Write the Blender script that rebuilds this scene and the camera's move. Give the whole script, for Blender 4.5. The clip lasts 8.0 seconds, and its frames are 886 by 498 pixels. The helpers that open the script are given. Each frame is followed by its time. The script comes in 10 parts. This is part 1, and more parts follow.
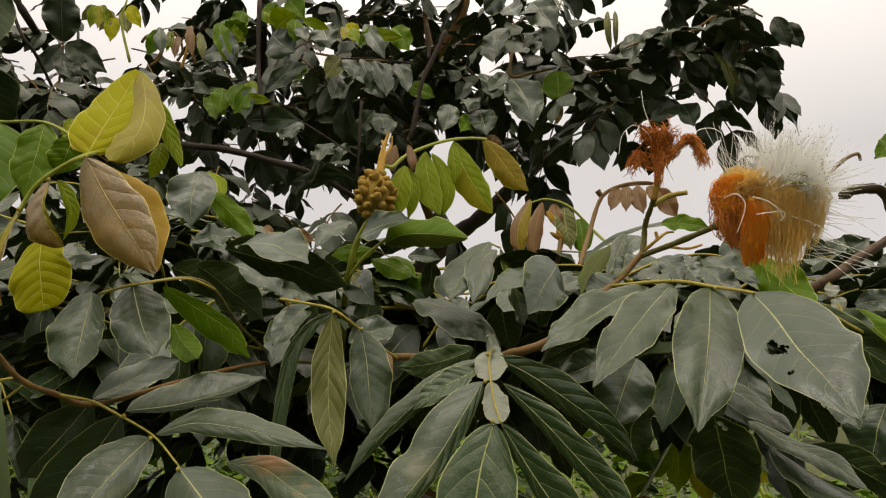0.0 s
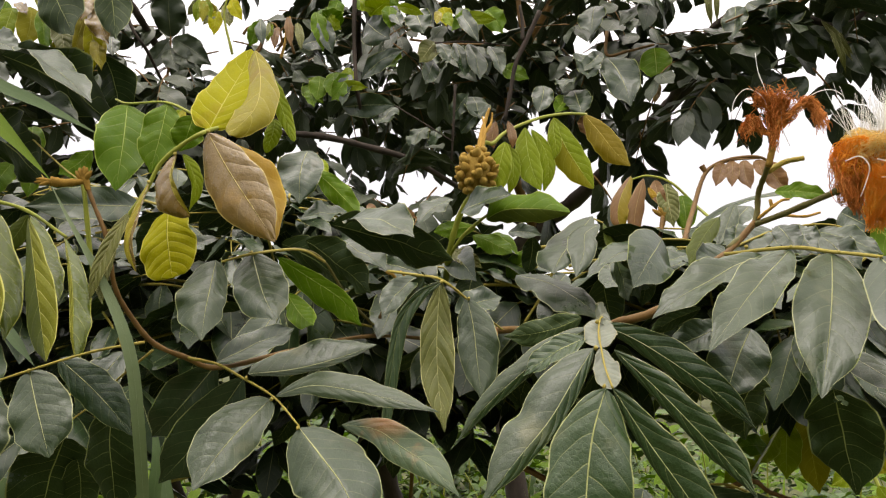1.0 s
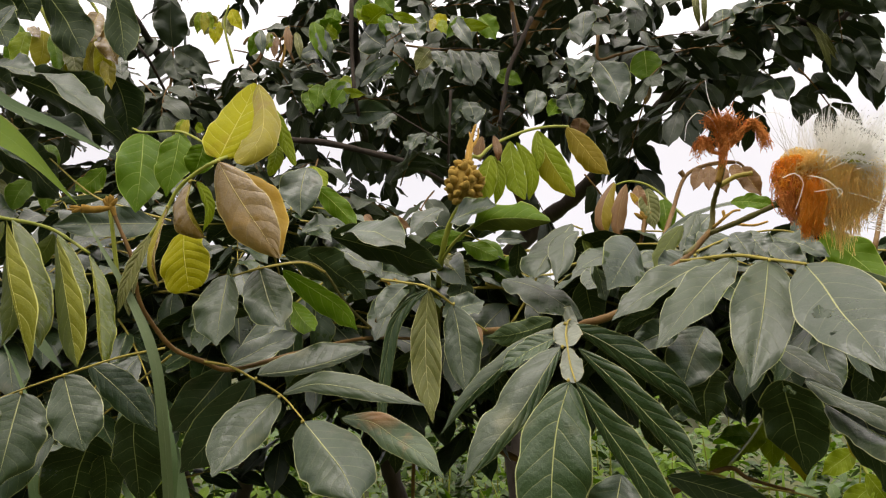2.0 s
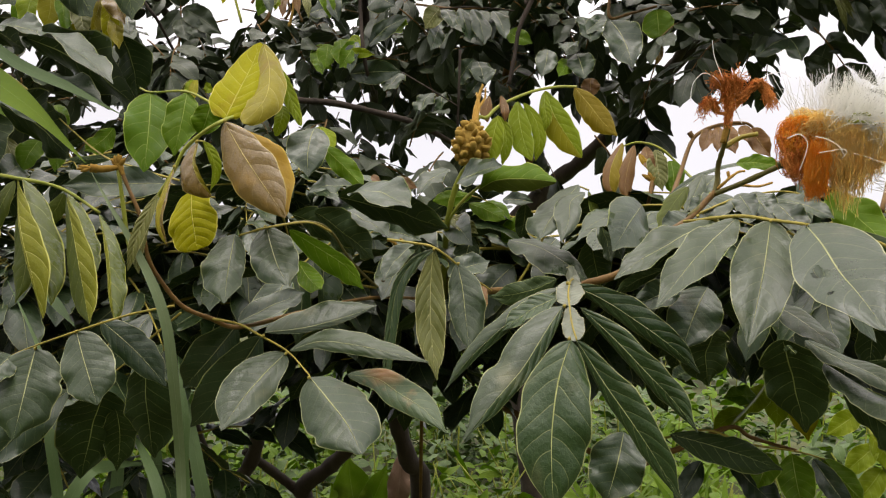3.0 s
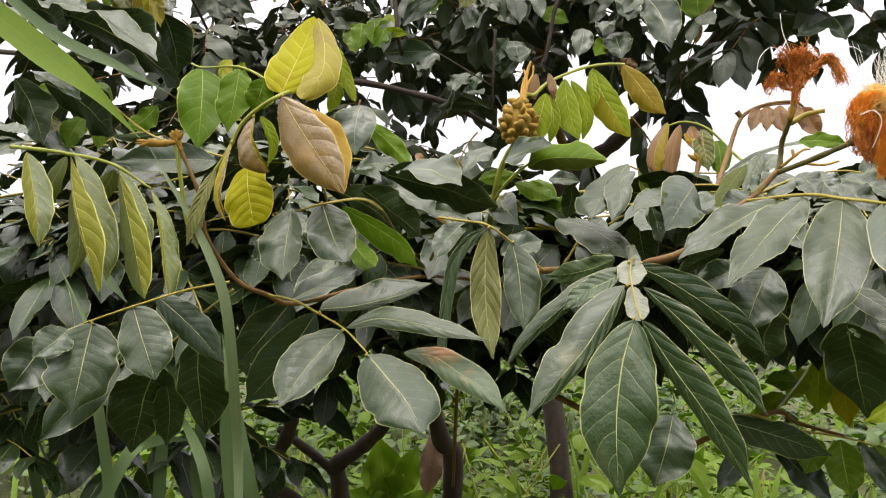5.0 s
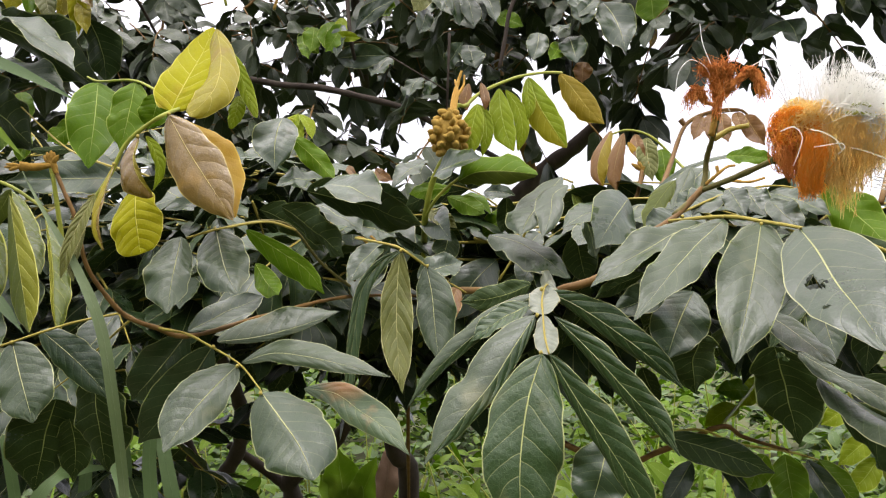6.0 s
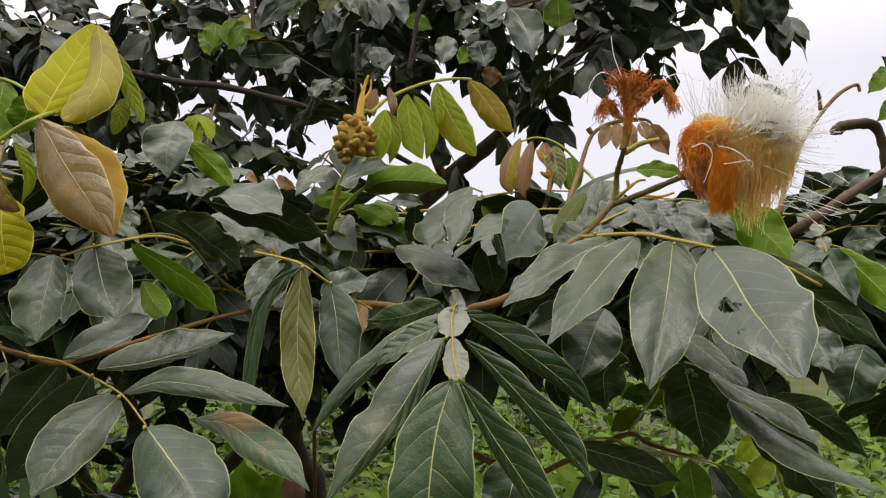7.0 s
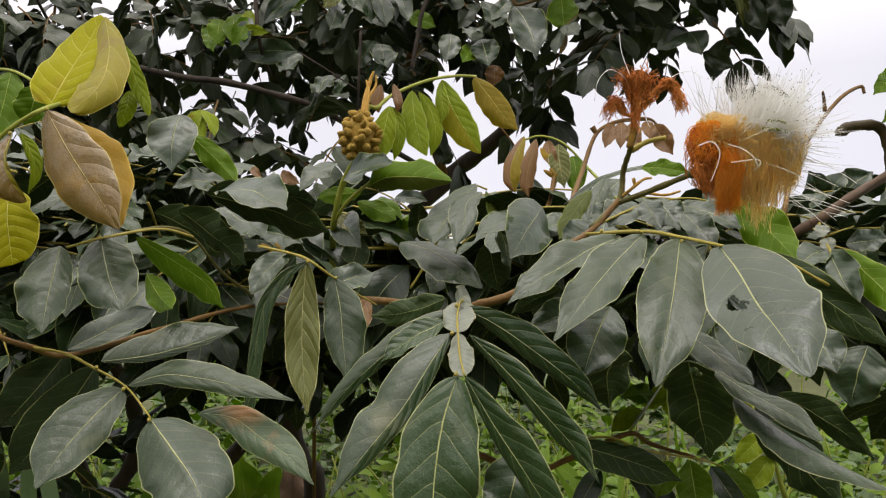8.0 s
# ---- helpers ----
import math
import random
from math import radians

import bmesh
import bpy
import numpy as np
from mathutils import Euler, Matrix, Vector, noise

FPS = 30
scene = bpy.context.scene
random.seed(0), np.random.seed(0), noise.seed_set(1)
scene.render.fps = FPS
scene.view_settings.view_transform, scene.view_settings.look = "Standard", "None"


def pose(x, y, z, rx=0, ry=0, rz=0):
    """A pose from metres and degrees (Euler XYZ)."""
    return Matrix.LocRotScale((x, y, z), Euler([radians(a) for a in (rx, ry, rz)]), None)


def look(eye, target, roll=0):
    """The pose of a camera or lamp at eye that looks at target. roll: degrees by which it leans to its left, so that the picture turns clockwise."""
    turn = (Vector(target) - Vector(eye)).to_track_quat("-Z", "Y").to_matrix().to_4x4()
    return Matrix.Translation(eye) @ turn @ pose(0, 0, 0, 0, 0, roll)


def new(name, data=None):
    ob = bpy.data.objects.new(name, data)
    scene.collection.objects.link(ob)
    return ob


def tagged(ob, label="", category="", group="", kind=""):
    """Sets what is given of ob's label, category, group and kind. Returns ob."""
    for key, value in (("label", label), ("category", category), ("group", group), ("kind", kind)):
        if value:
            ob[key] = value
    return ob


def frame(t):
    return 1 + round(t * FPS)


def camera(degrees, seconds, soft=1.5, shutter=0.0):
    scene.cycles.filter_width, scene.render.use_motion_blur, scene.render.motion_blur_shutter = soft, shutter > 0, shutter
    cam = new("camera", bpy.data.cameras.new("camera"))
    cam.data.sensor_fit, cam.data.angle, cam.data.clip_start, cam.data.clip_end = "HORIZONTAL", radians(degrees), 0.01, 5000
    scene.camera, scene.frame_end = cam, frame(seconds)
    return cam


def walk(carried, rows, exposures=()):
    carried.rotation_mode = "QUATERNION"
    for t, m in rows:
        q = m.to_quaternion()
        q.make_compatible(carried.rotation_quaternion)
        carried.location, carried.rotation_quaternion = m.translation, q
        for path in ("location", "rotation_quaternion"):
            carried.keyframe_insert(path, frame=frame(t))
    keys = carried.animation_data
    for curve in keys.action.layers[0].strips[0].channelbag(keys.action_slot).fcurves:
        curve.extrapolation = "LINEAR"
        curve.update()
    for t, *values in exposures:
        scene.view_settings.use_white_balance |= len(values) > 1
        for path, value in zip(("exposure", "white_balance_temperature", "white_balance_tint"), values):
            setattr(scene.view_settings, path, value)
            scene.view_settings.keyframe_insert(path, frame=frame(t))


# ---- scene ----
cam = camera(58.5, 8.0, soft=1.2)
PATH = [
    (0, (-0.023, -0.005, 1.434), (0.068, 1.972, 1.72), 0.1),
    (0.5, (-0.033, -0.01, 1.423), (-0.128, 1.97, 1.691), 0.4),
    (1, (-0.034, -0.008, 1.421), (-0.173, 1.971, 1.673), 0.6),
    (1.2, (-0.034, -0.01, 1.423), (-0.17, 1.97, 1.668), 0.6),
    (2.3, (-0.012, -0.088, 1.423), (-0.163, 1.891, 1.671), -0.6),
    (2.5, (-0.012, -0.085, 1.421), (-0.172, 1.894, 1.656), -0.4),
    (3, (-0.011, -0.081, 1.421), (-0.184, 1.905, 1.572), -0.1),
    (3.5, (-0.014, -0.075, 1.417), (-0.201, 1.913, 1.541), 0.8),
    (4, (-0.02, -0.077, 1.42), (-0.218, 1.91, 1.532), 0.9),
    (4.5, (-0.028, -0.078, 1.418), (-0.239, 1.908, 1.525), 0.9),
    (4.7, (-0.037, -0.077, 1.416), (-0.261, 1.908, 1.521), 0.8),
    (5.8, (-0.007, -0.049, 1.434), (-0.259, 1.932, 1.544), -0.0),
    (6, (0.008, -0.034, 1.438), (-0.158, 1.956, 1.548), -0.3),
    (6.5, (0.016, -0.014, 1.444), (0.063, 1.983, 1.549), -0.8),
    (7, (0.009, -0.005, 1.451), (0.072, 1.991, 1.561), -0.7),
    (7.5, (0.002, -0.003, 1.448), (0.059, 1.993, 1.554), -0.4),
    (8, (0.005, -0.004, 1.449), (0.068, 1.992, 1.556), -0.1),
]
walk(cam, [(t, look(eye, target, roll)) for t, eye, target, roll in PATH],
     [(0.0, -0.31, 7050, 13), (0.5, 0.07, 6900, 14), (1.0, 0.32, 6650, 16), (2.5, 0.07, 6600, 16), (3.5, 0.32, 6500, 16), (4.5, 0.52, 6500, 16),
      (5.8, 0.77, 6200, 19), (6.0, 0.67, 6200, 19), (6.5, 0.19, 6350, 17), (7.0, 0.04, 6350, 17), (8.0, 0.04, 6350, 17)])

# ---- sky and light: a bright overcast day ----
world = bpy.data.worlds.new("overcast_sky")
scene.world = world
world.use_nodes = True
wn, wl = world.node_tree.nodes, world.node_tree.links
wn.clear()
w_out, w_bg = wn.new("ShaderNodeOutputWorld"), wn.new("ShaderNodeBackground")
w_sky, w_mix = wn.new("ShaderNodeTexSky"), wn.new("ShaderNodeMix")
w_sky.sky_type, w_sky.sun_disc = "NISHITA", False
w_sky.sun_elevation, w_sky.sun_rotation = radians(62), radians(200)
w_mix.data_type = "RGBA"
w_cloud, w_ramp = wn.new("ShaderNodeTexNoise"), wn.new("ShaderNodeValToRGB")
w_cloud.inputs["Scale"].default_value, w_cloud.inputs["Detail"].default_value = 1.6, 4.0
w_ramp.color_ramp.elements[0].position, w_ramp.color_ramp.elements[0].color = 0.3, (8.2, 8.3, 8.8, 1)
w_ramp.color_ramp.elements[1].position, w_ramp.color_ramp.elements[1].color = 0.7, (9.9, 9.9, 10.2, 1)
wl.new(w_cloud.outputs["Fac"], w_ramp.inputs["Fac"])
w_mix.inputs["Factor"].default_value = 0.88
wl.new(w_sky.outputs["Color"], w_mix.inputs["A"])
wl.new(w_ramp.outputs["Color"], w_mix.inputs["B"])
w_tc, w_sep, w_rise = wn.new("ShaderNodeTexCoord"), wn.new("ShaderNodeSeparateXYZ"), wn.new("ShaderNodeMapRange")
w_rise.inputs["From Min"].default_value, w_rise.inputs["From Max"].default_value = 0.25, 1.0
w_rise.inputs["To Min"].default_value, w_rise.inputs["To Max"].default_value = 1.0, 3.4
w_gain = wn.new("ShaderNodeVectorMath")
w_gain.operation = "SCALE"
wl.new(w_tc.outputs["Generated"], w_sep.inputs[0])
wl.new(w_sep.outputs["Z"], w_rise.inputs["Value"])
wl.new(w_mix.outputs["Result"], w_gain.inputs[0])
wl.new(w_rise.outputs["Result"], w_gain.inputs["Scale"])
w_tone, w_warm = wn.new("ShaderNodeMix"), wn.new("ShaderNodeMix")
w_tone.data_type = w_warm.data_type = "RGBA"
w_tone.blend_type = "MULTIPLY"
w_tone.inputs["Factor"].default_value = 1.0
w_warm.inputs["A"].default_value, w_warm.inputs["B"].default_value = (1, 1, 1, 1), (1.0, 0.935, 0.775, 1)
wl.new(w_sep.outputs["Z"], w_warm.inputs["Factor"])
wl.new(w_gain.outputs["Vector"], w_tone.inputs["A"])
wl.new(w_warm.outputs["Result"], w_tone.inputs["B"])
wl.new(w_tone.outputs["Result"], w_bg.inputs["Color"])
w_bg.inputs["Strength"].default_value = 0.1
wl.new(w_bg.outputs["Background"], w_out.inputs["Surface"])

sun_data = bpy.data.lights.new("sun", "SUN")
sun_data.energy, sun_data.angle, sun_data.color = 1.0, radians(25), (1.0, 0.97, 0.92)
sun = new("sun", sun_data)
sun.matrix_world = look((0, 0, 12), (1.2, 3.2, 0))


# ---- materials ----
def shader(name):
    m = bpy.data.materials.new(name)
    m.use_nodes = True
    t = m.node_tree
    b = t.nodes["Principled BSDF"]
    return m, t.nodes, t.links, b


def value(nodes, links, op, a, b=None, c=None, clamp=False):
    """A math node on sockets or numbers."""
    n = nodes.new("ShaderNodeMath")
    n.operation, n.use_clamp = op, clamp
    for k, x in enumerate((a, b, c)):
        if x is None:
            continue
        if isinstance(x, (int, float)):
            n.inputs[k].default_value = x
        else:
            links.new(x, n.inputs[k])
    return n.outputs[0]


def blend(nodes, links, fac, a, b):
    """A colour mix of sockets or colours."""
    n = nodes.new("ShaderNodeMix")
    n.data_type = "RGBA"
    for k, x in (("Factor", fac), ("A", a), ("B", b)):
        if isinstance(x, (int, float)):
            n.inputs[k].default_value = x
        elif isinstance(x, tuple):
            n.inputs[k].default_value = (*x, 1)
        else:
            links.new(x, n.inputs[k])
    return n.outputs["Result"]


def leaf_material(name, dark, light, vein, rough=0.42, glow=0.25, through_colour=(0.2, 0.3, 0.03), blotch=0.0, blotch_colour=(0.3, 0.15, 0.05), spec=0.5, vein_strength=0.6, quilt=0.35, stain=False, relief=1.0, pairs=8.5, margin=0.952):
    """A leaf blade: midrib and side veins along its UV, mottling, a pale margin that includes painted edge light, some
    light through it.
    """
    m, n, l, b = shader(name)
    uv, sep = n.new("ShaderNodeUVMap"), n.new("ShaderNodeSeparateXYZ")
    uv.uv_map = "UVMap"
    l.new(uv.outputs["UV"], sep.inputs[0])
    u, v = sep.outputs["X"], sep.outputs["Y"]
    side = value(n, l, "MULTIPLY", value(n, l, "ABSOLUTE", value(n, l, "SUBTRACT", v, 0.5)), 2.0)
    ribw = value(n, l, "MULTIPLY", value(n, l, "SUBTRACT", 1.2, u), 0.030)
    rib = value(n, l, "SUBTRACT", 1.0, value(n, l, "DIVIDE", side, ribw), clamp=True)
    geo = n.new("ShaderNodeNewGeometry")
    wob = n.new("ShaderNodeTexNoise")
    wob.inputs["Scale"].default_value = 30
    l.new(geo.outputs["Position"], wob.inputs["Vector"])
    run = value(n, l, "SUBTRACT", u, value(n, l, "MULTIPLY", value(n, l, "POWER", side, 1.35), 0.2))
    run = value(n, l, "ADD", run, value(n, l, "MULTIPLY", wob.outputs["Fac"], 0.07))
    run = value(n, l, "ADD", run, value(n, l, "MULTIPLY", value(n, l, "GREATER_THAN", v, 0.5), 0.045))
    saw = value(n, l, "ABSOLUTE", value(n, l, "SUBTRACT", value(n, l, "FRACT", value(n, l, "MULTIPLY", run, pairs)), 0.5))
    veins = value(n, l, "SUBTRACT", 1.0, value(n, l, "DIVIDE", saw, 0.004 * pairs), clamp=True)
    veins = value(n, l, "MULTIPLY", veins, value(n, l, "SUBTRACT", 1.0, value(n, l, "MULTIPLY", side, 0.55)))
    # Pale line along the margin: light caught by the thin edge, painted as colour.
    edge = value(n, l, "MULTIPLY", value(n, l, "SUBTRACT", side, margin), 40.0, clamp=True)
    mottle, fine = n.new("ShaderNodeTexNoise"), n.new("ShaderNodeTexNoise")
    mottle.inputs["Scale"].default_value, fine.inputs["Scale"].default_value = 22, 260
    for t in (mottle, fine):
        t.inputs["Detail"].default_value = 3
        l.new(geo.outputs["Position"], t.inputs["Vector"])
    info = n.new("ShaderNodeObjectInfo")
    f = value(n, l, "MULTIPLY_ADD", mottle.outputs["Fac"], 1.5, -0.45, clamp=True)
    f = value(n, l, "ADD", value(n, l, "MULTIPLY", f, 0.6), value(n, l, "MULTIPLY", info.outputs["Random"], 0.4))
    col = blend(n, l, f, dark, light)
    col = blend(n, l, value(n, l, "MULTIPLY", value(n, l, "MULTIPLY_ADD", fine.outputs["Fac"], 3.0, -1.2, clamp=True), 0.4), col, light)
    if blotch:
        spot = n.new("ShaderNodeTexNoise")
        spot.inputs["Scale"].default_value, spot.inputs["Detail"].default_value = 34, 5
        l.new(geo.outputs["Position"], spot.inputs["Vector"])
        mask = value(n, l, "MULTIPLY_ADD", spot.outputs["Fac"], 7.0, -4.6 + 2 * blotch, clamp=True)
        col = blend(n, l, mask, col, blotch_colour)
    if stain:
        patch = value(n, l, "SUBTRACT", 1.0, value(n, l, "MULTIPLY", value(n, l, "ABSOLUTE", value(n, l, "SUBTRACT", u, 0.27)), 5.5))
        patch = value(n, l, "ADD", patch, value(n, l, "MULTIPLY_ADD", v, -1.2, 0.25))
        patch = value(n, l, "ADD", patch, value(n, l, "MULTIPLY_ADD", mottle.outputs["Fac"], 1.6, -0.8), clamp=True)
        col = blend(n, l, value(n, l, "MULTIPLY", patch, 0.75), col, (0.40, 0.165, 0.04))
    col = blend(n, l, value(n, l, "MULTIPLY", veins, vein_strength * 0.9), col, vein)
    col = blend(n, l, value(n, l, "MULTIPLY", edge, 0.5 + 0.4 * min(1.0, vein_strength)), col, vein)
    col = blend(n, l, value(n, l, "MULTIPLY", value(n, l, "MULTIPLY", rib, 1.6, clamp=True), min(1.0, vein_strength + 0.55)), col, vein)
    l.new(col, b.inputs["Base Color"])
    b.inputs["Specular IOR Level"].default_value = spec
    l.new(value(n, l, "ADD", value(n, l, "MULTIPLY_ADD", mottle.outputs["Fac"], 0.3, rough - 0.2), value(n, l, "MULTIPLY", fine.outputs["Fac"], 0.12)), b.inputs["Roughness"])
    swell = value(n, l, "MULTIPLY", value(n, l, "POWER", value(n, l, "MULTIPLY", saw, 2.0), 0.6), -1.0)
    net = n.new("ShaderNodeTexVoronoi")
    net.feature = "DISTANCE_TO_EDGE"
    net.inputs["Scale"].default_value = 380
    l.new(geo.outputs["Position"], net.inputs["Vector"])
    mesh_lines = value(n, l, "SUBTRACT", 1.0, value(n, l, "MULTIPLY", net.outputs["Distance"], 9.0), clamp=True)
    col = blend(n, l, value(n, l, "MULTIPLY", mesh_lines, 0.06 * vein_strength), col, vein)
    l.new(col, b.inputs["Base Color"])
    height = value(n, l, "ADD", value(n, l, "MULTIPLY", swell, -quilt), value(n, l, "MULTIPLY", rib, 0.8))
    uneven = n.new("ShaderNodeTexNoise")
    uneven.inputs["Scale"].default_value, uneven.inputs["Detail"].default_value = 95, 2
    l.new(geo.outputs["Position"], uneven.inputs["Vector"])
    height = value(n, l, "ADD", height, value(n, l, "ADD", value(n, l, "MULTIPLY", fine.outputs["Fac"], 0.35), value(n, l, "MULTIPLY", uneven.outputs["Fac"], 0.7)))
    height = value(n, l, "SUBTRACT", height, value(n, l, "MULTIPLY", mesh_lines, 0.06))
    bump = n.new("ShaderNodeBump")
    bump.inputs["Strength"].default_value, bump.inputs["Distance"].default_value = 0.6, 0.0012 * relief
    l.new(height, bump.inputs["Height"])
    l.new(bump.outputs["Normal"], b.inputs["Normal"])
    tr, mx = n.new("ShaderNodeBsdfTranslucent"), n.new("ShaderNodeMixShader")
    l.new(blend(n, l, value(n, l, "MULTIPLY", f, 0.5), through_colour, col), tr.inputs["Color"])
    mx.inputs[0].default_value = glow
    l.new(b.outputs[0], mx.inputs[1])
    l.new(tr.outputs[0], mx.inputs[2])
    l.new(mx.outputs[0], n["Material Output"].inputs["Surface"])
    return m


def plain_material(name, dark, light, scale=40, rough=0.6, bump=0.4, stretch=(1, 1, 1), glow=0.0, random_mix=0.3, depth=0.002):
    """Bark, stalk or hair: two colours in noise at two scales, with relief."""
    m, n, l, b = shader(name)
    tc, mp = n.new("ShaderNodeTexCoord"), n.new("ShaderNodeMapping")
    mp.inputs["Scale"].default_value = stretch
    b.inputs["Specular IOR Level"].default_value = 0.22
    l.new(tc.outputs["Object"], mp.inputs["Vector"])
    big, fine, info = n.new("ShaderNodeTexNoise"), n.new("ShaderNodeTexNoise"), n.new("ShaderNodeObjectInfo")
    big.inputs["Scale"].default_value, fine.inputs["Scale"].default_value = scale, scale * 7
    for t in (big, fine):
        t.inputs["Detail"].default_value = 4
        l.new(mp.outputs["Vector"], t.inputs["Vector"])
    geo = n.new("ShaderNodeNewGeometry")
    f = value(n, l, "MULTIPLY_ADD", big.outputs["Fac"], 1.8, -0.5, clamp=True)
    f = value(n, l, "ADD", value(n, l, "MULTIPLY", f, 1 - random_mix), value(n, l, "MULTIPLY", geo.outputs["Random Per Island"], random_mix))
    f = value(n, l, "ADD", f, value(n, l, "MULTIPLY_ADD", fine.outputs["Fac"], 0.5, -0.25), clamp=True)
    col = blend(n, l, f, dark, light)
    l.new(col, b.inputs["Base Color"])
    b.inputs["Roughness"].default_value = rough
    bp = n.new("ShaderNodeBump")
    bp.inputs["Strength"].default_value, bp.inputs["Distance"].default_value = bump, depth
    l.new(value(n, l, "ADD", big.outputs["Fac"], value(n, l, "MULTIPLY", fine.outputs["Fac"], 0.5)), bp.inputs["Height"])
    l.new(bp.outputs["Normal"], b.inputs["Normal"])
    if glow:
        tr, mx = n.new("ShaderNodeBsdfTranslucent"), n.new("ShaderNodeMixShader")
        l.new(col, tr.inputs["Color"])
        mx.inputs[0].default_value = glow
        l.new(b.outputs[0], mx.inputs[1])
        l.new(tr.outputs[0], mx.inputs[2])
        l.new(mx.outputs[0], n["Material Output"].inputs["Surface"])
    return m


DARK = leaf_material("dark_leaf", (0.010, 0.028, 0.007), (0.028, 0.053, 0.016), (0.47, 0.48, 0.19), rough=0.32, glow=0.06, through_colour=(0.08, 0.15, 0.01), blotch=0.16, blotch_colour=(0.055, 0.065, 0.03), spec=0.58, vein_strength=0.24, quilt=0.22, margin=0.962)
VEINED = leaf_material("veined_dark_leaf", (0.011, 0.034, 0.006), (0.034, 0.066, 0.016), (0.50, 0.52, 0.20), rough=0.36, glow=0.07, through_colour=(0.08, 0.16, 0.01), blotch=0.2, blotch_colour=(0.06, 0.08, 0.03), spec=0.42, vein_strength=0.5, quilt=0.5, relief=1.5, pairs=7.5, margin=0.955)
SATIN = leaf_material("satin_leaf", (0.015, 0.033, 0.008), (0.038, 0.061, 0.019), (0.54, 0.55, 0.24), rough=0.32, glow=0.08, through_colour=(0.10, 0.16, 0.02), blotch=0.14, blotch_colour=(0.09, 0.10, 0.04), spec=0.48, vein_strength=0.17, quilt=0.24, margin=0.958)
DARK_UNDER = leaf_material("dark_leaf_underside", (0.012, 0.028, 0.004), (0.027, 0.050, 0.008), (0.30, 0.34, 0.10), rough=0.55, glow=0.08, through_colour=(0.06, 0.13, 0.01), spec=0.25, vein_strength=0.65, quilt=0.3)
OLIVE = leaf_material("olive_leaf", (0.080, 0.098, 0.014), (0.15, 0.155, 0.028), (0.62, 0.58, 0.24), rough=0.5, glow=0.22, through_colour=(0.24, 0.24, 0.02), vein_strength=0.95, quilt=0.8, relief=1.5, blotch=0.2, blotch_colour=(0.08, 0.075, 0.02), spec=0.35)
OLIVE_LIGHT = leaf_material("light_olive_leaf", (0.22, 0.22, 0.006), (0.33, 0.31, 0.010), (0.66, 0.60, 0.10), rough=0.5, glow=0.45, through_colour=(0.46, 0.42, 0.005), spec=0.14, vein_strength=0.9, quilt=0.5)
FRESH = leaf_material("fresh_leaf", (0.055, 0.125, 0.002), (0.115, 0.205, 0.004), (0.52, 0.60, 0.12), rough=0.38, glow=0.35, through_colour=(0.28, 0.44, 0.004), spec=0.13, vein_strength=0.95, quilt=0.5, relief=0.9, pairs=7.0)
LIME = leaf_material("lime_leaf", (0.16, 0.235, 0.004), (0.27, 0.34, 0.008), (0.72, 0.74, 0.18), rough=0.45, glow=0.45, through_colour=(0.46, 0.54, 0.005), spec=0.14, vein_strength=1.2, quilt=0.7, relief=1.4, pairs=7.0)
FOLDED = leaf_material("folded_leaf_underside", (0.115, 0.130, 0.004), (0.19, 0.195, 0.008), (0.70, 0.68, 0.18), rough=0.5, glow=0.3, through_colour=(0.40, 0.42, 0.006), spec=0.14, vein_strength=1.3, quilt=0.9, relief=1.6, pairs=7.0, margin=0.93)
SHINY = leaf_material("shiny_green_leaf", (0.045, 0.075, 0.003), (0.085, 0.115, 0.006), (0.66, 0.66, 0.12), rough=0.24, glow=0.22, through_colour=(0.34, 0.42, 0.01), spec=0.42, vein_strength=0.7, quilt=0.5, relief=1.6, pairs=7.0, margin=0.93)
YELLOW = leaf_material("young_yellow_leaf", (0.30, 0.31, 0.003), (0.45, 0.44, 0.006), (0.86, 0.80, 0.20), rough=0.5, glow=0.45, through_colour=(0.62, 0.56, 0.005), quilt=1.0, vein_strength=1.3, blotch=0.12, blotch_colour=(0.34, 0.26, 0.02), spec=0.06, relief=1.2, pairs=7.0)
YELLOW_BRONZE = leaf_material("young_yellow_bronze_leaf", (0.23, 0.20, 0.005), (0.33, 0.29, 0.010), (0.78, 0.66, 0.16), rough=0.42, glow=0.3, through_colour=(0.5, 0.40, 0.006), quilt=0.9, vein_strength=1.0, blotch=0.3, blotch_colour=(0.24, 0.16, 0.03), spec=0.25, relief=1.6, pairs=4.5)
BRONZE = leaf_material("young_bronze_leaf", (0.14, 0.086, 0.012), (0.24, 0.155, 0.036), (0.78, 0.64, 0.18), rough=0.24, glow=0.2, through_colour=(0.55, 0.36, 0.03), quilt=0.5, blotch=0.2, blotch_colour=(0.32, 0.19, 0.03), spec=0.7, relief=1.5, vein_strength=0.25, pairs=5.5)
AMBER = leaf_material("young_amber_leaf", (0.34, 0.20, 0.006), (0.46, 0.30, 0.012), (0.70, 0.55, 0.10), rough=0.45, glow=0.4, through_colour=(0.62, 0.40, 0.01), spec=0.3, vein_strength=0.6, pairs=6.0)
RUST = leaf_material("young_rust_leaf", (0.115, 0.050, 0.009), (0.22, 0.108, 0.020), (0.50, 0.36, 0.10), rough=0.42, glow=0.3, through_colour=(0.42, 0.20, 0.03), spec=0.4, vein_strength=0.6)
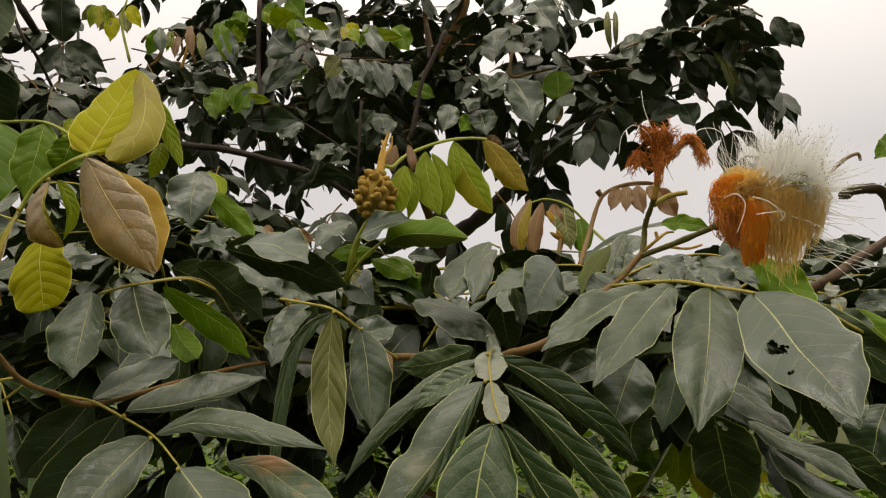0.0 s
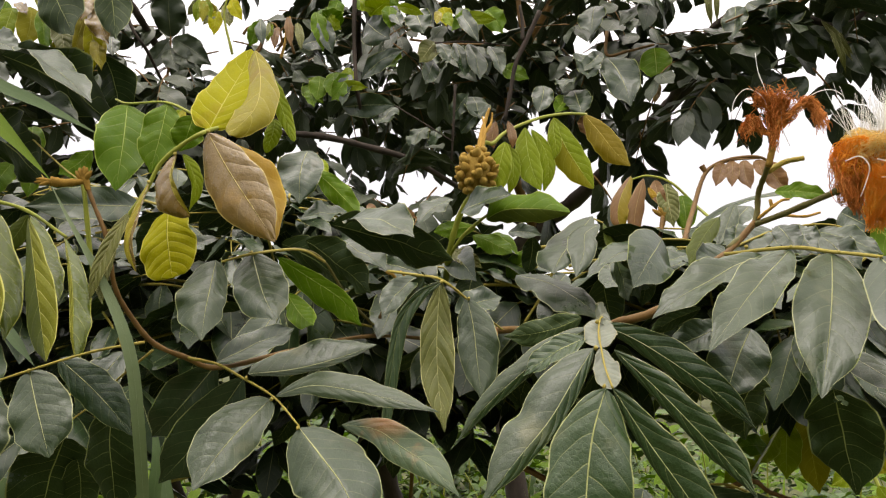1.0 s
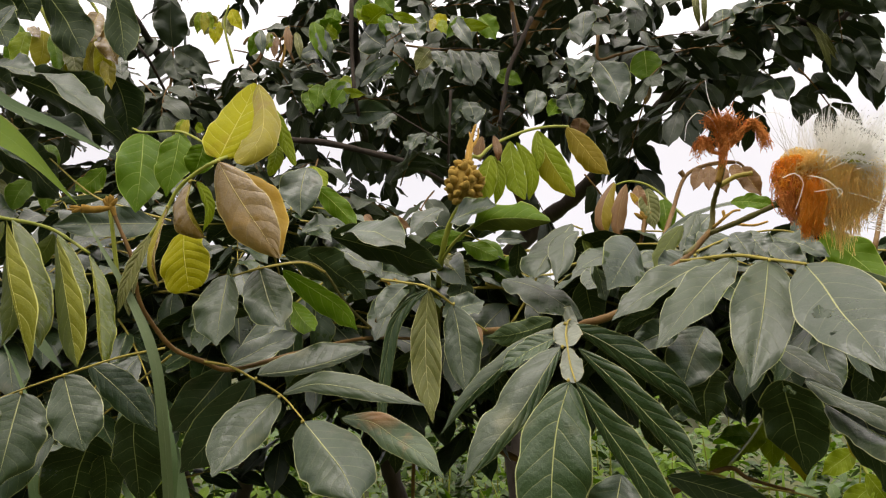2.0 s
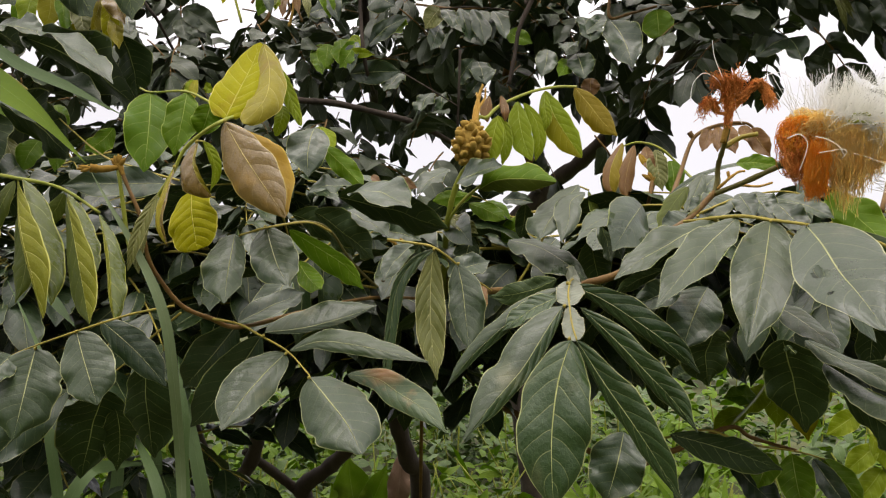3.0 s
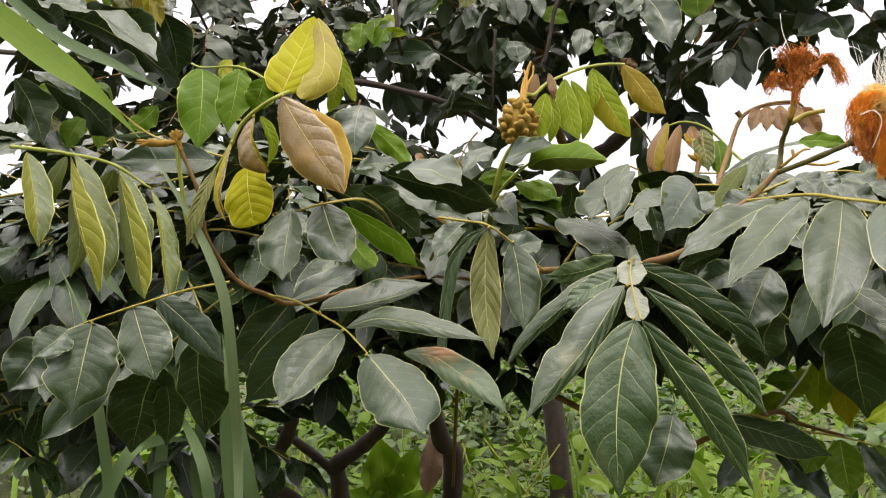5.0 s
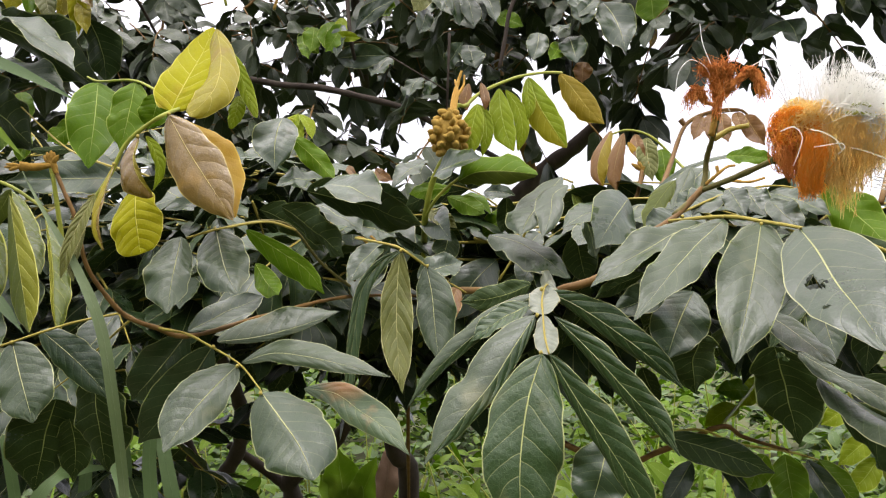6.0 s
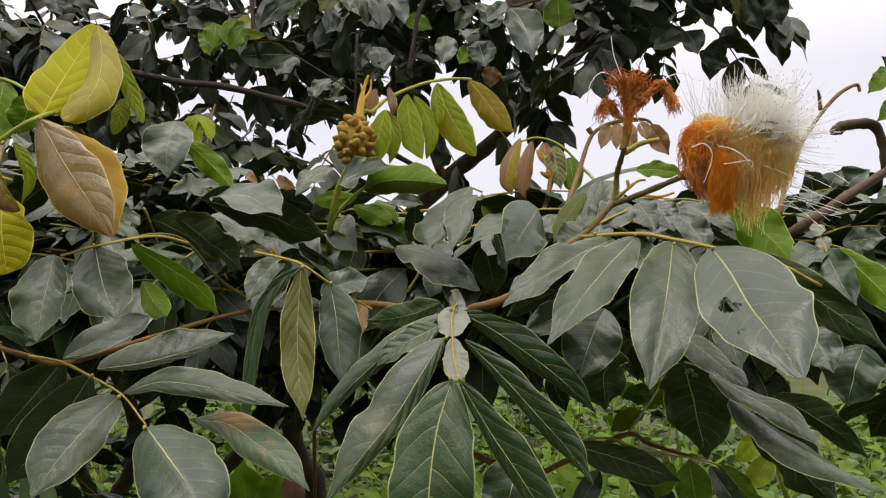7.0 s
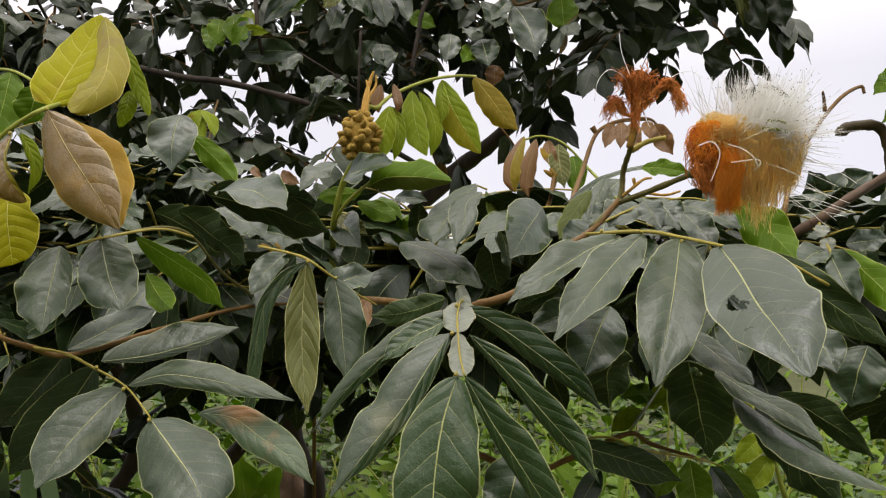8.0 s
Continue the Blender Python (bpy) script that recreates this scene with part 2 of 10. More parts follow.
TARNISHED = leaf_material("olive_bronze_leaf", (0.17, 0.135, 0.004), (0.27, 0.20, 0.008), (0.70, 0.58, 0.10), rough=0.42, glow=0.35, through_colour=(0.46, 0.34, 0.006), spec=0.18, vein_strength=1.0, quilt=0.5, pairs=7.0)
# Darker copy of the folded underside, shade of turned-away blades put into its colour.
SHADED = leaf_material("shaded_olive_leaf", (0.045, 0.066, 0.004), (0.085, 0.110, 0.008), (0.36, 0.40, 0.07), rough=0.5, glow=0.3, through_colour=(0.22, 0.28, 0.006), spec=0.25, vein_strength=0.75, quilt=0.4, pairs=7.0)
STAINED = leaf_material("stained_leaf", (0.03, 0.06, 0.02), (0.07, 0.11, 0.04), (0.34, 0.36, 0.13), glow=0.1, through_colour=(0.1, 0.16, 0.02), blotch=0.1, stain=True, spec=0.5)
FAR_LEAF = leaf_material("crown_leaf", (0.014, 0.026, 0.009), (0.040, 0.055, 0.022), (0.14, 0.15, 0.07), spec=0.38, rough=0.36, glow=0.1, through_colour=(0.10, 0.18, 0.02), vein_strength=0.35)
DRY = leaf_material("dry_leaf", (0.25, 0.15, 0.10), (0.42, 0.29, 0.21), (0.45, 0.33, 0.24), rough=0.7, glow=0.2, through_colour=(0.4, 0.25, 0.15), spec=0.2)
BUSH_LEAF = leaf_material("bush_leaf", (0.07, 0.15, 0.010), (0.17, 0.27, 0.02), (0.30, 0.38, 0.10), rough=0.5, glow=0.3, through_colour=(0.2, 0.36, 0.03), vein_strength=0.4, spec=0.2)
WEED_LEAF = leaf_material("weed_leaf", (0.09, 0.18, 0.008), (0.21, 0.31, 0.018), (0.36, 0.44, 0.10), rough=0.5, glow=0.38, through_colour=(0.32, 0.50, 0.01), vein_strength=0.4, spec=0.2)
# Darker weed leaf: the shade among the plants is put into its colour.
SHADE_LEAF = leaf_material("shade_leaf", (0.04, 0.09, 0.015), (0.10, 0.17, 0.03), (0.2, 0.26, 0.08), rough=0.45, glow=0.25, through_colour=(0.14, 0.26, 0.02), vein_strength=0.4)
GRASS = leaf_material("grass_blade", (0.07, 0.125, 0.035), (0.115, 0.18, 0.06), (0.16, 0.22, 0.08), rough=0.6, glow=0.3, through_colour=(0.16, 0.3, 0.03), vein_strength=0.25, quilt=0.05)
GRASS_PALE = leaf_material("pale_grass_blade", (0.16, 0.22, 0.10), (0.24, 0.30, 0.15), (0.32, 0.38, 0.2), rough=0.5, glow=0.3, through_colour=(0.2, 0.32, 0.06), vein_strength=0.3, quilt=0.05, spec=0.5)
GRASS_BRIGHT = leaf_material("bright_grass_blade", (0.11, 0.19, 0.008), (0.18, 0.27, 0.014), (0.26, 0.34, 0.05), rough=0.55, glow=0.38, through_colour=(0.30, 0.44, 0.01), vein_strength=0.25, quilt=0.05, spec=0.25)
WING = leaf_material("rachis_wing", (0.21, 0.235, 0.18), (0.30, 0.325, 0.26), (0.55, 0.48, 0.18), rough=0.45, glow=0.3, through_colour=(0.3, 0.34, 0.12))
BARK = plain_material("bark", (0.020, 0.015, 0.011), (0.075, 0.056, 0.042), 30, 0.75, 0.7, (1, 1, 0.4))
TWIG = plain_material("brown_twig", (0.085, 0.042, 0.010), (0.21, 0.120, 0.032), 60, 0.6, 0.4)
BRANCH = plain_material("woody_branch", (0.050, 0.030, 0.017), (0.135, 0.088, 0.052), 60, 0.7, 0.6)
RACHIS = plain_material("yellow_rachis", (0.24, 0.195, 0.03), (0.40, 0.33, 0.07), 90, 0.6, 0.3)
OLIVE_STALK = plain_material("olive_stalk", (0.075, 0.070, 0.018), (0.16, 0.14, 0.04), 90, 0.65, 0.4)
STALK = plain_material("green_stalk", (0.20, 0.24, 0.025), (0.32, 0.33, 0.05), 80, 0.5, 0.2)
BUD = plain_material("hairy_bud", (0.24, 0.150, 0.022), (0.40, 0.26, 0.052), 300, 0.8, 0.8, depth=0.0006)
OCHRE = plain_material("ochre_shoot", (0.38, 0.21, 0.035), (0.58, 0.36, 0.08), 200, 0.7, 0.4)
BUD_RUST = plain_material("rusty_bud", (0.15, 0.082, 0.010), (0.36, 0.215, 0.036), 300, 0.85, 0.8, depth=0.0006)
POD = plain_material("olive_pod", (0.026, 0.019, 0.006), (0.066, 0.047, 0.015), 70, 0.5, 0.5)
HAIR_WHITE = plain_material("white_filament", (0.93, 0.92, 0.86), (0.96, 0.96, 0.94), 60, 0.5, 0.0, glow=0.85)
HAIR_TAN = plain_material("tan_filament", (0.97, 0.76, 0.31), (0.99, 0.90, 0.56), 60, 0.6, 0.0, glow=0.85, random_mix=0.6)
HAIR_ORANGE = plain_material("orange_filament", (0.94, 0.48, 0.04), (0.98, 0.70, 0.20), 60, 0.6, 0.0, glow=0.85, random_mix=0.6)
HAIR_RUST = plain_material("rust_filament", (0.56, 0.16, 0.022), (0.80, 0.34, 0.08), 60, 0.65, 0.0, glow=0.2, random_mix=0.6)
SOIL = plain_material("soil", (0.045, 0.05, 0.02), (0.10, 0.11, 0.04), 3, 0.95, 0.6, depth=0.03)
HILL = plain_material("wooded_hill", (0.035, 0.06, 0.03), (0.07, 0.10, 0.05), 0.6, 0.95, 0.8, depth=0.4)


# ---- building helpers ----
def thing(name, x, y, z, label, category, group="", kind=""):
    ob = new(name)
    ob.location = (x, y, z)
    ob.empty_display_size = 0.02
    return tagged(ob, label, category, group, kind)


def part(name, mesh, parent, label=""):
    """Links a mesh, given in world metres, as one part of a thing or of a part."""
    ob = new(name, mesh)
    ob.parent = parent
    if parent.parent is None:
        ob.matrix_parent_inverse = Matrix.Translation(-parent.location)
    if label:
        tagged(ob, label)
    return ob


def to_mesh(name, verts, faces, mats, slots=None, uvs=None, smooth=True):
    me = bpy.data.meshes.new(name)
    me.from_pydata(verts, [], faces)
    for m in mats:
        me.materials.append(m)
    if slots is not None:
        me.polygons.foreach_set("material_index", slots)
    me.polygons.foreach_set("use_smooth", [smooth] * len(me.polygons))
    if uvs is not None:
        layer = me.uv_layers.new(name="UVMap")
        loops = np.zeros(len(me.loops), dtype=np.int32)
        me.loops.foreach_get("vertex_index", loops)
        layer.data.foreach_set("uv", np.array(uvs, dtype=np.float32)[loops].ravel())
    me.update()
    return me


def outline(u, tip=0.5, skew=0.95, full=0.68):
    """Half-width of an ovate blade with a drawn-out tip, 1 at its widest. skew over 1 moves the widest part to the tip; a lower full is rounder."""
    w = max(0.0, math.sin(math.pi * min(1.0, u ** skew))) ** full
    if u > 0.8:
        w *= 1 - tip * min(1.0, (u - 0.8) / 0.13) ** 1.5
    return w


def blade(base, tip, width, normal, bend=0.06, fold=0.15, wave=0.06, curl=0.0, twist=0.0, nu=16, nv=5, seed=0, holes=(), skin=0.0003, sharp=0.5, skew=0.95, full=0.68):
    """Vertices, faces, slots and UVs of one blade from base to tip. bend: arch; fold: the halves' rise from the midrib; curl: the margins' fall;
    twist: degrees from base to tip; holes: (u, v, size) eaten away."""
    rnd = random.Random(seed)
    base, tip = Vector(base), Vector(tip)
    axis = tip - base
    length = axis.length
    axis.normalize()
    up = Vector(normal)
    up = (up - axis * up.dot(axis)).normalized()
    side = axis.cross(up)
    ph, ph2, fr = rnd.uniform(0, 6.28), rnd.uniform(0, 6.28), rnd.uniform(1.3, 2.6)
    sway = rnd.uniform(-0.05, 0.05)
    verts, uvs, faces, slots, where = [], [], [], [], {}
    for layer in (0, 1):
        for i in range(nu + 1):
            u = i / nu
            w = outline(u, sharp, skew, full) * width / 2
            turn = radians(twist) * (u - 0.5)
            s = side * math.cos(turn) + up * math.sin(turn)
            n = up * math.cos(turn) - side * math.sin(turn)
            mid = base + axis * (length * u) + up * (bend * length * 4 * u * (1 - u)) + side * (sway * length * math.sin(math.pi * u))
            for j in range(-nv, nv + 1):
                v = j / nv
                rim = abs(j) == nv or i in (0, nu)
                ripple = wave * width * v * v * math.sin(fr * 6.28 * u + (ph if v > 0 else ph2)) * math.sin(math.pi * u)
                edge = 1 + 0.035 * math.sin(fr * 7 * u + (ph2 if v > 0 else ph)) * abs(v)
                ripple += 0.022 * width * v ** 4 * math.sin(fr * 19 * u + ph * 3 * (1 if v > 0 else 2)) * math.sin(math.pi * u)
                edge += 0.045 * abs(v) * noise.noise((u * 11, v * 2, ph2 * 9))
                p = mid + s * (v * w * edge) + n * (fold * abs(v) * w - curl * v * v * w + ripple - (skin if layer and not rim else 0))
                p = p + n * (0.09 * width * noise.noise((u * 3.5, v * 1.6, ph * 7)) * math.sin(math.pi * u))
                where[layer, i, j] = len(verts)
                verts.append(p)
                uvs.append((u, 0.5 + v / 2))
    for layer in (0, 1):
        for i in range(nu):
            for j in range(-nv, nv):
                u, v = (i + 0.5) / nu, (j + 0.5) / nv
                if any(((u - a) * length) ** 2 + ((v - c) * width / 2 * outline(u)) ** 2 < r * r for a, c, r in holes):
                    continue
                q = [where[layer, i, j], where[layer, i + 1, j], where[layer, i + 1, j + 1], where[layer, i, j + 1]]
                q = list(dict.fromkeys(q))
                if len(q) < 3:
                    continue
                faces.append(q[::-1] if layer == 0 else q)
                slots.append(layer)
    return verts, faces, slots, uvs


UNDER = {"dark_leaf": DARK_UNDER, "satin_leaf": DARK_UNDER, "veined_dark_leaf": DARK_UNDER, "stained_leaf": DARK_UNDER}


def leaflet(parent, base, tip, width, normal, mat, bend=0.06, fold=0.28, wave=0.1, curl=0.06, twist=0.0, holes=(), sharp=0.5, skew=0.95, full=0.68, label="", name="leaflet"):
    seed = int(abs(base[0] * 7919 + tip[2] * 104729 + tip[0] * 1299709))
    n = (84, 34) if holes else (34, 6)
    v, f, s, uv = blade(base, tip, width, normal, bend, fold, wave, curl, twist, n[0], n[1], seed, holes, sharp=sharp, skew=skew, full=full)
    return part(name, to_mesh(name, v, f, (mat, UNDER.get(mat.name, mat)), s, uv), parent, label)


def shaped_leaf(parent, rib, wide_a, wide_b, facing, bow_a, bow_b, mats, ripple=0.05, sharp=0.5, skew=0.95, full=0.68, holes=(), label="", name="leaflet", skin=0.0003):
    """A leaflet on a curved midrib, each half with its own width, bow (degrees out of the plane at the midrib and at the margin) and material.
    Half a lies clockwise of the way to the tip, seen from the side it faces. holes: (along, across, size) eaten away, across positive on half a."""
    line = smooth_line(rib, 12)
    nu, nv = (90, 30) if holes else (34, 8)
    rnd = random.Random(int(abs(rib[0][0] * 7919 + rib[-1][2] * 104729)))
    ph, fr = [rnd.uniform(0, 6.28) for k in range(4)], rnd.uniform(1.4, 2.4)
    face = Vector(facing)
    length = sum((b - a).length for a, b in zip(line, line[1:]))
    verts, uvs, faces, slots, where = [], [], [], [], {}
    for i in range(nu + 1):
        u = i / nu
        q = u * (len(line) - 1)
        k = min(int(q), len(line) - 2)
        mid = line[k].lerp(line[k + 1], q - k)
        d = (line[min(k + 2, len(line) - 1)] - line[max(k - 1, 0)]).normalized()
        up = (face - d * face.dot(d)).normalized()
        side = d.cross(up)
        for h, wide, bow in ((1, wide_a, bow_a), (-1, wide_b, bow_b)):
            w = outline(u, sharp, skew, full) * wide * (1 + min(0.10, 1.4 * ripple) * noise.noise((u * 8, h * 3.0, ph[0])) + 0.035 * math.sin(fr * 12 * u + ph[1 + h]))
            p = mid.copy()
            for j in range(nv + 1):
                v = j / nv
                if j:
                    a = radians(bow[0] + (bow[1] - bow[0]) * v)
                    p = p + (side * (h * math.cos(a)) + up * math.sin(a)) * (w / nv)
                lift = 1.4 * ripple * wide * v * v * math.sin(fr * 6.28 * u + ph[1 + h]) + 0.4 * ripple * wide * v ** 3 * math.sin(fr * 17 * u + ph[2 + h])
                lift = (lift + min(0.22, 4 * ripple) * wide * v * noise.noise((u * 3.2, v * 1.6, ph[3] + h * 5))) * math.sin(math.pi * u)
                for layer in (0, 1):
                    deep = skin if layer and j < nv and 0 < i < nu else 0
                    where[layer, i, h * j] = len(verts)
                    verts.append(p + up * (lift - deep))
                    uvs.append((u, 0.5 + 0.5 * h * v))
    for layer in (0, 1):
        for i in range(nu):
            for j in range(-nv, nv):
                u, v = (i + 0.5) / nu, (j + 0.5) / nv
                wide = wide_a if j >= 0 else wide_b
                if any(((u - a) * length) ** 2 + ((v - c) * wide * outline(u, sharp, skew, full)) ** 2 < r * r for a, c, r in holes):
                    continue
                f = (where[layer, i, j], where[layer, i + 1, j], where[layer, i + 1, j + 1], where[layer, i, j + 1])
                faces.append(f[::-1] if layer == 0 else f)
                slots.append((0 if j >= 0 else 1) + 2 * layer)
    both = tuple(mats) + tuple(UNDER.get(m.name, m) for m in mats)
    return part(name, to_mesh(name, verts, faces, both, slots, uvs), parent, label)


def smooth_line(points, steps=6):
    """Points along a smooth curve through those given."""
    p = [Vector(q) for q in points]
    if len(p) < 3:
        return [p[0].lerp(p[-1], k / steps) for k in range(steps + 1)]
    p = [2 * p[0] - p[1]] + p + [2 * p[-1] - p[-2]]
    out = []
    for a, b, c, d in zip(p, p[1:], p[2:], p[3:]):
        for k in range(steps):
            t = k / steps
            out.append(0.5 * (2 * b + (c - a) * t + (2 * a - 5 * b + 4 * c - d) * t * t + (3 * b - a - 3 * c + d) * t ** 3))
    return out + [p[-2]]


def tube(points, r0, r1, sides=8, steps=6, knots=0.12, seed=1, close=True):
    """Vertices and faces of a tapering, slightly knotty stem."""
    rnd = random.Random(seed)
    line = smooth_line(points, steps)
    verts, faces = [], []
    ref = Vector((0.3, 0.9, 0.31))
    for k, p in enumerate(line):
        d = (line[min(k + 1, len(line) - 1)] - line[max(k - 1, 0)]).normalized()
        a = d.cross(ref).normalized()
        b = d.cross(a)
        r = (r0 + (r1 - r0) * k / (len(line) - 1)) * (1 + rnd.uniform(-knots, knots))
        for j in range(sides):
            w = 6.2832 * j / sides
            verts.append(p + (a * math.cos(w) + b * math.sin(w)) * r)
    for k in range(len(line) - 1):
        for j in range(sides):
            faces.append((k * sides + j, k * sides + (j + 1) % sides, (k + 1) * sides + (j + 1) % sides, (k + 1) * sides + j))
    if close:
        faces.append(tuple(range(sides))[::-1])
        faces.append(tuple(len(verts) - sides + j for j in range(sides)))
    return verts, faces


def stem(name, parent, points, r0, r1, mat, label="", sides=8, steps=6, knots=0.12):
    v, f = tube(points, r0, r1, sides, steps, knots, int(abs(points[0][0] * 9973)) + 1)
    return part(name, to_mesh(name, v, f, (mat,)), parent, label)


def compound_leaf(tree, points, r0, r1, mat, label=""):
    """The rachis of a compound leaf; its leaflets hang on it as sub-parts."""
    return stem("compound_leaf", tree, points, r0, r1, mat, label, 7)


def merged(chunks):
    """Joins (verts, faces[, slots, uvs]) into one."""
    V, F, S, U = [], [], [], []
    for c in chunks:
        k = len(V)
        V += list(c[0])
        F += [tuple(i + k for i in f) for f in c[1]]
        S += list(c[2]) if len(c) > 2 else [0] * len(c[1])
        U += list(c[3]) if len(c) > 3 else [(0.5, 0.5)] * len(c[0])
    return V, F, S, U


def filaments(name, parent, roots, ways, lengths, droop, radius, mat, seed, label="", jitter=0.1, steps=6):
    """Fine hairs from roots along ways, each sagging by droop; one mesh, since nobody could count them."""
    rnd = random.Random(seed)
    chunks = []
    for root, way, length in zip(roots, ways, lengths):
        p, d = Vector(root), Vector(way).normalized()
        pts = [p.copy()]
        for k in range(steps):
            d = (d + Vector((rnd.gauss(0, jitter), rnd.gauss(0, jitter), rnd.gauss(0, jitter) - droop))).normalized()
            p = p + d * length / steps
            pts.append(p.copy())
        chunks.append(tube(pts, radius, radius * 0.6, 3, 2, 0, 1, False))
    v, f, s, u = merged(chunks)
    ob = part(name, to_mesh(name, v, f, (mat,)), parent, label)
    return tagged(ob, kind="stuff")


def bud_ball(centre, way, length, radius, rings=6, sides=8):
    """An egg-shaped bud along way."""
    c, d = Vector(centre), Vector(way).normalized()
    a = d.cross(Vector((0.31, 0.2, 0.93))).normalized()
    b = d.cross(a)
    verts, faces = [], []
    for i in range(rings + 1):
        t = i / rings
        r = radius * max(0.05, math.sin(math.pi * (0.06 + 0.9 * t))) ** 0.7
        for j in range(sides):
            w = 6.2832 * j / sides
            verts.append(c + d * (t - 0.5) * length + (a * math.cos(w) + b * math.sin(w)) * r)
    for i in range(rings):
        for j in range(sides):
            faces.append((i * sides + j, i * sides + (j + 1) % sides, (i + 1) * sides + (j + 1) % sides, (i + 1) * sides + j))
    faces += [tuple(range(sides))[::-1], tuple(rings * sides + j for j in range(sides))]
    return verts, faces


def bud_scale(parent, base, tip, radius):
    b, t = Vector(base), Vector(tip)
    v, f = bud_ball((b + t) / 2, t - b, (t - b).length * 1.1, radius)
    return part("bud_scale", to_mesh("bud_scale", v, f, (BUD_RUST,)), parent)


def node(parent, place, radius):
    v, f = bud_ball(Vector(place), (0.3, 0.3, 0.9), radius * 2.3, radius, 5, 8)
    v = [q + Vector((noise.noise(q * 900), noise.noise(q * 900 + Vector((3, 0, 0))), noise.noise(q * 900 + Vector((0, 5, 0))))) * radius * 0.35 for q in v]
    return part("node", to_mesh("node", v, f, (RACHIS,)), parent)


def bud_cluster(parent, centre, rx, rz):
    """Ochre buds packed in a spike, each one a part."""
    c = Vector(centre)
    v, f = bud_ball(c, (0, 0, 1), rz * 2.1, rx * 0.78, 8, 10)
    part("core", to_mesh("core", v, f, (BUD,)), parent)
    k = 0
    for ring, (h, r, n) in enumerate(((-0.98, 0.5, 6), (-0.66, 0.78, 9), (-0.34, 0.9, 10), (-0.02, 0.9, 10), (0.3, 0.8, 9), (0.62, 0.58, 7), (0.9, 0.25, 4))):
        for j in range(n):
            w = 6.2832 * (j + 0.5 * (ring % 2)) / n + 0.2 * math.sin(k * 2.4)
            d = Vector((math.cos(w), math.sin(w), 0.25 + 0.5 * h))
            p = c + Vector((math.cos(w) * rx * r, math.sin(w) * rx * r, h * rz))
            d = d + Vector((0.35 * math.sin(k * 5.3), 0.35 * math.sin(k * 7.7), 0.35 * math.sin(k * 3.9)))
            p = p + Vector((0.09 * math.sin(k * 4.1), 0, 0.1 * math.sin(k * 6.3))) * rx
            v, f = bud_ball(p, d, rx * (0.56 + 0.14 * math.sin(k * 1.7)), rx * (0.2 + 0.045 * math.sin(k * 3.1)))
            part("bud", to_mesh("bud", v, f, (BUD,)), parent)
            k += 1


def compound_template(seed, pairs, length, mats, nu=8, nv=3, droop=0.5):
    """A whole compound leaf along +x, 1 m scaled to length, with drooping leaflets in pairs and one at the end."""
    rnd = random.Random(seed)
    pts = [Vector((length * k / 4, 0, -0.25 * length * (k / 4) ** 2)) for k in range(5)]
    v, f = tube(pts, length * 0.012, length * 0.006, 5, 2)
    chunks = [(v, f, [2] * len(f), [(0.5, 0.5)] * len(v))]
    for k in range(pairs):
        t = (k + 0.8) / pairs
        root = Vector((length * t, 0, -0.25 * length * t * t))
        for s in (-1, 1):
            size = length * rnd.uniform(0.44, 0.62) * (0.75 + 0.35 * t)
            way = Vector((rnd.uniform(0.3, 0.9), s * rnd.uniform(0.5, 1.0), -droop * rnd.uniform(0.3, 1.6))).normalized()
            up = Vector((rnd.uniform(-0.3, 0.3), s * rnd.uniform(0.0, 0.7), 1))
            chunks.append(blade(root, root + way * size, size * rnd.uniform(0.44, 0.56), up, rnd.uniform(0, 0.12), rnd.uniform(0.05, 0.4), 0.05, 0.1, rnd.uniform(-30, 30), nu, nv, seed * 31 + k * 2 + s, skin=0.003))
    root = pts[-1]
    size = length * 0.55
    chunks.append(blade(root, root + Vector((0.8, 0.1, -0.7)).normalized() * size, size * 0.46, (0.5, 0, 1), 0.05, 0.2, 0.05, 0.1, 0, nu, nv, seed, skin=0.003))
    V, F, S, U = merged(chunks)
    return to_mesh("compound_leaf", V, F, mats, S, U)


CROWN_LEAVES = [compound_template(s, 3 + s % 2, 1.0, (FAR_LEAF, FAR_LEAF, TWIG), 9, 3, 0.75) for s in range(7)]
INNER_LEAVES = [compound_template(40 + s, 3, 1.0, (DARK, DARK_UNDER, RACHIS), 10, 3, 0.6) for s in range(6)]


def hung(meshes, tree, place, heading, pitch, size, name="compound_leaf"):
    ob = new(name, random.choice(meshes))
    ob.parent = tree
    ob.matrix_parent_inverse = Matrix.Translation(-tree.location)
    ob.matrix_basis = Matrix.LocRotScale(place, Euler((random.uniform(-0.5, 0.5), pitch, heading)), (size, size, size))
    return ob


def inner_leaf(tree, place, heading, size):
    return hung(INNER_LEAVES, tree, place, heading, random.uniform(-0.4, 0.5), size)


def crown_clump(tree, centre, rx, rz, count):
    """Compound leaves spraying from a short twig, in an uneven clump."""
    c = Vector(centre)
    for k in range(count):
        p = c + Vector((random.uniform(-rx, rx), random.uniform(-0.25, 0.35), random.uniform(-rz, rz)))
        hung(CROWN_LEAVES, tree, p, random.uniform(0, 6.28), random.uniform(-0.5, 0.9), random.uniform(0.19, 0.28))


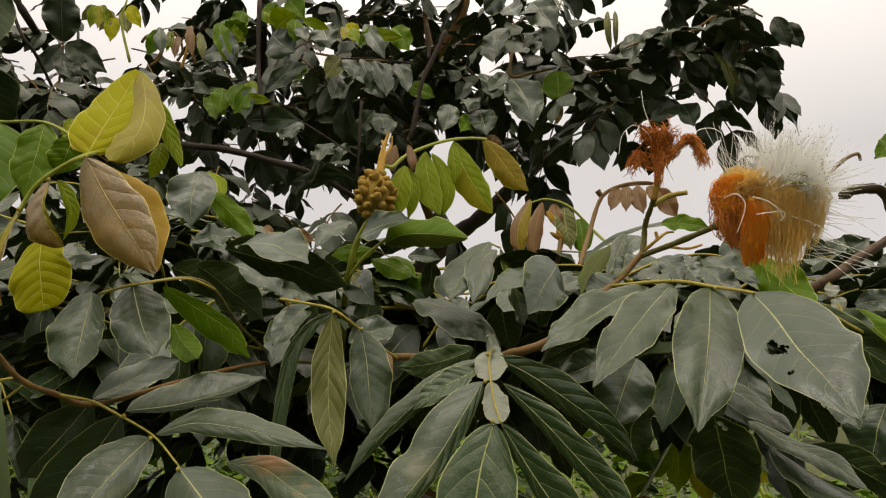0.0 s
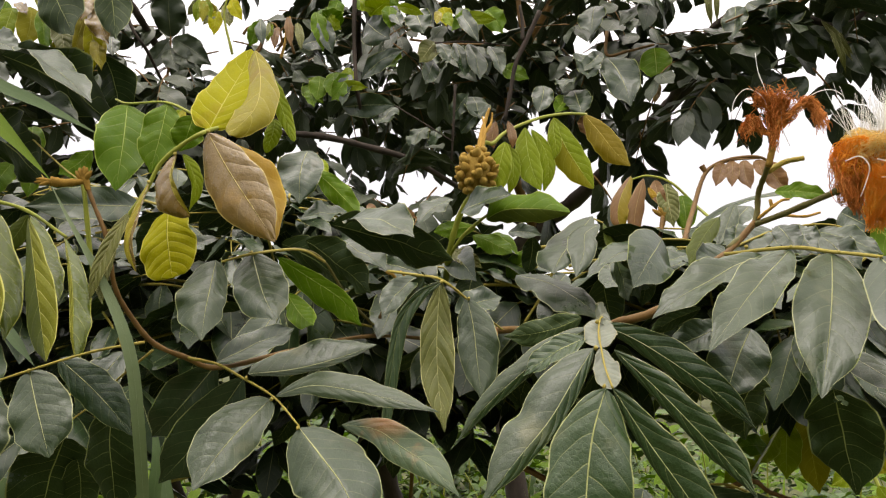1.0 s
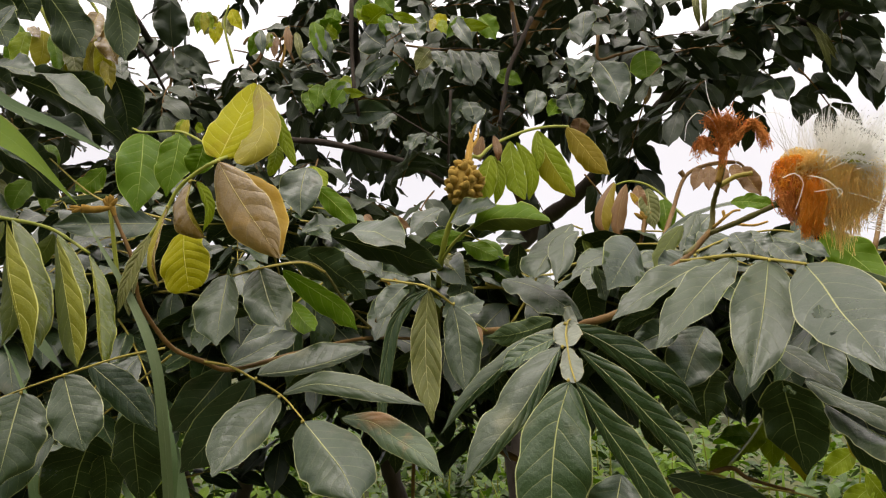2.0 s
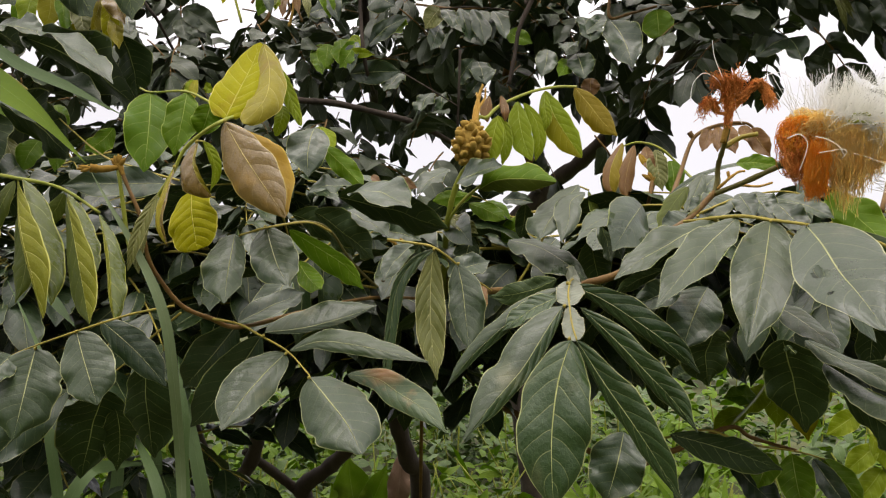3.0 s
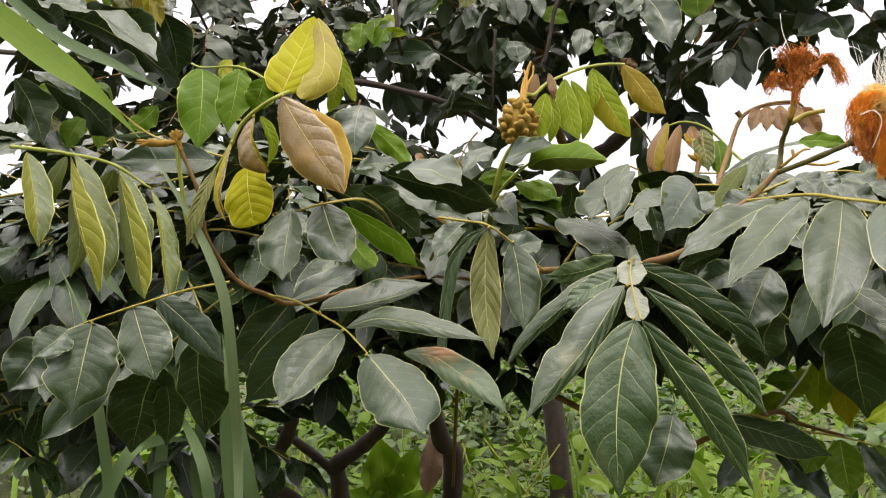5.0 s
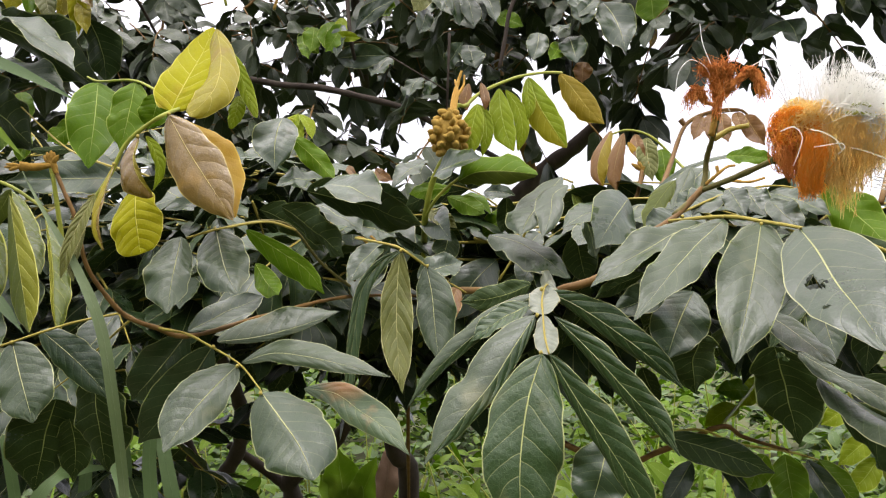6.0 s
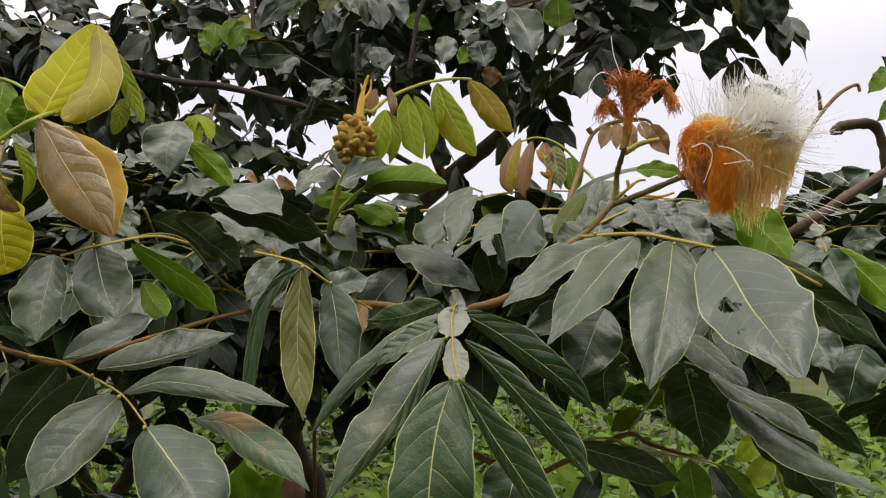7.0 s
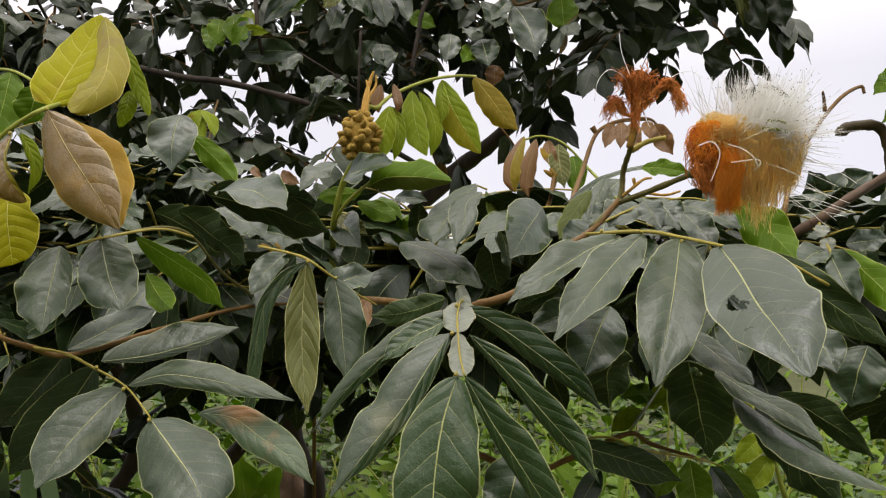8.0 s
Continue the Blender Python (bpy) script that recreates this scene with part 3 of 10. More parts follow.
def tress(name, parent, guides, count, near, far, radius, mat, seed, label="", curl=0.0, short=0.6):
    """Hairs that run along the given guide lines, spread by near at the root and far at the end, cut at uneven lengths; one mesh."""
    rnd = random.Random(seed)
    lines = [smooth_line(g, 5) for g in guides]
    chunks = []
    for k in range(count):
        line = lines[k % len(lines)]
        o0 = Vector((rnd.gauss(0, near), rnd.gauss(0, near), rnd.gauss(0, near)))
        o1 = Vector((rnd.gauss(0, far), rnd.gauss(0, far), rnd.gauss(0, far)))
        ph, last = rnd.uniform(0, 90), (len(line) - 1) * rnd.uniform(short, 1.0)
        first = (len(line) - 1) * rnd.uniform(0, 0.25)
        pts = []
        for j in range(9):
            q = first + (last - first) * j / 8
            i = min(int(q), len(line) - 2)
            t = q / (len(line) - 1)
            wob = Vector((noise.noise((q * 0.9, ph, 0)), noise.noise((q * 0.9, ph, 7)), noise.noise((q * 0.9, ph, 13)))) * curl
            pts.append(line[i].lerp(line[i + 1], q - i) + o0.lerp(o1, t) + wob)
        chunks.append(tube(pts, radius, radius * 0.7, 3, 1, 0, 1, False))
    v, f, s, u = merged(chunks)
    return tagged(part(name, to_mesh(name, v, f, (mat,)), parent, label), kind="stuff")


def matted(name, parent, centre, radii, count, length, radius, mat, seed, label="", lean=0.0):
    """Curled hairs lying tangled over a dome; one mesh."""
    rnd = random.Random(seed)
    chunks = []
    for k in range(count):
        p = Vector((rnd.gauss(0, 1), rnd.gauss(-0.5, 1), rnd.gauss(0.2, 1))).normalized()
        d = Vector((rnd.gauss(0, 1), rnd.gauss(0, 1), rnd.gauss(-lean, 1)))
        n, size, pts = rnd.randint(6, 10), length * rnd.uniform(0.5, 1.3), []
        high = rnd.uniform(0.92, 1.12)
        for j in range(n):
            lump = high * (1 + 0.3 * noise.noise(p * 1.7 + Vector((seed, 0, 0))))
            pts.append(Vector((centre[0] + p.x * radii[0] * lump, centre[1] + p.y * radii[1] * lump, centre[2] + p.z * radii[2] * lump)))
            d = d + Vector((rnd.gauss(0, 0.55), rnd.gauss(0, 0.55), rnd.gauss(-lean * 0.3, 0.55)))
            d = (d - p * d.dot(p)).normalized()
            p = (p + d * (size / n / radii[2])).normalized()
            high += rnd.gauss(0, 0.02)
        chunks.append(tube(pts, radius, radius * 0.8, 3, 1, 0, 1, False))
    v, f, s, u = merged(chunks)
    return tagged(part(name, to_mesh(name, v, f, (mat,)), parent, label), kind="stuff")


def full_flower(tree, centre, s):
    """The powder-puff flower: white threads standing out, older ones tan and orange, matted and hanging. s: metres of one unit."""
    rnd = random.Random(5)
    c = Vector(centre)

    def at(x, y, z):
        return c + Vector((x, y, z)) * s

    head = stem("flower_head", tree, [at(-92, 2, -22), at(-60, 0, 0), at(-10, 0, 30), at(30, 0, 42)], 7 * s, 14 * s, OLIVE_STALK, "large powder-puff flower, white with orange and tan threads")
    # Solid lumps added under the threads to block light through the flower.
    for cx, cz, rx, rz, mat, label in ((-48, 27, 33, 42, HAIR_RUST, "solid rust-brown core added under the matted threads"), (34, -10, 26, 48, HAIR_TAN, "solid tan core added under the hanging threads")):
        verts, faces = bud_ball(at(cx, 4, cz), (0.05, 0, 1), 2 * rz * s, rx * s, 14, 18)
        verts = [q + Vector((noise.noise(q * 190), noise.noise(q * 190 + Vector((5, 0, 0))), noise.noise(q * 160))) * 12 * s for q in verts]
        part("matted_core", to_mesh("matted_core", verts, faces, (mat,)), head, label)
    roots, ways, lens = [], [], []
    for k in range(1150):
        a = radians(rnd.uniform(-14, 112)) if k % 5 else radians(rnd.gauss(70, 30))
        e = rnd.gauss(0, 0.55)
        d = Vector((math.cos(a) * math.cos(e), math.sin(e), math.sin(a) * math.cos(e)))
        roots.append(at(20 + rnd.gauss(0, 24), rnd.gauss(0, 14), 46 + rnd.gauss(0, 9)) + d * 16 * s)
        ways.append(d)
        lens.append(rnd.uniform(66, 112) * s * (1.0 - 0.12 * abs(math.sin(3 * a))))
    filaments("thread_tuft", head, roots, ways, lens, -0.004, 0.5 * s, HAIR_WHITE, 6, "fine white threads", 0.035)
    tips = [root + way * length for root, way, length in list(zip(roots, ways, lens))[::4]]
    anthers = merged([bud_ball(p + Vector((0, -0.6, 0)) * s, (0.3, 0.2, 0.9), 2.2 * s, 0.8 * s, 2, 4) for p in tips])
    tagged(part("anther", to_mesh("anther", anthers[0], anthers[1], (OLIVE_STALK,)), head, "tiny dark thread tips"), kind="stuff")
    matted("withered_tuft", head, at(-48, 0, 26), (39 * s, 36 * s, 45 * s), 800, 46 * s, 0.75 * s, HAIR_ORANGE, 7, "matted orange threads", 0.5)
    matted("withered_tuft", head, at(-66, 2, 10), (28 * s, 32 * s, 46 * s), 330, 40 * s, 0.75 * s, HAIR_RUST, 8, "matted rust-brown threads", 0.6)
    matted("withered_tuft", head, at(-30, 0, 40), (50 * s, 36 * s, 42 * s), 620, 44 * s, 0.75 * s, HAIR_TAN, 9, "curled pale tan threads", 0.2)
    tress("withered_tuft", head, [[at(-50 + 7 * k, -34, 14), at(-52 + 6 * k, -40, -24), at(-56 + 5.5 * k, -38, -62), at(-55 + 6 * k, -36, -92 + 3 * (k % 3))] for k in range(6)], 620, 5 * s, 3.0 * s, 0.65 * s, HAIR_ORANGE, 10, "hanging bright orange tuft", 11 * s, 0.6)
    tress("withered_tuft", head, [[at(-84 + 6 * k, -12, 16), at(-86 + 6 * k, -20, -20), at(-78 + 6 * k, -18, -54 - 4 * k)] for k in range(5)], 260, 6 * s, 4 * s, 0.7 * s, HAIR_RUST, 11, "hanging rust-brown threads", 6 * s)
    falls = []
    for k in range(26):
        x = -16 + 4.0 * k + rnd.uniform(-3, 3)
        foot = -76 - 2.1 * (x + 14) if x < 14 else (-126 if x < 42 else -126 + 1.75 * (x - 42))
        for y in (-30, -4, 22):
            falls.append([at(24 + 0.75 * (x - 24), 0.5 * y, 62 - 0.1 * abs(x - 24)), at(4 + x * 1.02, y - 6, 34), at(x, 1.25 * y, -22), at(x - 3 + 0.22 * (28 - x) + rnd.uniform(-4, 4), y, foot * rnd.uniform(0.72, 1.04))])
    tress("withered_tuft", head, falls, 1000, 5 * s, 3.0 * s, 0.8 * s, HAIR_TAN, 12, "long drooping tan threads", 15 * s, 0.5)
    bridge = [[at(20, -16, 60), at(44 + 5 * k, -34, 58 - 2 * k), at(60 + 5 * k, -40, 24), at(58 + 6 * k, -36, -10 - 14 * (k % 3))] for k in range(6)]
    tress("thread_tuft", head, bridge, 130, 10 * s, 7 * s, 0.5 * s, HAIR_WHITE, 13, "white threads falling over the tan ones", 12 * s, 0.4)
    for line in (((-90, -40, 22), (-74, -56, 26), (-62, -60, 10), (-66, -60, -12), (-76, -56, -40)), ((-46, -54, 22), (-26, -62, 14), (-8, -64, 0), (0, -62, -14), (6, -60, -12)), ((-40, -52, -8), (-20, -60, -6), (-2, -62, -4), (6, -60, -10), (-4, -58, -22)), ((-20, -40, 64), (10, -46, 60), (40, -48, 52), (62, -44, 36)), ((24, -42, -8), (52, -46, -18), (86, -44, -32)), ((-10, -38, 56), (4, -48, 66), (30, -48, 58), (44, -40, 44))):
        stem("stray_thread", head, [at(*q) for q in line], 1.1 * s, 0.8 * s, HAIR_WHITE, "curled pale thread", 5)
    for line in (((20, -30, 52), (44, -40, 50), (66, -44, 44)), ((30, -30, 64), (48, -38, 66), (60, -40, 60))):
        stem("calyx", head, [at(*q) for q in line], 4.5 * s, 2.5 * s, STALK, "small olive flower cup", 6)
    roots, ways, lens = [], [], []
    for k in range(26):
        roots.append(at(rnd.uniform(60, 88), rnd.uniform(-30, 20), rnd.uniform(-70, 30)))
        ways.append(Vector((1, rnd.gauss(-0.1, 0.3), rnd.uniform(-0.6, 0.0))))
        lens.append(rnd.uniform(40, 110) * s)
    for k in range(16):
        roots.append(at(rnd.uniform(-70, -20), rnd.uniform(-20, 10), rnd.uniform(58, 74)))
        ways.append(Vector((rnd.gauss(-0.3, 0.35), rnd.gauss(0, 0.2), 1)))
        lens.append(rnd.uniform(50, 100) * s)
    filaments("thread_tuft", head, roots, ways, lens, 0.015, 0.75 * s, HAIR_WHITE, 9, "loose pale threads", 0.04)
    return head


def withered_flower(tree, centre, s):
    """A dried flower: rust-coloured tufts on a short stub, one of them on an arm and hanging."""
    c = Vector(centre)

    def at(x, y, z):
        return c + Vector((x, y, z)) * s

    head = stem("flower_head", tree, [at(-32, 0, -78), at(-24, 0, -46), at(-20, 0, -18), at(-18, 0, 4)], 6 * s, 5 * s, BUD_RUST, "withered rust-brown flower")
    stem("arm", head, [at(-20, 0, -18), at(-4, 0, -4), at(14, -2, 22), at(30, -4, 36), at(42, -4, 34)], 5.5 * s, 4 * s, HAIR_RUST, "rust-brown flower arm", 7)
    stem("arm", head, [at(-20, 0, -22), at(-44, 2, -14), at(-58, 2, 4)], 4 * s, 3 * s, HAIR_RUST, "", 7)
    tufts = (([[at(-20, 0, -10), at(-24 + 5 * k, -4, 24), at(-44 + 11 * k, -6, 48), at(-54 + 14 * k, -8, 40)] for k in range(5)], 330, 4, 10, 16),
             ([[at(-40, 0, -14), at(-56, -4, 4), at(-70 + 4 * k, -6, -8), at(-74 + 6 * k, -6, -30)] for k in range(3)], 170, 4, 7, 12),
             ([[at(28, -4, 36), at(42, -6, 36), at(50 + 4 * k, -8, 14), at(54 + 6 * k, -8, -14)] for k in range(4)], 280, 4, 4.5, 9),
             ([[at(-14, 0, 18), at(-18, -4, -6), at(-22, -6, -30), at(-24, -4, -52)] for k in range(1)], 110, 6, 5, 6),
             ([[at(-10, -2, 0), at(8, -4, 12), at(20, -4, 26), at(34, -6, 30)] for k in range(1)], 120, 5, 4, 6))
    for k, (guides, count, near, far, curl) in enumerate(tufts):
        tress("withered_tuft", head, guides, count, near * s, far * s, 0.85 * s, HAIR_RUST, 20 + k, "tangled rust threads", curl * s, 0.3)
    for line in (((-30, -8, 20), (-40, -10, 44), (-54, -10, 56), (-70, -8, 60), (-88, -6, 40), (-94, -4, 6)), ((-14, -8, 40), (-10, -10, 20), (-8, -8, -10), (-2, -8, -30), (4, -6, -42)), ((30, -6, 40), (60, -6, 56), (84, -4, 58), (100, -4, 48)), ((-26, -6, 40), (-44, -6, 90), (-48, -4, 128))):
        stem("stray_thread", head, [at(*q) for q in line], 0.8 * s, 0.6 * s, HAIR_WHITE, "loose pale thread", 5)
    return head

# ---- the near tree: trunks, limbs and the leafy branches that reach towards the path ----
near_tree = thing("inga_tree", -0.35, 2.0, 0.0, "flowering tree with dark glossy compound leaves, standing in grass", "tree")
stem("trunk", near_tree, [(-0.340, 2.050, 0.000), (-0.253, 2.000, 0.898), (-0.278, 1.950, 1.040), (-0.318, 1.900, 1.187), (-0.360, 1.750, 1.320), (-0.394, 1.600, 1.375)], 0.027, 0.016, BARK, "dark brown ridged bark", 12)
stem("trunk", near_tree, [(-0.620, 2.050, 0.000), (-0.722, 1.950, 0.867), (-0.728, 1.920, 0.946), (-0.665, 1.900, 1.051), (-0.642, 1.850, 1.157), (-0.659, 1.800, 1.258), (-0.681, 1.700, 1.368)], 0.023, 0.014, BARK, "dark brown ridged bark", 12)
stem("trunk", near_tree, [(-0.625, 1.950, 0.850), (-0.732, 1.920, 0.939), (-0.775, 1.900, 1.019), (-0.806, 1.850, 1.139), (-0.835, 1.750, 1.258)], 0.019, 0.013, BARK, "dark brown ridged bark", 12)
stem("trunk", near_tree, [(-0.500, 2.100, 0.000), (-0.554, 2.020, 0.856), (-0.566, 2.000, 0.948), (-0.480, 1.950, 1.019), (-0.398, 1.900, 1.108), (-0.293, 1.750, 1.295)], 0.027, 0.014, BARK, "dark brown ridged bark", 12)
stem("trunk", near_tree, [(-0.545, 2.020, 0.900), (-0.573, 2.000, 0.941), (-0.634, 1.970, 0.999), (-0.688, 1.900, 1.064)], 0.017, 0.010, BARK, "dark brown ridged bark", 12)
stem("limb", near_tree, [(0.081, 1.500, 1.385), (-0.064, 1.200, 1.425), (-0.157, 0.850, 1.435), (-0.200, 0.650, 1.420), (-0.227, 0.540, 1.407), (-0.241, 0.510, 1.414), (-0.259, 0.500, 1.423), (-0.270, 0.490, 1.439), (-0.278, 0.480, 1.459), (-0.280, 0.470, 1.488), (-0.290, 0.470, 1.510), (-0.297, 0.470, 1.526)], 0.0022, 0.0013, TWIG, "reddish brown twig")
stem("limb", near_tree, [(-0.253, 2.000, 0.898), (-0.186, 1.500, 1.291), (-0.086, 1.000, 1.423), (-0.029, 0.750, 1.440), (0.025, 0.580, 1.431), (0.043, 0.530, 1.439), (0.075, 0.530, 1.450), (0.108, 0.550, 1.478), (0.136, 0.580, 1.496), (0.160, 0.600, 1.519)], 0.0044, 0.0022, TWIG, "reddish brown twig")
stem("limb", near_tree, [(-0.196, 1.600, 1.212), (-0.127, 1.200, 1.388), (-0.103, 1.000, 1.485), (-0.091, 0.900, 1.528), (-0.078, 0.870, 1.569), (-0.061, 0.850, 1.595)], 0.0048, 0.0033, STALK, "pale hairy green shoot")
stem("limb", near_tree, [(-0.157, 0.850, 1.435), (-0.172, 0.720, 1.466), (-0.183, 0.660, 1.495), (-0.189, 0.600, 1.498), (-0.197, 0.510, 1.484)], 0.0015, 0.0009, OLIVE_STALK, "")
stem("limb", near_tree, [(0.033, 1.900, 1.287), (0.397, 1.500, 1.445), (0.417, 0.950, 1.500), (0.450, 0.860, 1.528), (0.512, 0.900, 1.559), (0.589, 0.950, 1.593), (0.675, 1.000, 1.634)], 0.0068, 0.0052, BRANCH, "brown woody branch")
stem("limb", near_tree, [(0.440, 0.860, 1.523), (0.488, 0.870, 1.551), (0.539, 0.900, 1.576), (0.600, 0.930, 1.607)], 0.0038, 0.0041, BRANCH, "")
stem("limb", near_tree, [(0.430, 0.900, 1.537), (0.494, 1.000, 1.613), (0.603, 1.150, 1.696), (0.667, 1.200, 1.751), (0.710, 1.220, 1.774), (0.716, 1.220, 1.763)], 0.0033, 0.0027, TWIG, "")
stem("limb", near_tree, [(0.625, 1.170, 1.722), (0.624, 1.170, 1.740), (0.617, 1.160, 1.750)], 0.0034, 0.0017, TWIG, "")

# front leaf, glossy and folded, at the start of the path
leaf = compound_leaf(near_tree, [(-0.578, 0.680, 1.564), (-0.527, 0.660, 1.556), (-0.495, 0.650, 1.550), (-0.444, 0.640, 1.538), (-0.398, 0.630, 1.512)], 0.0023, 0.0015, STALK, "drooping compound leaf with yellow-green stalk")
shaped_leaf(leaf, [(-0.4700, 0.620, 1.5440), (-0.4510, 0.600, 1.5120), (-0.4310, 0.580, 1.4790), (-0.4110, 0.565, 1.4490), (-0.4010, 0.560, 1.4240)], 0.0009, 0.0255, (0.42, -0.6, 0.68), (0, 0), (25, -35), (SHINY, SHINY), skew=0.9, sharp=0.3, label='folded glossy green leaflet shining with sky light')
shaped_leaf(leaf, [(-0.4680, 0.610, 1.5420), (-0.4530, 0.590, 1.5130), (-0.4320, 0.565, 1.4830), (-0.4130, 0.550, 1.4520), (-0.3950, 0.540, 1.4130)], 0.0019, 0.0167, (0.1, -0.97, 0.0), (0, 0), (8, -25), (FOLDED, FOLDED), skew=1.5, sharp=0.2, label='leaflet half folded over to show its yellow-green underside')
shaped_leaf(leaf, [(-0.4540, 0.595, 1.5110), (-0.4430, 0.585, 1.4790), (-0.4380, 0.580, 1.4540), (-0.4460, 0.580, 1.4260)], 0.0189, 0.0113, (-0.3, -0.95, 0.1), (10, -25), (0, -10), (SHADED, SHADED), skew=0.9)
shaped_leaf(leaf, [(-0.4250, 0.620, 1.5290), (-0.4070, 0.600, 1.5020), (-0.3850, 0.580, 1.4740), (-0.3660, 0.570, 1.4540)], 0.0010, 0.0172, (0.45, -0.6, 0.66), (0, 0), (25, -30), (SHINY, SHINY), sharp=0.3)
# left half in SHADED: its darker green stands for shade on the fold
shaped_leaf(leaf, [(-0.4170, 0.605, 1.5240), (-0.3950, 0.580, 1.4890), (-0.3770, 0.560, 1.4580), (-0.3650, 0.550, 1.4290), (-0.3550, 0.540, 1.4090)], 0.0156, 0.0129, (0.05, -0.98, 0.1), (-10, -40), (10, -15), (SHADED, FOLDED), skew=1.1, sharp=0.4)
shaped_leaf(leaf, [(-0.3880, 0.610, 1.5090), (-0.3640, 0.580, 1.4790), (-0.3520, 0.565, 1.4540), (-0.3420, 0.550, 1.4300), (-0.3320, 0.540, 1.4040)], 0.0028, 0.0148, (0.45, -0.65, 0.6), (40, -10), (15, -40), (FOLDED, SHINY), skew=1.0, sharp=0.45, ripple=0.12)
shaped_leaf(leaf, [(-0.5190, 0.620, 1.5470), (-0.4990, 0.600, 1.5170), (-0.4800, 0.580, 1.4840), (-0.4700, 0.570, 1.4530)], 0.0096, 0.0163, (0.3, -0.65, 0.7), (10, -30), (15, -25), (FOLDED, SHINY), sharp=0.4, ripple=0.1)
shaped_leaf(leaf, [(-0.4940, 0.645, 1.5470), (-0.5020, 0.640, 1.5250), (-0.5120, 0.640, 1.5030), (-0.5180, 0.640, 1.4810)], 0.0133, 0.0103, (-0.2, -0.97, 0.1), (10, -15), (5, -20), (SHADED, SHADED))
shaped_leaf(leaf, [(-0.4520, 0.660, 1.5360), (-0.4580, 0.660, 1.5230), (-0.4660, 0.660, 1.5110), (-0.4720, 0.660, 1.4960)], 0.0095, 0.0095, (0.2, -0.97, 0.1), (10, -15), (5, -20), (SHADED, SHADED))

# low leaf beside the grass
leaf = compound_leaf(near_tree, [(-0.279, 0.530, 1.424), (-0.311, 0.520, 1.417), (-0.349, 0.510, 1.404), (-0.397, 0.530, 1.391), (-0.459, 0.560, 1.372)], 0.0010, 0.0007, RACHIS, "compound leaf with broad dark leaflets")
shaped_leaf(leaf, [(-0.3940, 0.530, 1.3900), (-0.3940, 0.522, 1.3700), (-0.3930, 0.513, 1.3490), (-0.3940, 0.505, 1.3210)], 0.0323, 0.0280, (0.12, -0.86, 0.46), (8, -16), (10, -18), (SATIN, SATIN), sharp=0.55, full=0.5, label='broad rounded olive-green leaflet')
shaped_leaf(leaf, [(-0.3500, 0.512, 1.4040), (-0.3390, 0.503, 1.3850), (-0.3280, 0.495, 1.3670), (-0.3190, 0.490, 1.3500)], 0.0190, 0.0214, (0.05, -0.86, 0.46), (10, -18), (10, -20), (SATIN, SATIN), sharp=0.55, full=0.52)
shaped_leaf(leaf, [(-0.3370, 0.525, 1.4120), (-0.3180, 0.527, 1.3960), (-0.3020, 0.530, 1.3800), (-0.2850, 0.532, 1.3600)], 0.0121, 0.0147, (0.15, -0.9, 0.25), (8, -14), (8, -16), (DARK, DARK), sharp=0.55, full=0.55)
leaflet(leaf, (-0.451, 0.560, 1.374), (-0.465, 0.530, 1.333), 0.042, (0.67, -0.69, 0.29), DARK)
leaflet(leaf, (-0.414, 0.530, 1.384), (-0.425, 0.500, 1.364), 0.028, (0.55, -0.60, 0.58), DARK)
leaf = compound_leaf(near_tree, [(-0.304, 0.600, 1.418), (-0.363, 0.660, 1.390), (-0.395, 0.680, 1.367), (-0.468, 0.740, 1.332)], 0.0011, 0.0007, RACHIS, "")
leaflet(leaf, (-0.335, 0.600, 1.373), (-0.343, 0.640, 1.283), 0.050, (0.07, 0.91, 0.40), DARK, bend=-0.02)
leaflet(leaf, (-0.404, 0.660, 1.343), (-0.448, 0.700, 1.250), 0.067, (-0.57, 0.62, 0.54), DARK)
leaflet(leaf, (-0.402, 0.680, 1.322), (-0.420, 0.720, 1.254), 0.034, (-0.41, 0.74, 0.54), DARK)
leaflet(leaf, (-0.441, 0.660, 1.343), (-0.496, 0.620, 1.275), 0.038, (0.39, -0.90, 0.21), DARK)
leaflet(leaf, (-0.535, 0.800, 1.319), (-0.509, 0.770, 1.279), 0.048, (0.55, -0.45, 0.70), DARK)

# leaf at the end of the long twig
leaf = compound_leaf(near_tree, [(-0.241, 0.510, 1.414), (-0.220, 0.510, 1.410), (-0.202, 0.510, 1.401), (-0.179, 0.505, 1.389), (-0.157, 0.485, 1.373)], 0.0011, 0.0006, RACHIS, "compound leaf with wide dark leaflets")
shaped_leaf(leaf, [(-0.1810, 0.505, 1.3880), (-0.1930, 0.490, 1.3730), (-0.2040, 0.475, 1.3560), (-0.2130, 0.460, 1.3370)], 0.0220, 0.0152, (0.12, -0.84, 0.5), (10, -16), (12, -20), (SATIN, SATIN), sharp=0.55, full=0.55)
# paler half stands for the lit side of the fold, darker for the shaded
shaped_leaf(leaf, [(-0.1570, 0.485, 1.3720), (-0.1400, 0.470, 1.3580), (-0.1230, 0.455, 1.3430), (-0.1100, 0.440, 1.3260)], 0.0254, 0.0285, (-0.1, -0.88, 0.42), (14, -14), (-34, -44), (SATIN, DARK), sharp=0.55, full=0.5, ripple=0.08, label='broad dark leaflet folded along its midrib')
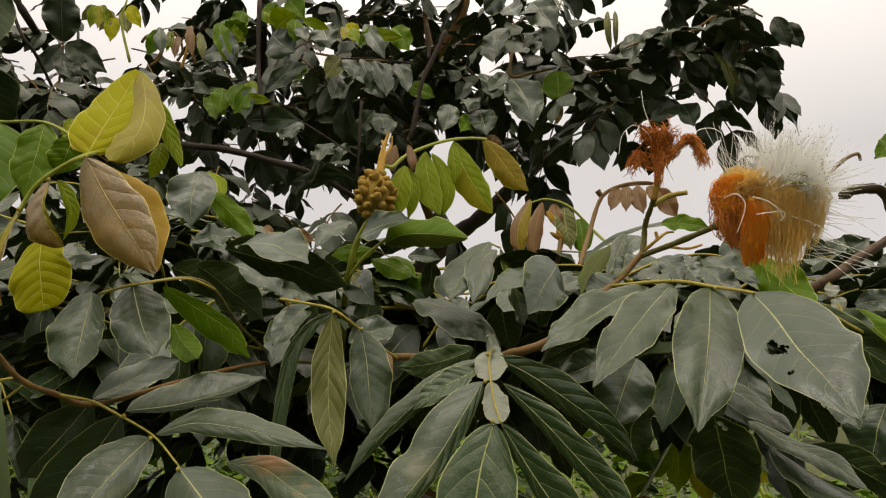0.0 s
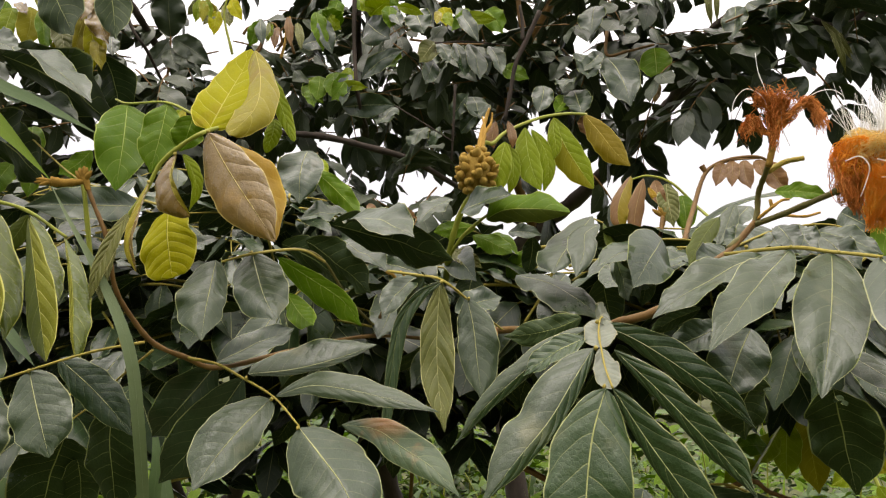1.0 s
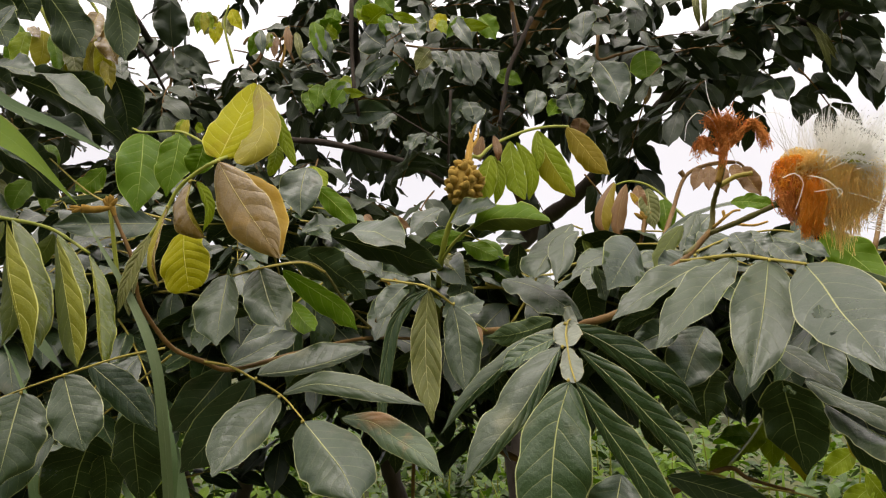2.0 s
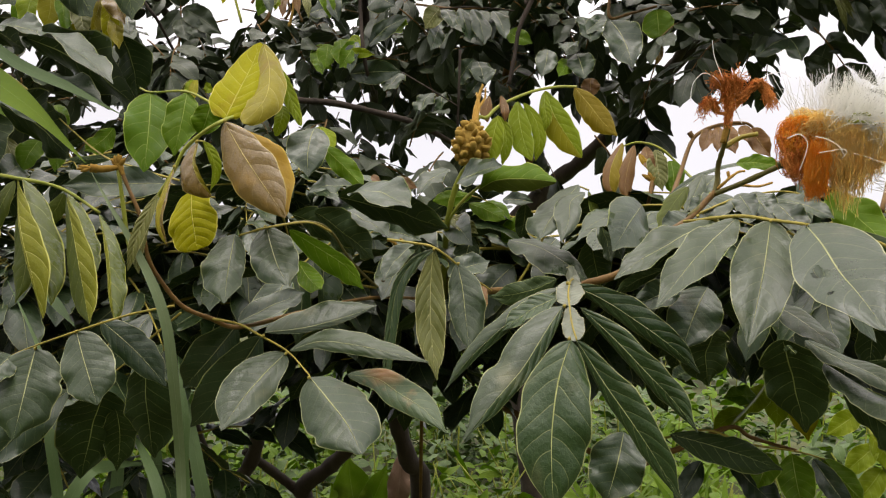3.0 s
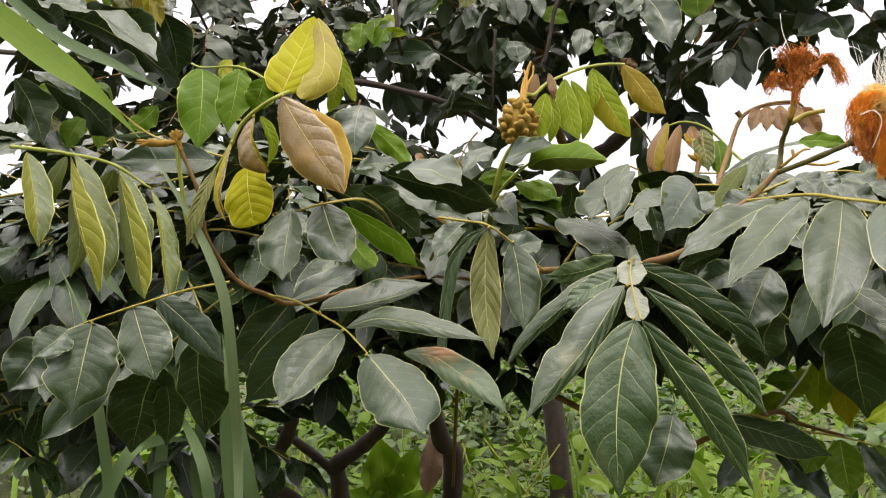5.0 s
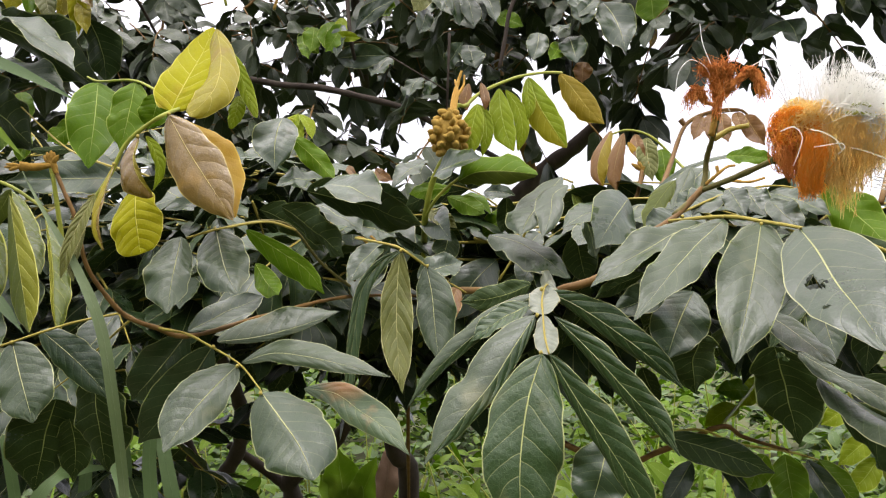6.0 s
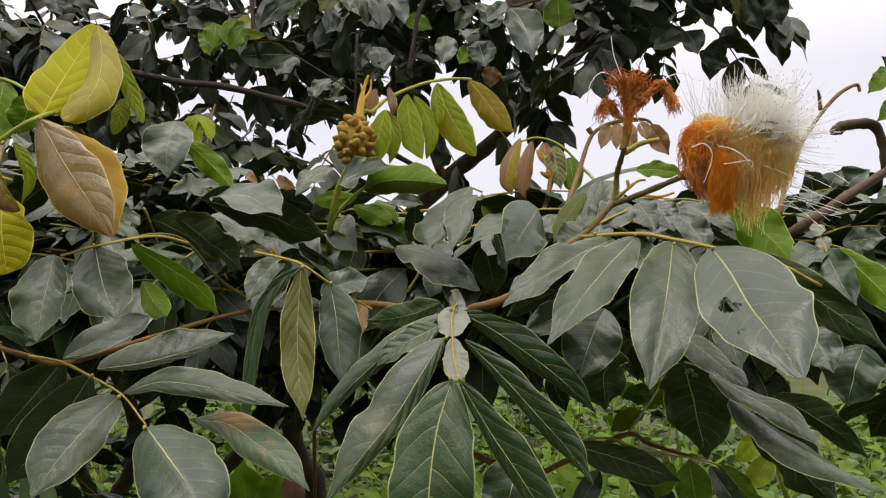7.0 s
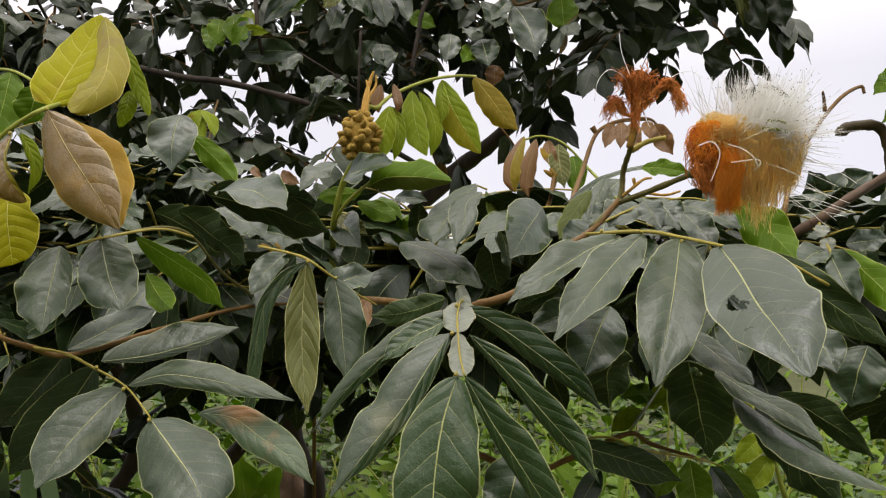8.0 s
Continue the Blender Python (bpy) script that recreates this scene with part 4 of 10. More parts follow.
shaped_leaf(leaf, [(-0.1350, 0.510, 1.3720), (-0.1110, 0.500, 1.3700), (-0.0920, 0.490, 1.3600), (-0.0730, 0.480, 1.3500), (-0.0560, 0.470, 1.3350)], 0.0105, 0.0130, (0.0, -0.74, 0.66), (5, -30), (14, -16), (STAINED, STAINED), sharp=0.55, label='dark leaflet with an orange-brown stain')
shaped_leaf(leaf, [(-0.1780, 0.505, 1.3900), (-0.1540, 0.500, 1.3970), (-0.1280, 0.495, 1.3950), (-0.1010, 0.488, 1.3900), (-0.0690, 0.480, 1.3830)], 0.0073, 0.0130, (-0.05, -0.72, 0.68), (-5, -30), (18, -22), (SATIN, SATIN), sharp=0.55, ripple=0.1)
shaped_leaf(leaf, [(-0.2050, 0.530, 1.4030), (-0.1770, 0.540, 1.4060), (-0.1470, 0.550, 1.4140), (-0.1210, 0.560, 1.4240)], 0.0040, 0.0222, (0.0, -0.78, 0.62), (-20, -40), (14, -20), (SATIN, SATIN), sharp=0.55, full=0.55)
leaflet(leaf, (-0.208, 0.530, 1.400), (-0.268, 0.540, 1.327), 0.038, (0.11, -0.97, -0.22), DARK, bend=0.03)
leaflet(leaf, (-0.231, 0.540, 1.409), (-0.279, 0.550, 1.357), 0.036, (0.09, -0.96, -0.27), DARK)
leaflet(leaf, (-0.231, 0.540, 1.410), (-0.192, 0.600, 1.436), 0.024, (0.39, -0.57, 0.73), DARK)

# short leaf above it
leaf = compound_leaf(near_tree, [(-0.183, 0.660, 1.495), (-0.184, 0.580, 1.495), (-0.196, 0.510, 1.484), (-0.216, 0.500, 1.477)], 0.0012, 0.0008, RACHIS, "short compound leaf")
shaped_leaf(leaf, [(-0.1990, 0.510, 1.4840), (-0.1910, 0.497, 1.4690), (-0.1820, 0.485, 1.4530), (-0.1710, 0.475, 1.4380)], 0.0179, 0.0179, (0.0, -0.8, 0.58), (10, -18), (6, -28), (SATIN, SATIN), sharp=0.55, full=0.46, ripple=0.09)
shaped_leaf(leaf, [(-0.2200, 0.500, 1.4780), (-0.2190, 0.490, 1.4610), (-0.2180, 0.480, 1.4440), (-0.2160, 0.470, 1.4250)], 0.0209, 0.0120, (0.15, -0.76, 0.6), (10, -22), (5, -35), (SATIN, SATIN), sharp=0.55, full=0.55, ripple=0.08)
shaped_leaf(leaf, [(-0.2010, 0.580, 1.4890), (-0.1730, 0.575, 1.4720), (-0.1480, 0.567, 1.4560), (-0.1320, 0.560, 1.4370)], 0.0153, 0.0069, (-0.05, -0.9, -0.3), (5, -12), (5, -12), (FRESH, FRESH), sharp=0.55, full=0.6)
leaflet(leaf, (-0.193, 0.580, 1.462), (-0.165, 0.550, 1.437), 0.019, (0.31, 0.77, -0.56), FRESH)
leaflet(leaf, (-0.242, 0.580, 1.467), (-0.269, 0.550, 1.441), 0.023, (0.43, -0.78, 0.46), DARK)

# young yellow and bronze leaves
leaf = compound_leaf(near_tree, [(-0.298, 0.470, 1.524), (-0.291, 0.480, 1.463), (-0.285, 0.490, 1.493), (-0.267, 0.490, 1.521), (-0.257, 0.490, 1.541), (-0.244, 0.490, 1.553), (-0.229, 0.490, 1.562), (-0.225, 0.520, 1.575)], 0.0016, 0.0014, STALK, "young compound leaf, yellow-green and bronze")
shaped_leaf(leaf, [(-0.2310, 0.505, 1.5680), (-0.2280, 0.515, 1.5850), (-0.2260, 0.530, 1.6040), (-0.2250, 0.550, 1.6260), (-0.2240, 0.565, 1.6490)], 0.0174, 0.0218, (0.05, -0.97, 0.22), (20, -30), (16, -20), (YELLOW, YELLOW), skew=0.74, full=0.5, sharp=0.1, ripple=0.03, label='yellow-green young leaflet cupped and folded, with ribbed veins')
# darker tone than the cupped half stands for shade at the fold
shaped_leaf(leaf, [(-0.2190, 0.560, 1.6460), (-0.2070, 0.538, 1.6150), (-0.2020, 0.512, 1.5850), (-0.2140, 0.497, 1.5620)], 0.0155, 0.0147, (0.12, -0.96, 0.22), (-4, -34), (4, -50), (YELLOW_BRONZE, YELLOW_BRONZE), skew=1.15, full=0.5, sharp=0.0, ripple=0.03, label='young leaflet half folded over, bronzy yellow toned darker to show the fold')
shaped_leaf(leaf, [(-0.2110, 0.570, 1.6300), (-0.2030, 0.567, 1.6130), (-0.1950, 0.565, 1.5940), (-0.1860, 0.560, 1.5740)], 0.0060, 0.0060, (0.2, -0.97, 0.1), (5, -15), (5, -15), (LIME, LIME), full=0.5, sharp=0.1)
shaped_leaf(leaf, [(-0.2060, 0.575, 1.5960), (-0.2060, 0.570, 1.5830), (-0.2110, 0.570, 1.5680)], 0.0069, 0.0069, (0.0, -1.0, 0.15), (10, -20), (10, -20), (LIME, LIME), full=0.5, sharp=0.2)
shaped_leaf(leaf, [(-0.2260, 0.490, 1.5620), (-0.2110, 0.483, 1.5390), (-0.1980, 0.478, 1.5210), (-0.1850, 0.473, 1.5040), (-0.1720, 0.470, 1.4860)], 0.0206, 0.0183, (-0.1, -0.98, 0.12), (12, -22), (8, -30), (BRONZE, BRONZE), full=0.72, skew=0.88, sharp=0.3, ripple=0.03, label='pinkish bronze young leaflet with wrinkled skin')
shaped_leaf(leaf, [(-0.2270, 0.498, 1.5630), (-0.2130, 0.493, 1.5420), (-0.2000, 0.489, 1.5250), (-0.1870, 0.483, 1.5070), (-0.1730, 0.476, 1.4880)], 0.0024, 0.0258, (0.25, -0.9, 0.3), (0, 0), (-5, -10), (AMBER, AMBER), full=0.8, skew=0.95, sharp=0.2)
shaped_leaf(leaf, [(-0.2450, 0.486, 1.5460), (-0.2450, 0.478, 1.5300), (-0.2390, 0.474, 1.5160), (-0.2290, 0.475, 1.5030)], 0.0159, 0.0048, (-0.2, -0.95, 0.1), (20, -35), (0, 50), (BRONZE, YELLOW_BRONZE), sharp=0.1, full=0.6, skew=1.05)
shaped_leaf(leaf, [(-0.2430, 0.492, 1.5480), (-0.2360, 0.490, 1.5380), (-0.2320, 0.490, 1.5250), (-0.2360, 0.490, 1.5090)], 0.0036, 0.0053, (0.0, -1.0, 0.15), (20, -20), (10, -30), (LIME, LIME), sharp=0.4)
shaped_leaf(leaf, [(-0.2630, 0.520, 1.5150), (-0.2580, 0.509, 1.4970), (-0.2530, 0.503, 1.4810), (-0.2490, 0.500, 1.4660)], 0.0226, 0.0184, (-0.15, -0.95, 0.25), (6, -18), (6, -25), (YELLOW, YELLOW), full=0.3, sharp=0.0, skew=1.1, ripple=0.04, label='blunt bright yellow-green leaflet')
shaped_leaf(leaf, [(-0.2620, 0.485, 1.5270), (-0.2620, 0.472, 1.5050), (-0.2620, 0.463, 1.4840), (-0.2550, 0.460, 1.4660)], 0.0051, 0.0055, (-0.4, -0.9, 0.1), (30, -10), (40, 0), (YELLOW_BRONZE, BRONZE), sharp=0.2)
shaped_leaf(leaf, [(-0.2710, 0.478, 1.5060), (-0.2740, 0.466, 1.4880), (-0.2780, 0.458, 1.4680), (-0.2810, 0.455, 1.4480)], 0.0046, 0.0054, (0.5, -0.85, 0.1), (30, 0), (40, 10), (OLIVE, OLIVE), sharp=0.2)
shaped_leaf(leaf, [(-0.2760, 0.475, 1.4830), (-0.2770, 0.465, 1.4650), (-0.2780, 0.462, 1.4550), (-0.2750, 0.460, 1.4460)], 0.0027, 0.0031, (0.5, -0.85, 0.1), (30, 0), (30, 10), (OLIVE, OLIVE), sharp=0.2)
leaf = compound_leaf(near_tree, [(-0.225, 0.520, 1.575), (-0.261, 0.560, 1.594), (-0.295, 0.580, 1.612), (-0.336, 0.600, 1.618), (-0.352, 0.610, 1.625)], 0.0013, 0.0009, STALK, "bright green young compound leaf")
leaflet(leaf, (-0.337, 0.600, 1.617), (-0.322, 0.560, 1.537), 0.043, (0.42, -0.78, 0.47), FRESH, bend=0.06, sharp=0.3)
leaflet(leaf, (-0.294, 0.580, 1.611), (-0.296, 0.560, 1.550), 0.030, (0.13, -0.94, 0.30), FRESH, fold=0.3)
leaflet(leaf, (-0.265, 0.560, 1.595), (-0.274, 0.560, 1.567), 0.024, (0.24, -0.97, -0.08), FRESH)
bud = stem("bud_tip", near_tree, [(-0.294, 0.470, 1.519), (-0.296, 0.470, 1.524), (-0.298, 0.470, 1.529)], 0.0016, 0.0026, BUD_RUST, "rust-brown hairy bud")
bud_scale(bud, (-0.298, 0.470, 1.525), (-0.302, 0.468, 1.531), 0.0019)
bud_scale(bud, (-0.298, 0.470, 1.525), (-0.300, 0.468, 1.533), 0.0019)
bud_scale(bud, (-0.298, 0.470, 1.525), (-0.297, 0.468, 1.534), 0.0019)
bud_scale(bud, (-0.298, 0.470, 1.525), (-0.295, 0.468, 1.533), 0.0019)
bud_scale(bud, (-0.298, 0.470, 1.525), (-0.292, 0.468, 1.531), 0.0019)
bud = stem("bud_tip", near_tree, [(-0.296, 0.470, 1.525), (-0.307, 0.465, 1.523), (-0.314, 0.460, 1.523)], 0.0016, 0.0038, BUD_RUST, "rust-brown hairy bud")
bud_scale(bud, (-0.313, 0.460, 1.523), (-0.321, 0.457, 1.524), 0.0015)
bud_scale(bud, (-0.313, 0.460, 1.523), (-0.322, 0.457, 1.522), 0.0015)
bud_scale(bud, (-0.313, 0.460, 1.523), (-0.319, 0.457, 1.520), 0.0015)

# large dim leaves behind the young ones
leaf = compound_leaf(near_tree, [(-0.374, 0.750, 1.562), (-0.451, 0.800, 1.587), (-0.583, 0.950, 1.641), (-0.751, 1.050, 1.760), (-0.863, 1.100, 1.831)], 0.0014, 0.0009, RACHIS, "compound leaf with sky-lit dark leaflets")
leaflet(leaf, (-0.364, 0.700, 1.550), (-0.431, 0.620, 1.537), 0.035, (0.70, -0.64, 0.31), DARK)
leaflet(leaf, (-0.694, 1.000, 1.828), (-0.548, 0.930, 1.726), 0.068, (0.40, -0.37, 0.83), DARK, label="leaflet shining grey with sky light")
leaflet(leaf, (-0.755, 1.050, 1.839), (-0.568, 1.050, 1.718), 0.112, (0.40, 0.67, 0.62), DARK)
leaflet(leaf, (-0.767, 1.000, 1.841), (-0.675, 0.970, 1.812), 0.056, (0.05, -0.62, 0.78), DARK)
leaflet(leaf, (-0.839, 1.050, 1.858), (-0.754, 1.050, 1.821), 0.068, (0.32, 0.59, 0.74), DARK)
leaflet(leaf, (-0.719, 1.000, 1.761), (-0.571, 0.950, 1.702), 0.061, (0.16, -0.51, 0.84), DARK)
leaflet(leaf, (-0.773, 1.020, 1.727), (-0.658, 1.020, 1.642), 0.104, (0.38, 0.77, 0.51), DARK)
leaflet(leaf, (-0.765, 0.980, 1.732), (-0.669, 0.950, 1.680), 0.048, (0.36, -0.36, 0.86), DARK)
leaflet(leaf, (-0.842, 1.050, 1.743), (-0.789, 1.050, 1.636), 0.068, (0.19, 0.98, 0.09), DARK)
leaflet(leaf, (-0.582, 1.000, 1.683), (-0.609, 0.970, 1.643), 0.032, (-0.47, 0.83, -0.31), FRESH)
leaflet(leaf, (-0.562, 0.980, 1.639), (-0.625, 0.950, 1.629), 0.013, (-0.40, 0.90, -0.16), DARK)
leaflet(leaf, (-0.820, 1.100, 1.699), (-0.774, 1.070, 1.633), 0.035, (-0.25, 0.81, -0.53), OLIVE)
leaflet(leaf, (-0.756, 1.100, 1.691), (-0.765, 1.070, 1.634), 0.038, (0.46, -0.81, 0.36), FRESH)
leaflet(leaf, (-0.735, 1.120, 1.692), (-0.724, 1.090, 1.636), 0.028, (0.28, -0.82, 0.50), FRESH)
leaflet(leaf, (-0.825, 1.120, 1.753), (-0.816, 1.090, 1.695), 0.041, (0.38, -0.80, 0.47), FRESH)
leaflet(leaf, (-0.743, 1.120, 1.752), (-0.708, 1.090, 1.699), 0.031, (0.20, -0.79, 0.57), FRESH)
leaflet(leaf, (-0.884, 1.000, 1.858), (-0.769, 0.970, 1.769), 0.077, (0.46, -0.46, 0.76), DARK)
leaf = compound_leaf(near_tree, [(-0.814, 1.150, 2.040), (-0.775, 1.150, 1.977), (-0.755, 1.150, 1.927), (-0.735, 1.150, 1.878)], 0.0039, 0.0029, STALK, "young yellow-green compound leaf")
leaflet(leaf, (-0.809, 1.150, 1.957), (-0.802, 1.120, 1.882), 0.036, (0.20, -0.90, 0.38), LIME, fold=0.4)
leaflet(leaf, (-0.781, 1.150, 1.958), (-0.768, 1.120, 1.875), 0.040, (0.54, -0.76, 0.36), OLIVE_LIGHT, fold=0.3, bend=0.1)
leaflet(leaf, (-0.765, 1.150, 1.949), (-0.735, 1.120, 1.868), 0.028, (0.64, -0.61, 0.46), FRESH, fold=0.4)
leaflet(leaf, (-0.736, 1.150, 1.936), (-0.700, 1.120, 1.859), 0.032, (0.26, -0.85, 0.46), OLIVE, fold=0.35)
leaflet(leaf, (-0.729, 1.170, 1.933), (-0.731, 1.140, 1.877), 0.025, (0.66, -0.68, 0.33), OLIVE_LIGHT)
leaflet(leaf, (-0.804, 1.150, 1.965), (-0.766, 1.120, 1.931), 0.018, (0.02, -0.74, 0.68), BRONZE)
leaflet(leaf, (-0.855, 1.200, 1.992), (-0.860, 1.170, 1.908), 0.030, (0.66, -0.72, 0.22), FRESH)
leaflet(leaf, (-0.733, 1.000, 1.933), (-0.790, 1.000, 1.852), 0.040, (-0.15, -0.98, 0.11), DARK)
leaflet(leaf, (-0.829, 1.050, 1.993), (-0.761, 1.030, 1.882), 0.070, (0.05, 0.99, -0.15), DARK)
leaflet(leaf, (-0.798, 1.080, 2.016), (-0.766, 1.100, 1.952), 0.056, (-0.24, 0.95, 0.18), DARK)
leaflet(leaf, (-0.745, 1.080, 2.004), (-0.654, 1.060, 1.871), 0.073, (0.22, 0.98, 0.00), DARK, bend=0.08)
leaf = compound_leaf(near_tree, [(-0.734, 1.170, 2.046), (-0.702, 1.170, 2.003), (-0.688, 1.170, 1.972), (-0.688, 1.170, 1.922)], 0.0029, 0.0020, STALK, "young yellow-green compound leaf")
leaflet(leaf, (-0.695, 1.170, 1.995), (-0.690, 1.140, 1.928), 0.033, (0.56, -0.74, 0.37), BRONZE, fold=0.4)
leaflet(leaf, (-0.684, 1.170, 1.974), (-0.642, 1.140, 1.889), 0.041, (-0.13, -0.95, 0.27), BRONZE, fold=0.35, label="drooping pinkish bronze young leaflet")
leaflet(leaf, (-0.704, 1.170, 1.957), (-0.701, 1.140, 1.870), 0.034, (0.85, -0.49, 0.19), YELLOW_BRONZE, fold=0.5)
leaflet(leaf, (-0.691, 1.170, 1.940), (-0.670, 1.150, 1.849), 0.029, (0.40, -0.87, 0.28), YELLOW, fold=0.45)
leaflet(leaf, (-0.674, 1.170, 1.915), (-0.651, 1.140, 1.847), 0.025, (0.34, -0.82, 0.47), YELLOW_BRONZE, fold=0.4)
leaflet(leaf, (-0.710, 1.190, 1.961), (-0.685, 1.160, 1.888), 0.039, (0.34, -0.82, 0.46), YELLOW_BRONZE, fold=0.3)
leaflet(leaf, (-0.719, 1.170, 1.943), (-0.714, 1.140, 1.884), 0.026, (0.34, -0.82, 0.45), LIME, fold=0.4)
leaflet(leaf, (-0.628, 1.080, 2.002), (-0.590, 1.060, 1.864), 0.053, (-0.01, 0.99, -0.15), DARK, bend=0.06)
leaflet(leaf, (-0.665, 1.050, 1.992), (-0.596, 1.020, 1.931), 0.046, (0.24, -0.73, 0.64), DARK)
leaflet(leaf, (-0.669, 1.200, 1.926), (-0.650, 1.170, 1.882), 0.027, (0.28, -0.73, 0.62), DARK)
leaflet(leaf, (-0.654, 1.150, 1.875), (-0.649, 1.200, 1.784), 0.070, (0.15, 0.86, 0.48), DARK)

# leaf with a yellowish hanging leaflet
leaf = compound_leaf(near_tree, [(-0.128, 0.660, 1.487), (-0.099, 0.620, 1.480), (-0.077, 0.580, 1.473), (-0.060, 0.585, 1.461), (-0.046, 0.620, 1.449), (-0.030, 0.660, 1.438)], 0.0012, 0.0008, RACHIS, "compound leaf with hanging leaflets")
shaped_leaf(leaf, [(-0.0750, 0.580, 1.4720), (-0.0920, 0.575, 1.4610), (-0.1050, 0.568, 1.4400), (-0.1100, 0.562, 1.4080), (-0.1130, 0.556, 1.3710), (-0.1130, 0.550, 1.3420)], 0.0053, 0.0069, (0.5, -0.85, 0.1), (35, 0), (30, -10), (VEINED, VEINED), sharp=0.55)
shaped_leaf(leaf, [(-0.0570, 0.585, 1.4590), (-0.0520, 0.578, 1.4370), (-0.0490, 0.570, 1.4130), (-0.0450, 0.560, 1.3850)], 0.0132, 0.0181, (0.05, -0.9, 0.35), (10, -20), (8, -25), (SATIN, SATIN), sharp=0.55, full=0.6, ripple=0.07)
leaflet(leaf, (-0.077, 0.580, 1.472), (-0.070, 0.540, 1.365), 0.025, (-0.07, 0.93, -0.35), OLIVE, bend=0.06, fold=0.1, label="yellowing leaflet with net veins")
leaflet(leaf, (-0.068, 0.620, 1.450), (-0.031, 0.640, 1.464), 0.026, (0.23, -0.81, 0.54), DARK)
leaflet(leaf, (-0.104, 0.660, 1.482), (-0.128, 0.630, 1.446), 0.024, (0.02, -0.77, 0.63), DARK)
leaflet(leaf, (-0.120, 0.680, 1.448), (-0.095, 0.650, 1.484), 0.019, (-0.46, -0.81, -0.36), DARK)
leaflet(leaf, (-0.038, 0.680, 1.443), (-0.057, 0.650, 1.401), 0.021, (0.27, -0.84, 0.47), RUST, fold=0.3)
stem("shoot_tip", near_tree, [(-0.118, 0.740, 1.462), (-0.126, 0.730, 1.479), (-0.131, 0.720, 1.489), (-0.138, 0.720, 1.492)], 0.0018, 0.0014, OCHRE, "ochre hairy shoot tip")
stem("shoot_tip", near_tree, [(-0.126, 0.730, 1.479), (-0.121, 0.720, 1.488), (-0.125, 0.720, 1.493)], 0.0017, 0.0012, OCHRE, "")
stem("shoot_tip", near_tree, [(-0.149, 0.760, 1.451), (-0.142, 0.750, 1.463), (-0.138, 0.750, 1.469)], 0.0018, 0.0018, TWIG, "brown opening bud")

# flower buds on the upright shoot, with its young leaf
buds = stem("bud_cluster", near_tree, [(-0.061, 0.850, 1.593), (-0.059, 0.850, 1.613), (-0.056, 0.850, 1.637)], 0.004, 0.003, BUD, "cluster of ochre-green flower buds")
bud_cluster(buds, (-0.058, 0.850, 1.618), 0.0213, 0.0239)
leaf = compound_leaf(near_tree, [(-0.057, 0.850, 1.603), (-0.051, 0.860, 1.649), (-0.040, 0.870, 1.654), (-0.023, 0.890, 1.674), (0.016, 0.920, 1.698), (0.050, 0.950, 1.712), (0.078, 0.980, 1.720)], 0.0027, 0.0017, STALK, "young compound leaf arching over")
shaped_leaf(leaf, [(-0.0260, 0.870, 1.6560), (-0.0310, 0.862, 1.6330), (-0.0360, 0.858, 1.6090), (-0.0410, 0.855, 1.5870)], 0.0142, 0.0136, (-0.1, -0.98, 0.15), (14, -20), (10, -25), (LIME, LIME), sharp=0.4)
shaped_leaf(leaf, [(-0.0250, 0.890, 1.6600), (-0.0180, 0.885, 1.6420), (-0.0170, 0.880, 1.6180), (-0.0220, 0.880, 1.5960)], 0.0089, 0.0082, (0.0, -1.0, 0.15), (10, -20), (10, -20), (LIME, LIME), sharp=0.3)
shaped_leaf(leaf, [(-0.0020, 0.915, 1.6850), (-0.0000, 0.902, 1.6550), (0.0060, 0.895, 1.6260), (0.0150, 0.890, 1.6030)], 0.0162, 0.0142, (0, -0.98, 0.2), (14, -20), (6, -35), (LIME, LIME), sharp=0.3, label='fresh green young leaflet')
shaped_leaf(leaf, [(0.0060, 0.930, 1.6870), (0.0210, 0.925, 1.6620), (0.0260, 0.920, 1.6340), (0.0200, 0.920, 1.6080)], 0.0099, 0.0093, (0.15, -0.98, 0.1), (10, -20), (5, -20), (LIME, LIME), sharp=0.2)
shaped_leaf(leaf, [(0.0340, 0.945, 1.7060), (0.0450, 0.935, 1.6710), (0.0620, 0.930, 1.6400), (0.0790, 0.925, 1.6120)], 0.0214, 0.0174, (-0.05, -0.98, 0.12), (10, -25), (5, -15), (OLIVE_LIGHT, LIME), sharp=0.2)
shaped_leaf(leaf, [(0.0330, 0.942, 1.7040), (0.0330, 0.930, 1.6820), (0.0350, 0.925, 1.6640), (0.0310, 0.925, 1.6460)], 0.0087, 0.0080, (-0.3, -0.9, 0.3), (10, -20), (20, -20), (LIME, LIME), sharp=0.2)
shaped_leaf(leaf, [(0.0750, 0.975, 1.7180), (0.0940, 0.968, 1.6910), (0.1100, 0.965, 1.6680), (0.1290, 0.962, 1.6480)], 0.0187, 0.0173, (0.05, -0.98, 0.1), (10, -25), (6, -25), (TARNISHED, TARNISHED), sharp=0.4)
shaped_leaf(leaf, [(-0.0370, 0.885, 1.6840), (-0.0400, 0.880, 1.6690), (-0.0410, 0.878, 1.6600), (-0.0390, 0.875, 1.6490)], 0.0082, 0.0076, (0.0, -1.0, 0.15), (20, -30), (10, -30), (RUST, RUST), sharp=0.3)
shaped_leaf(leaf, [(-0.0230, 0.890, 1.6860), (-0.0200, 0.885, 1.6740), (-0.0180, 0.880, 1.6620), (-0.0180, 0.880, 1.6500)], 0.0051, 0.0063, (0.0, -1.0, 0.15), (20, -30), (10, -30), (RUST, RUST), sharp=0.3)
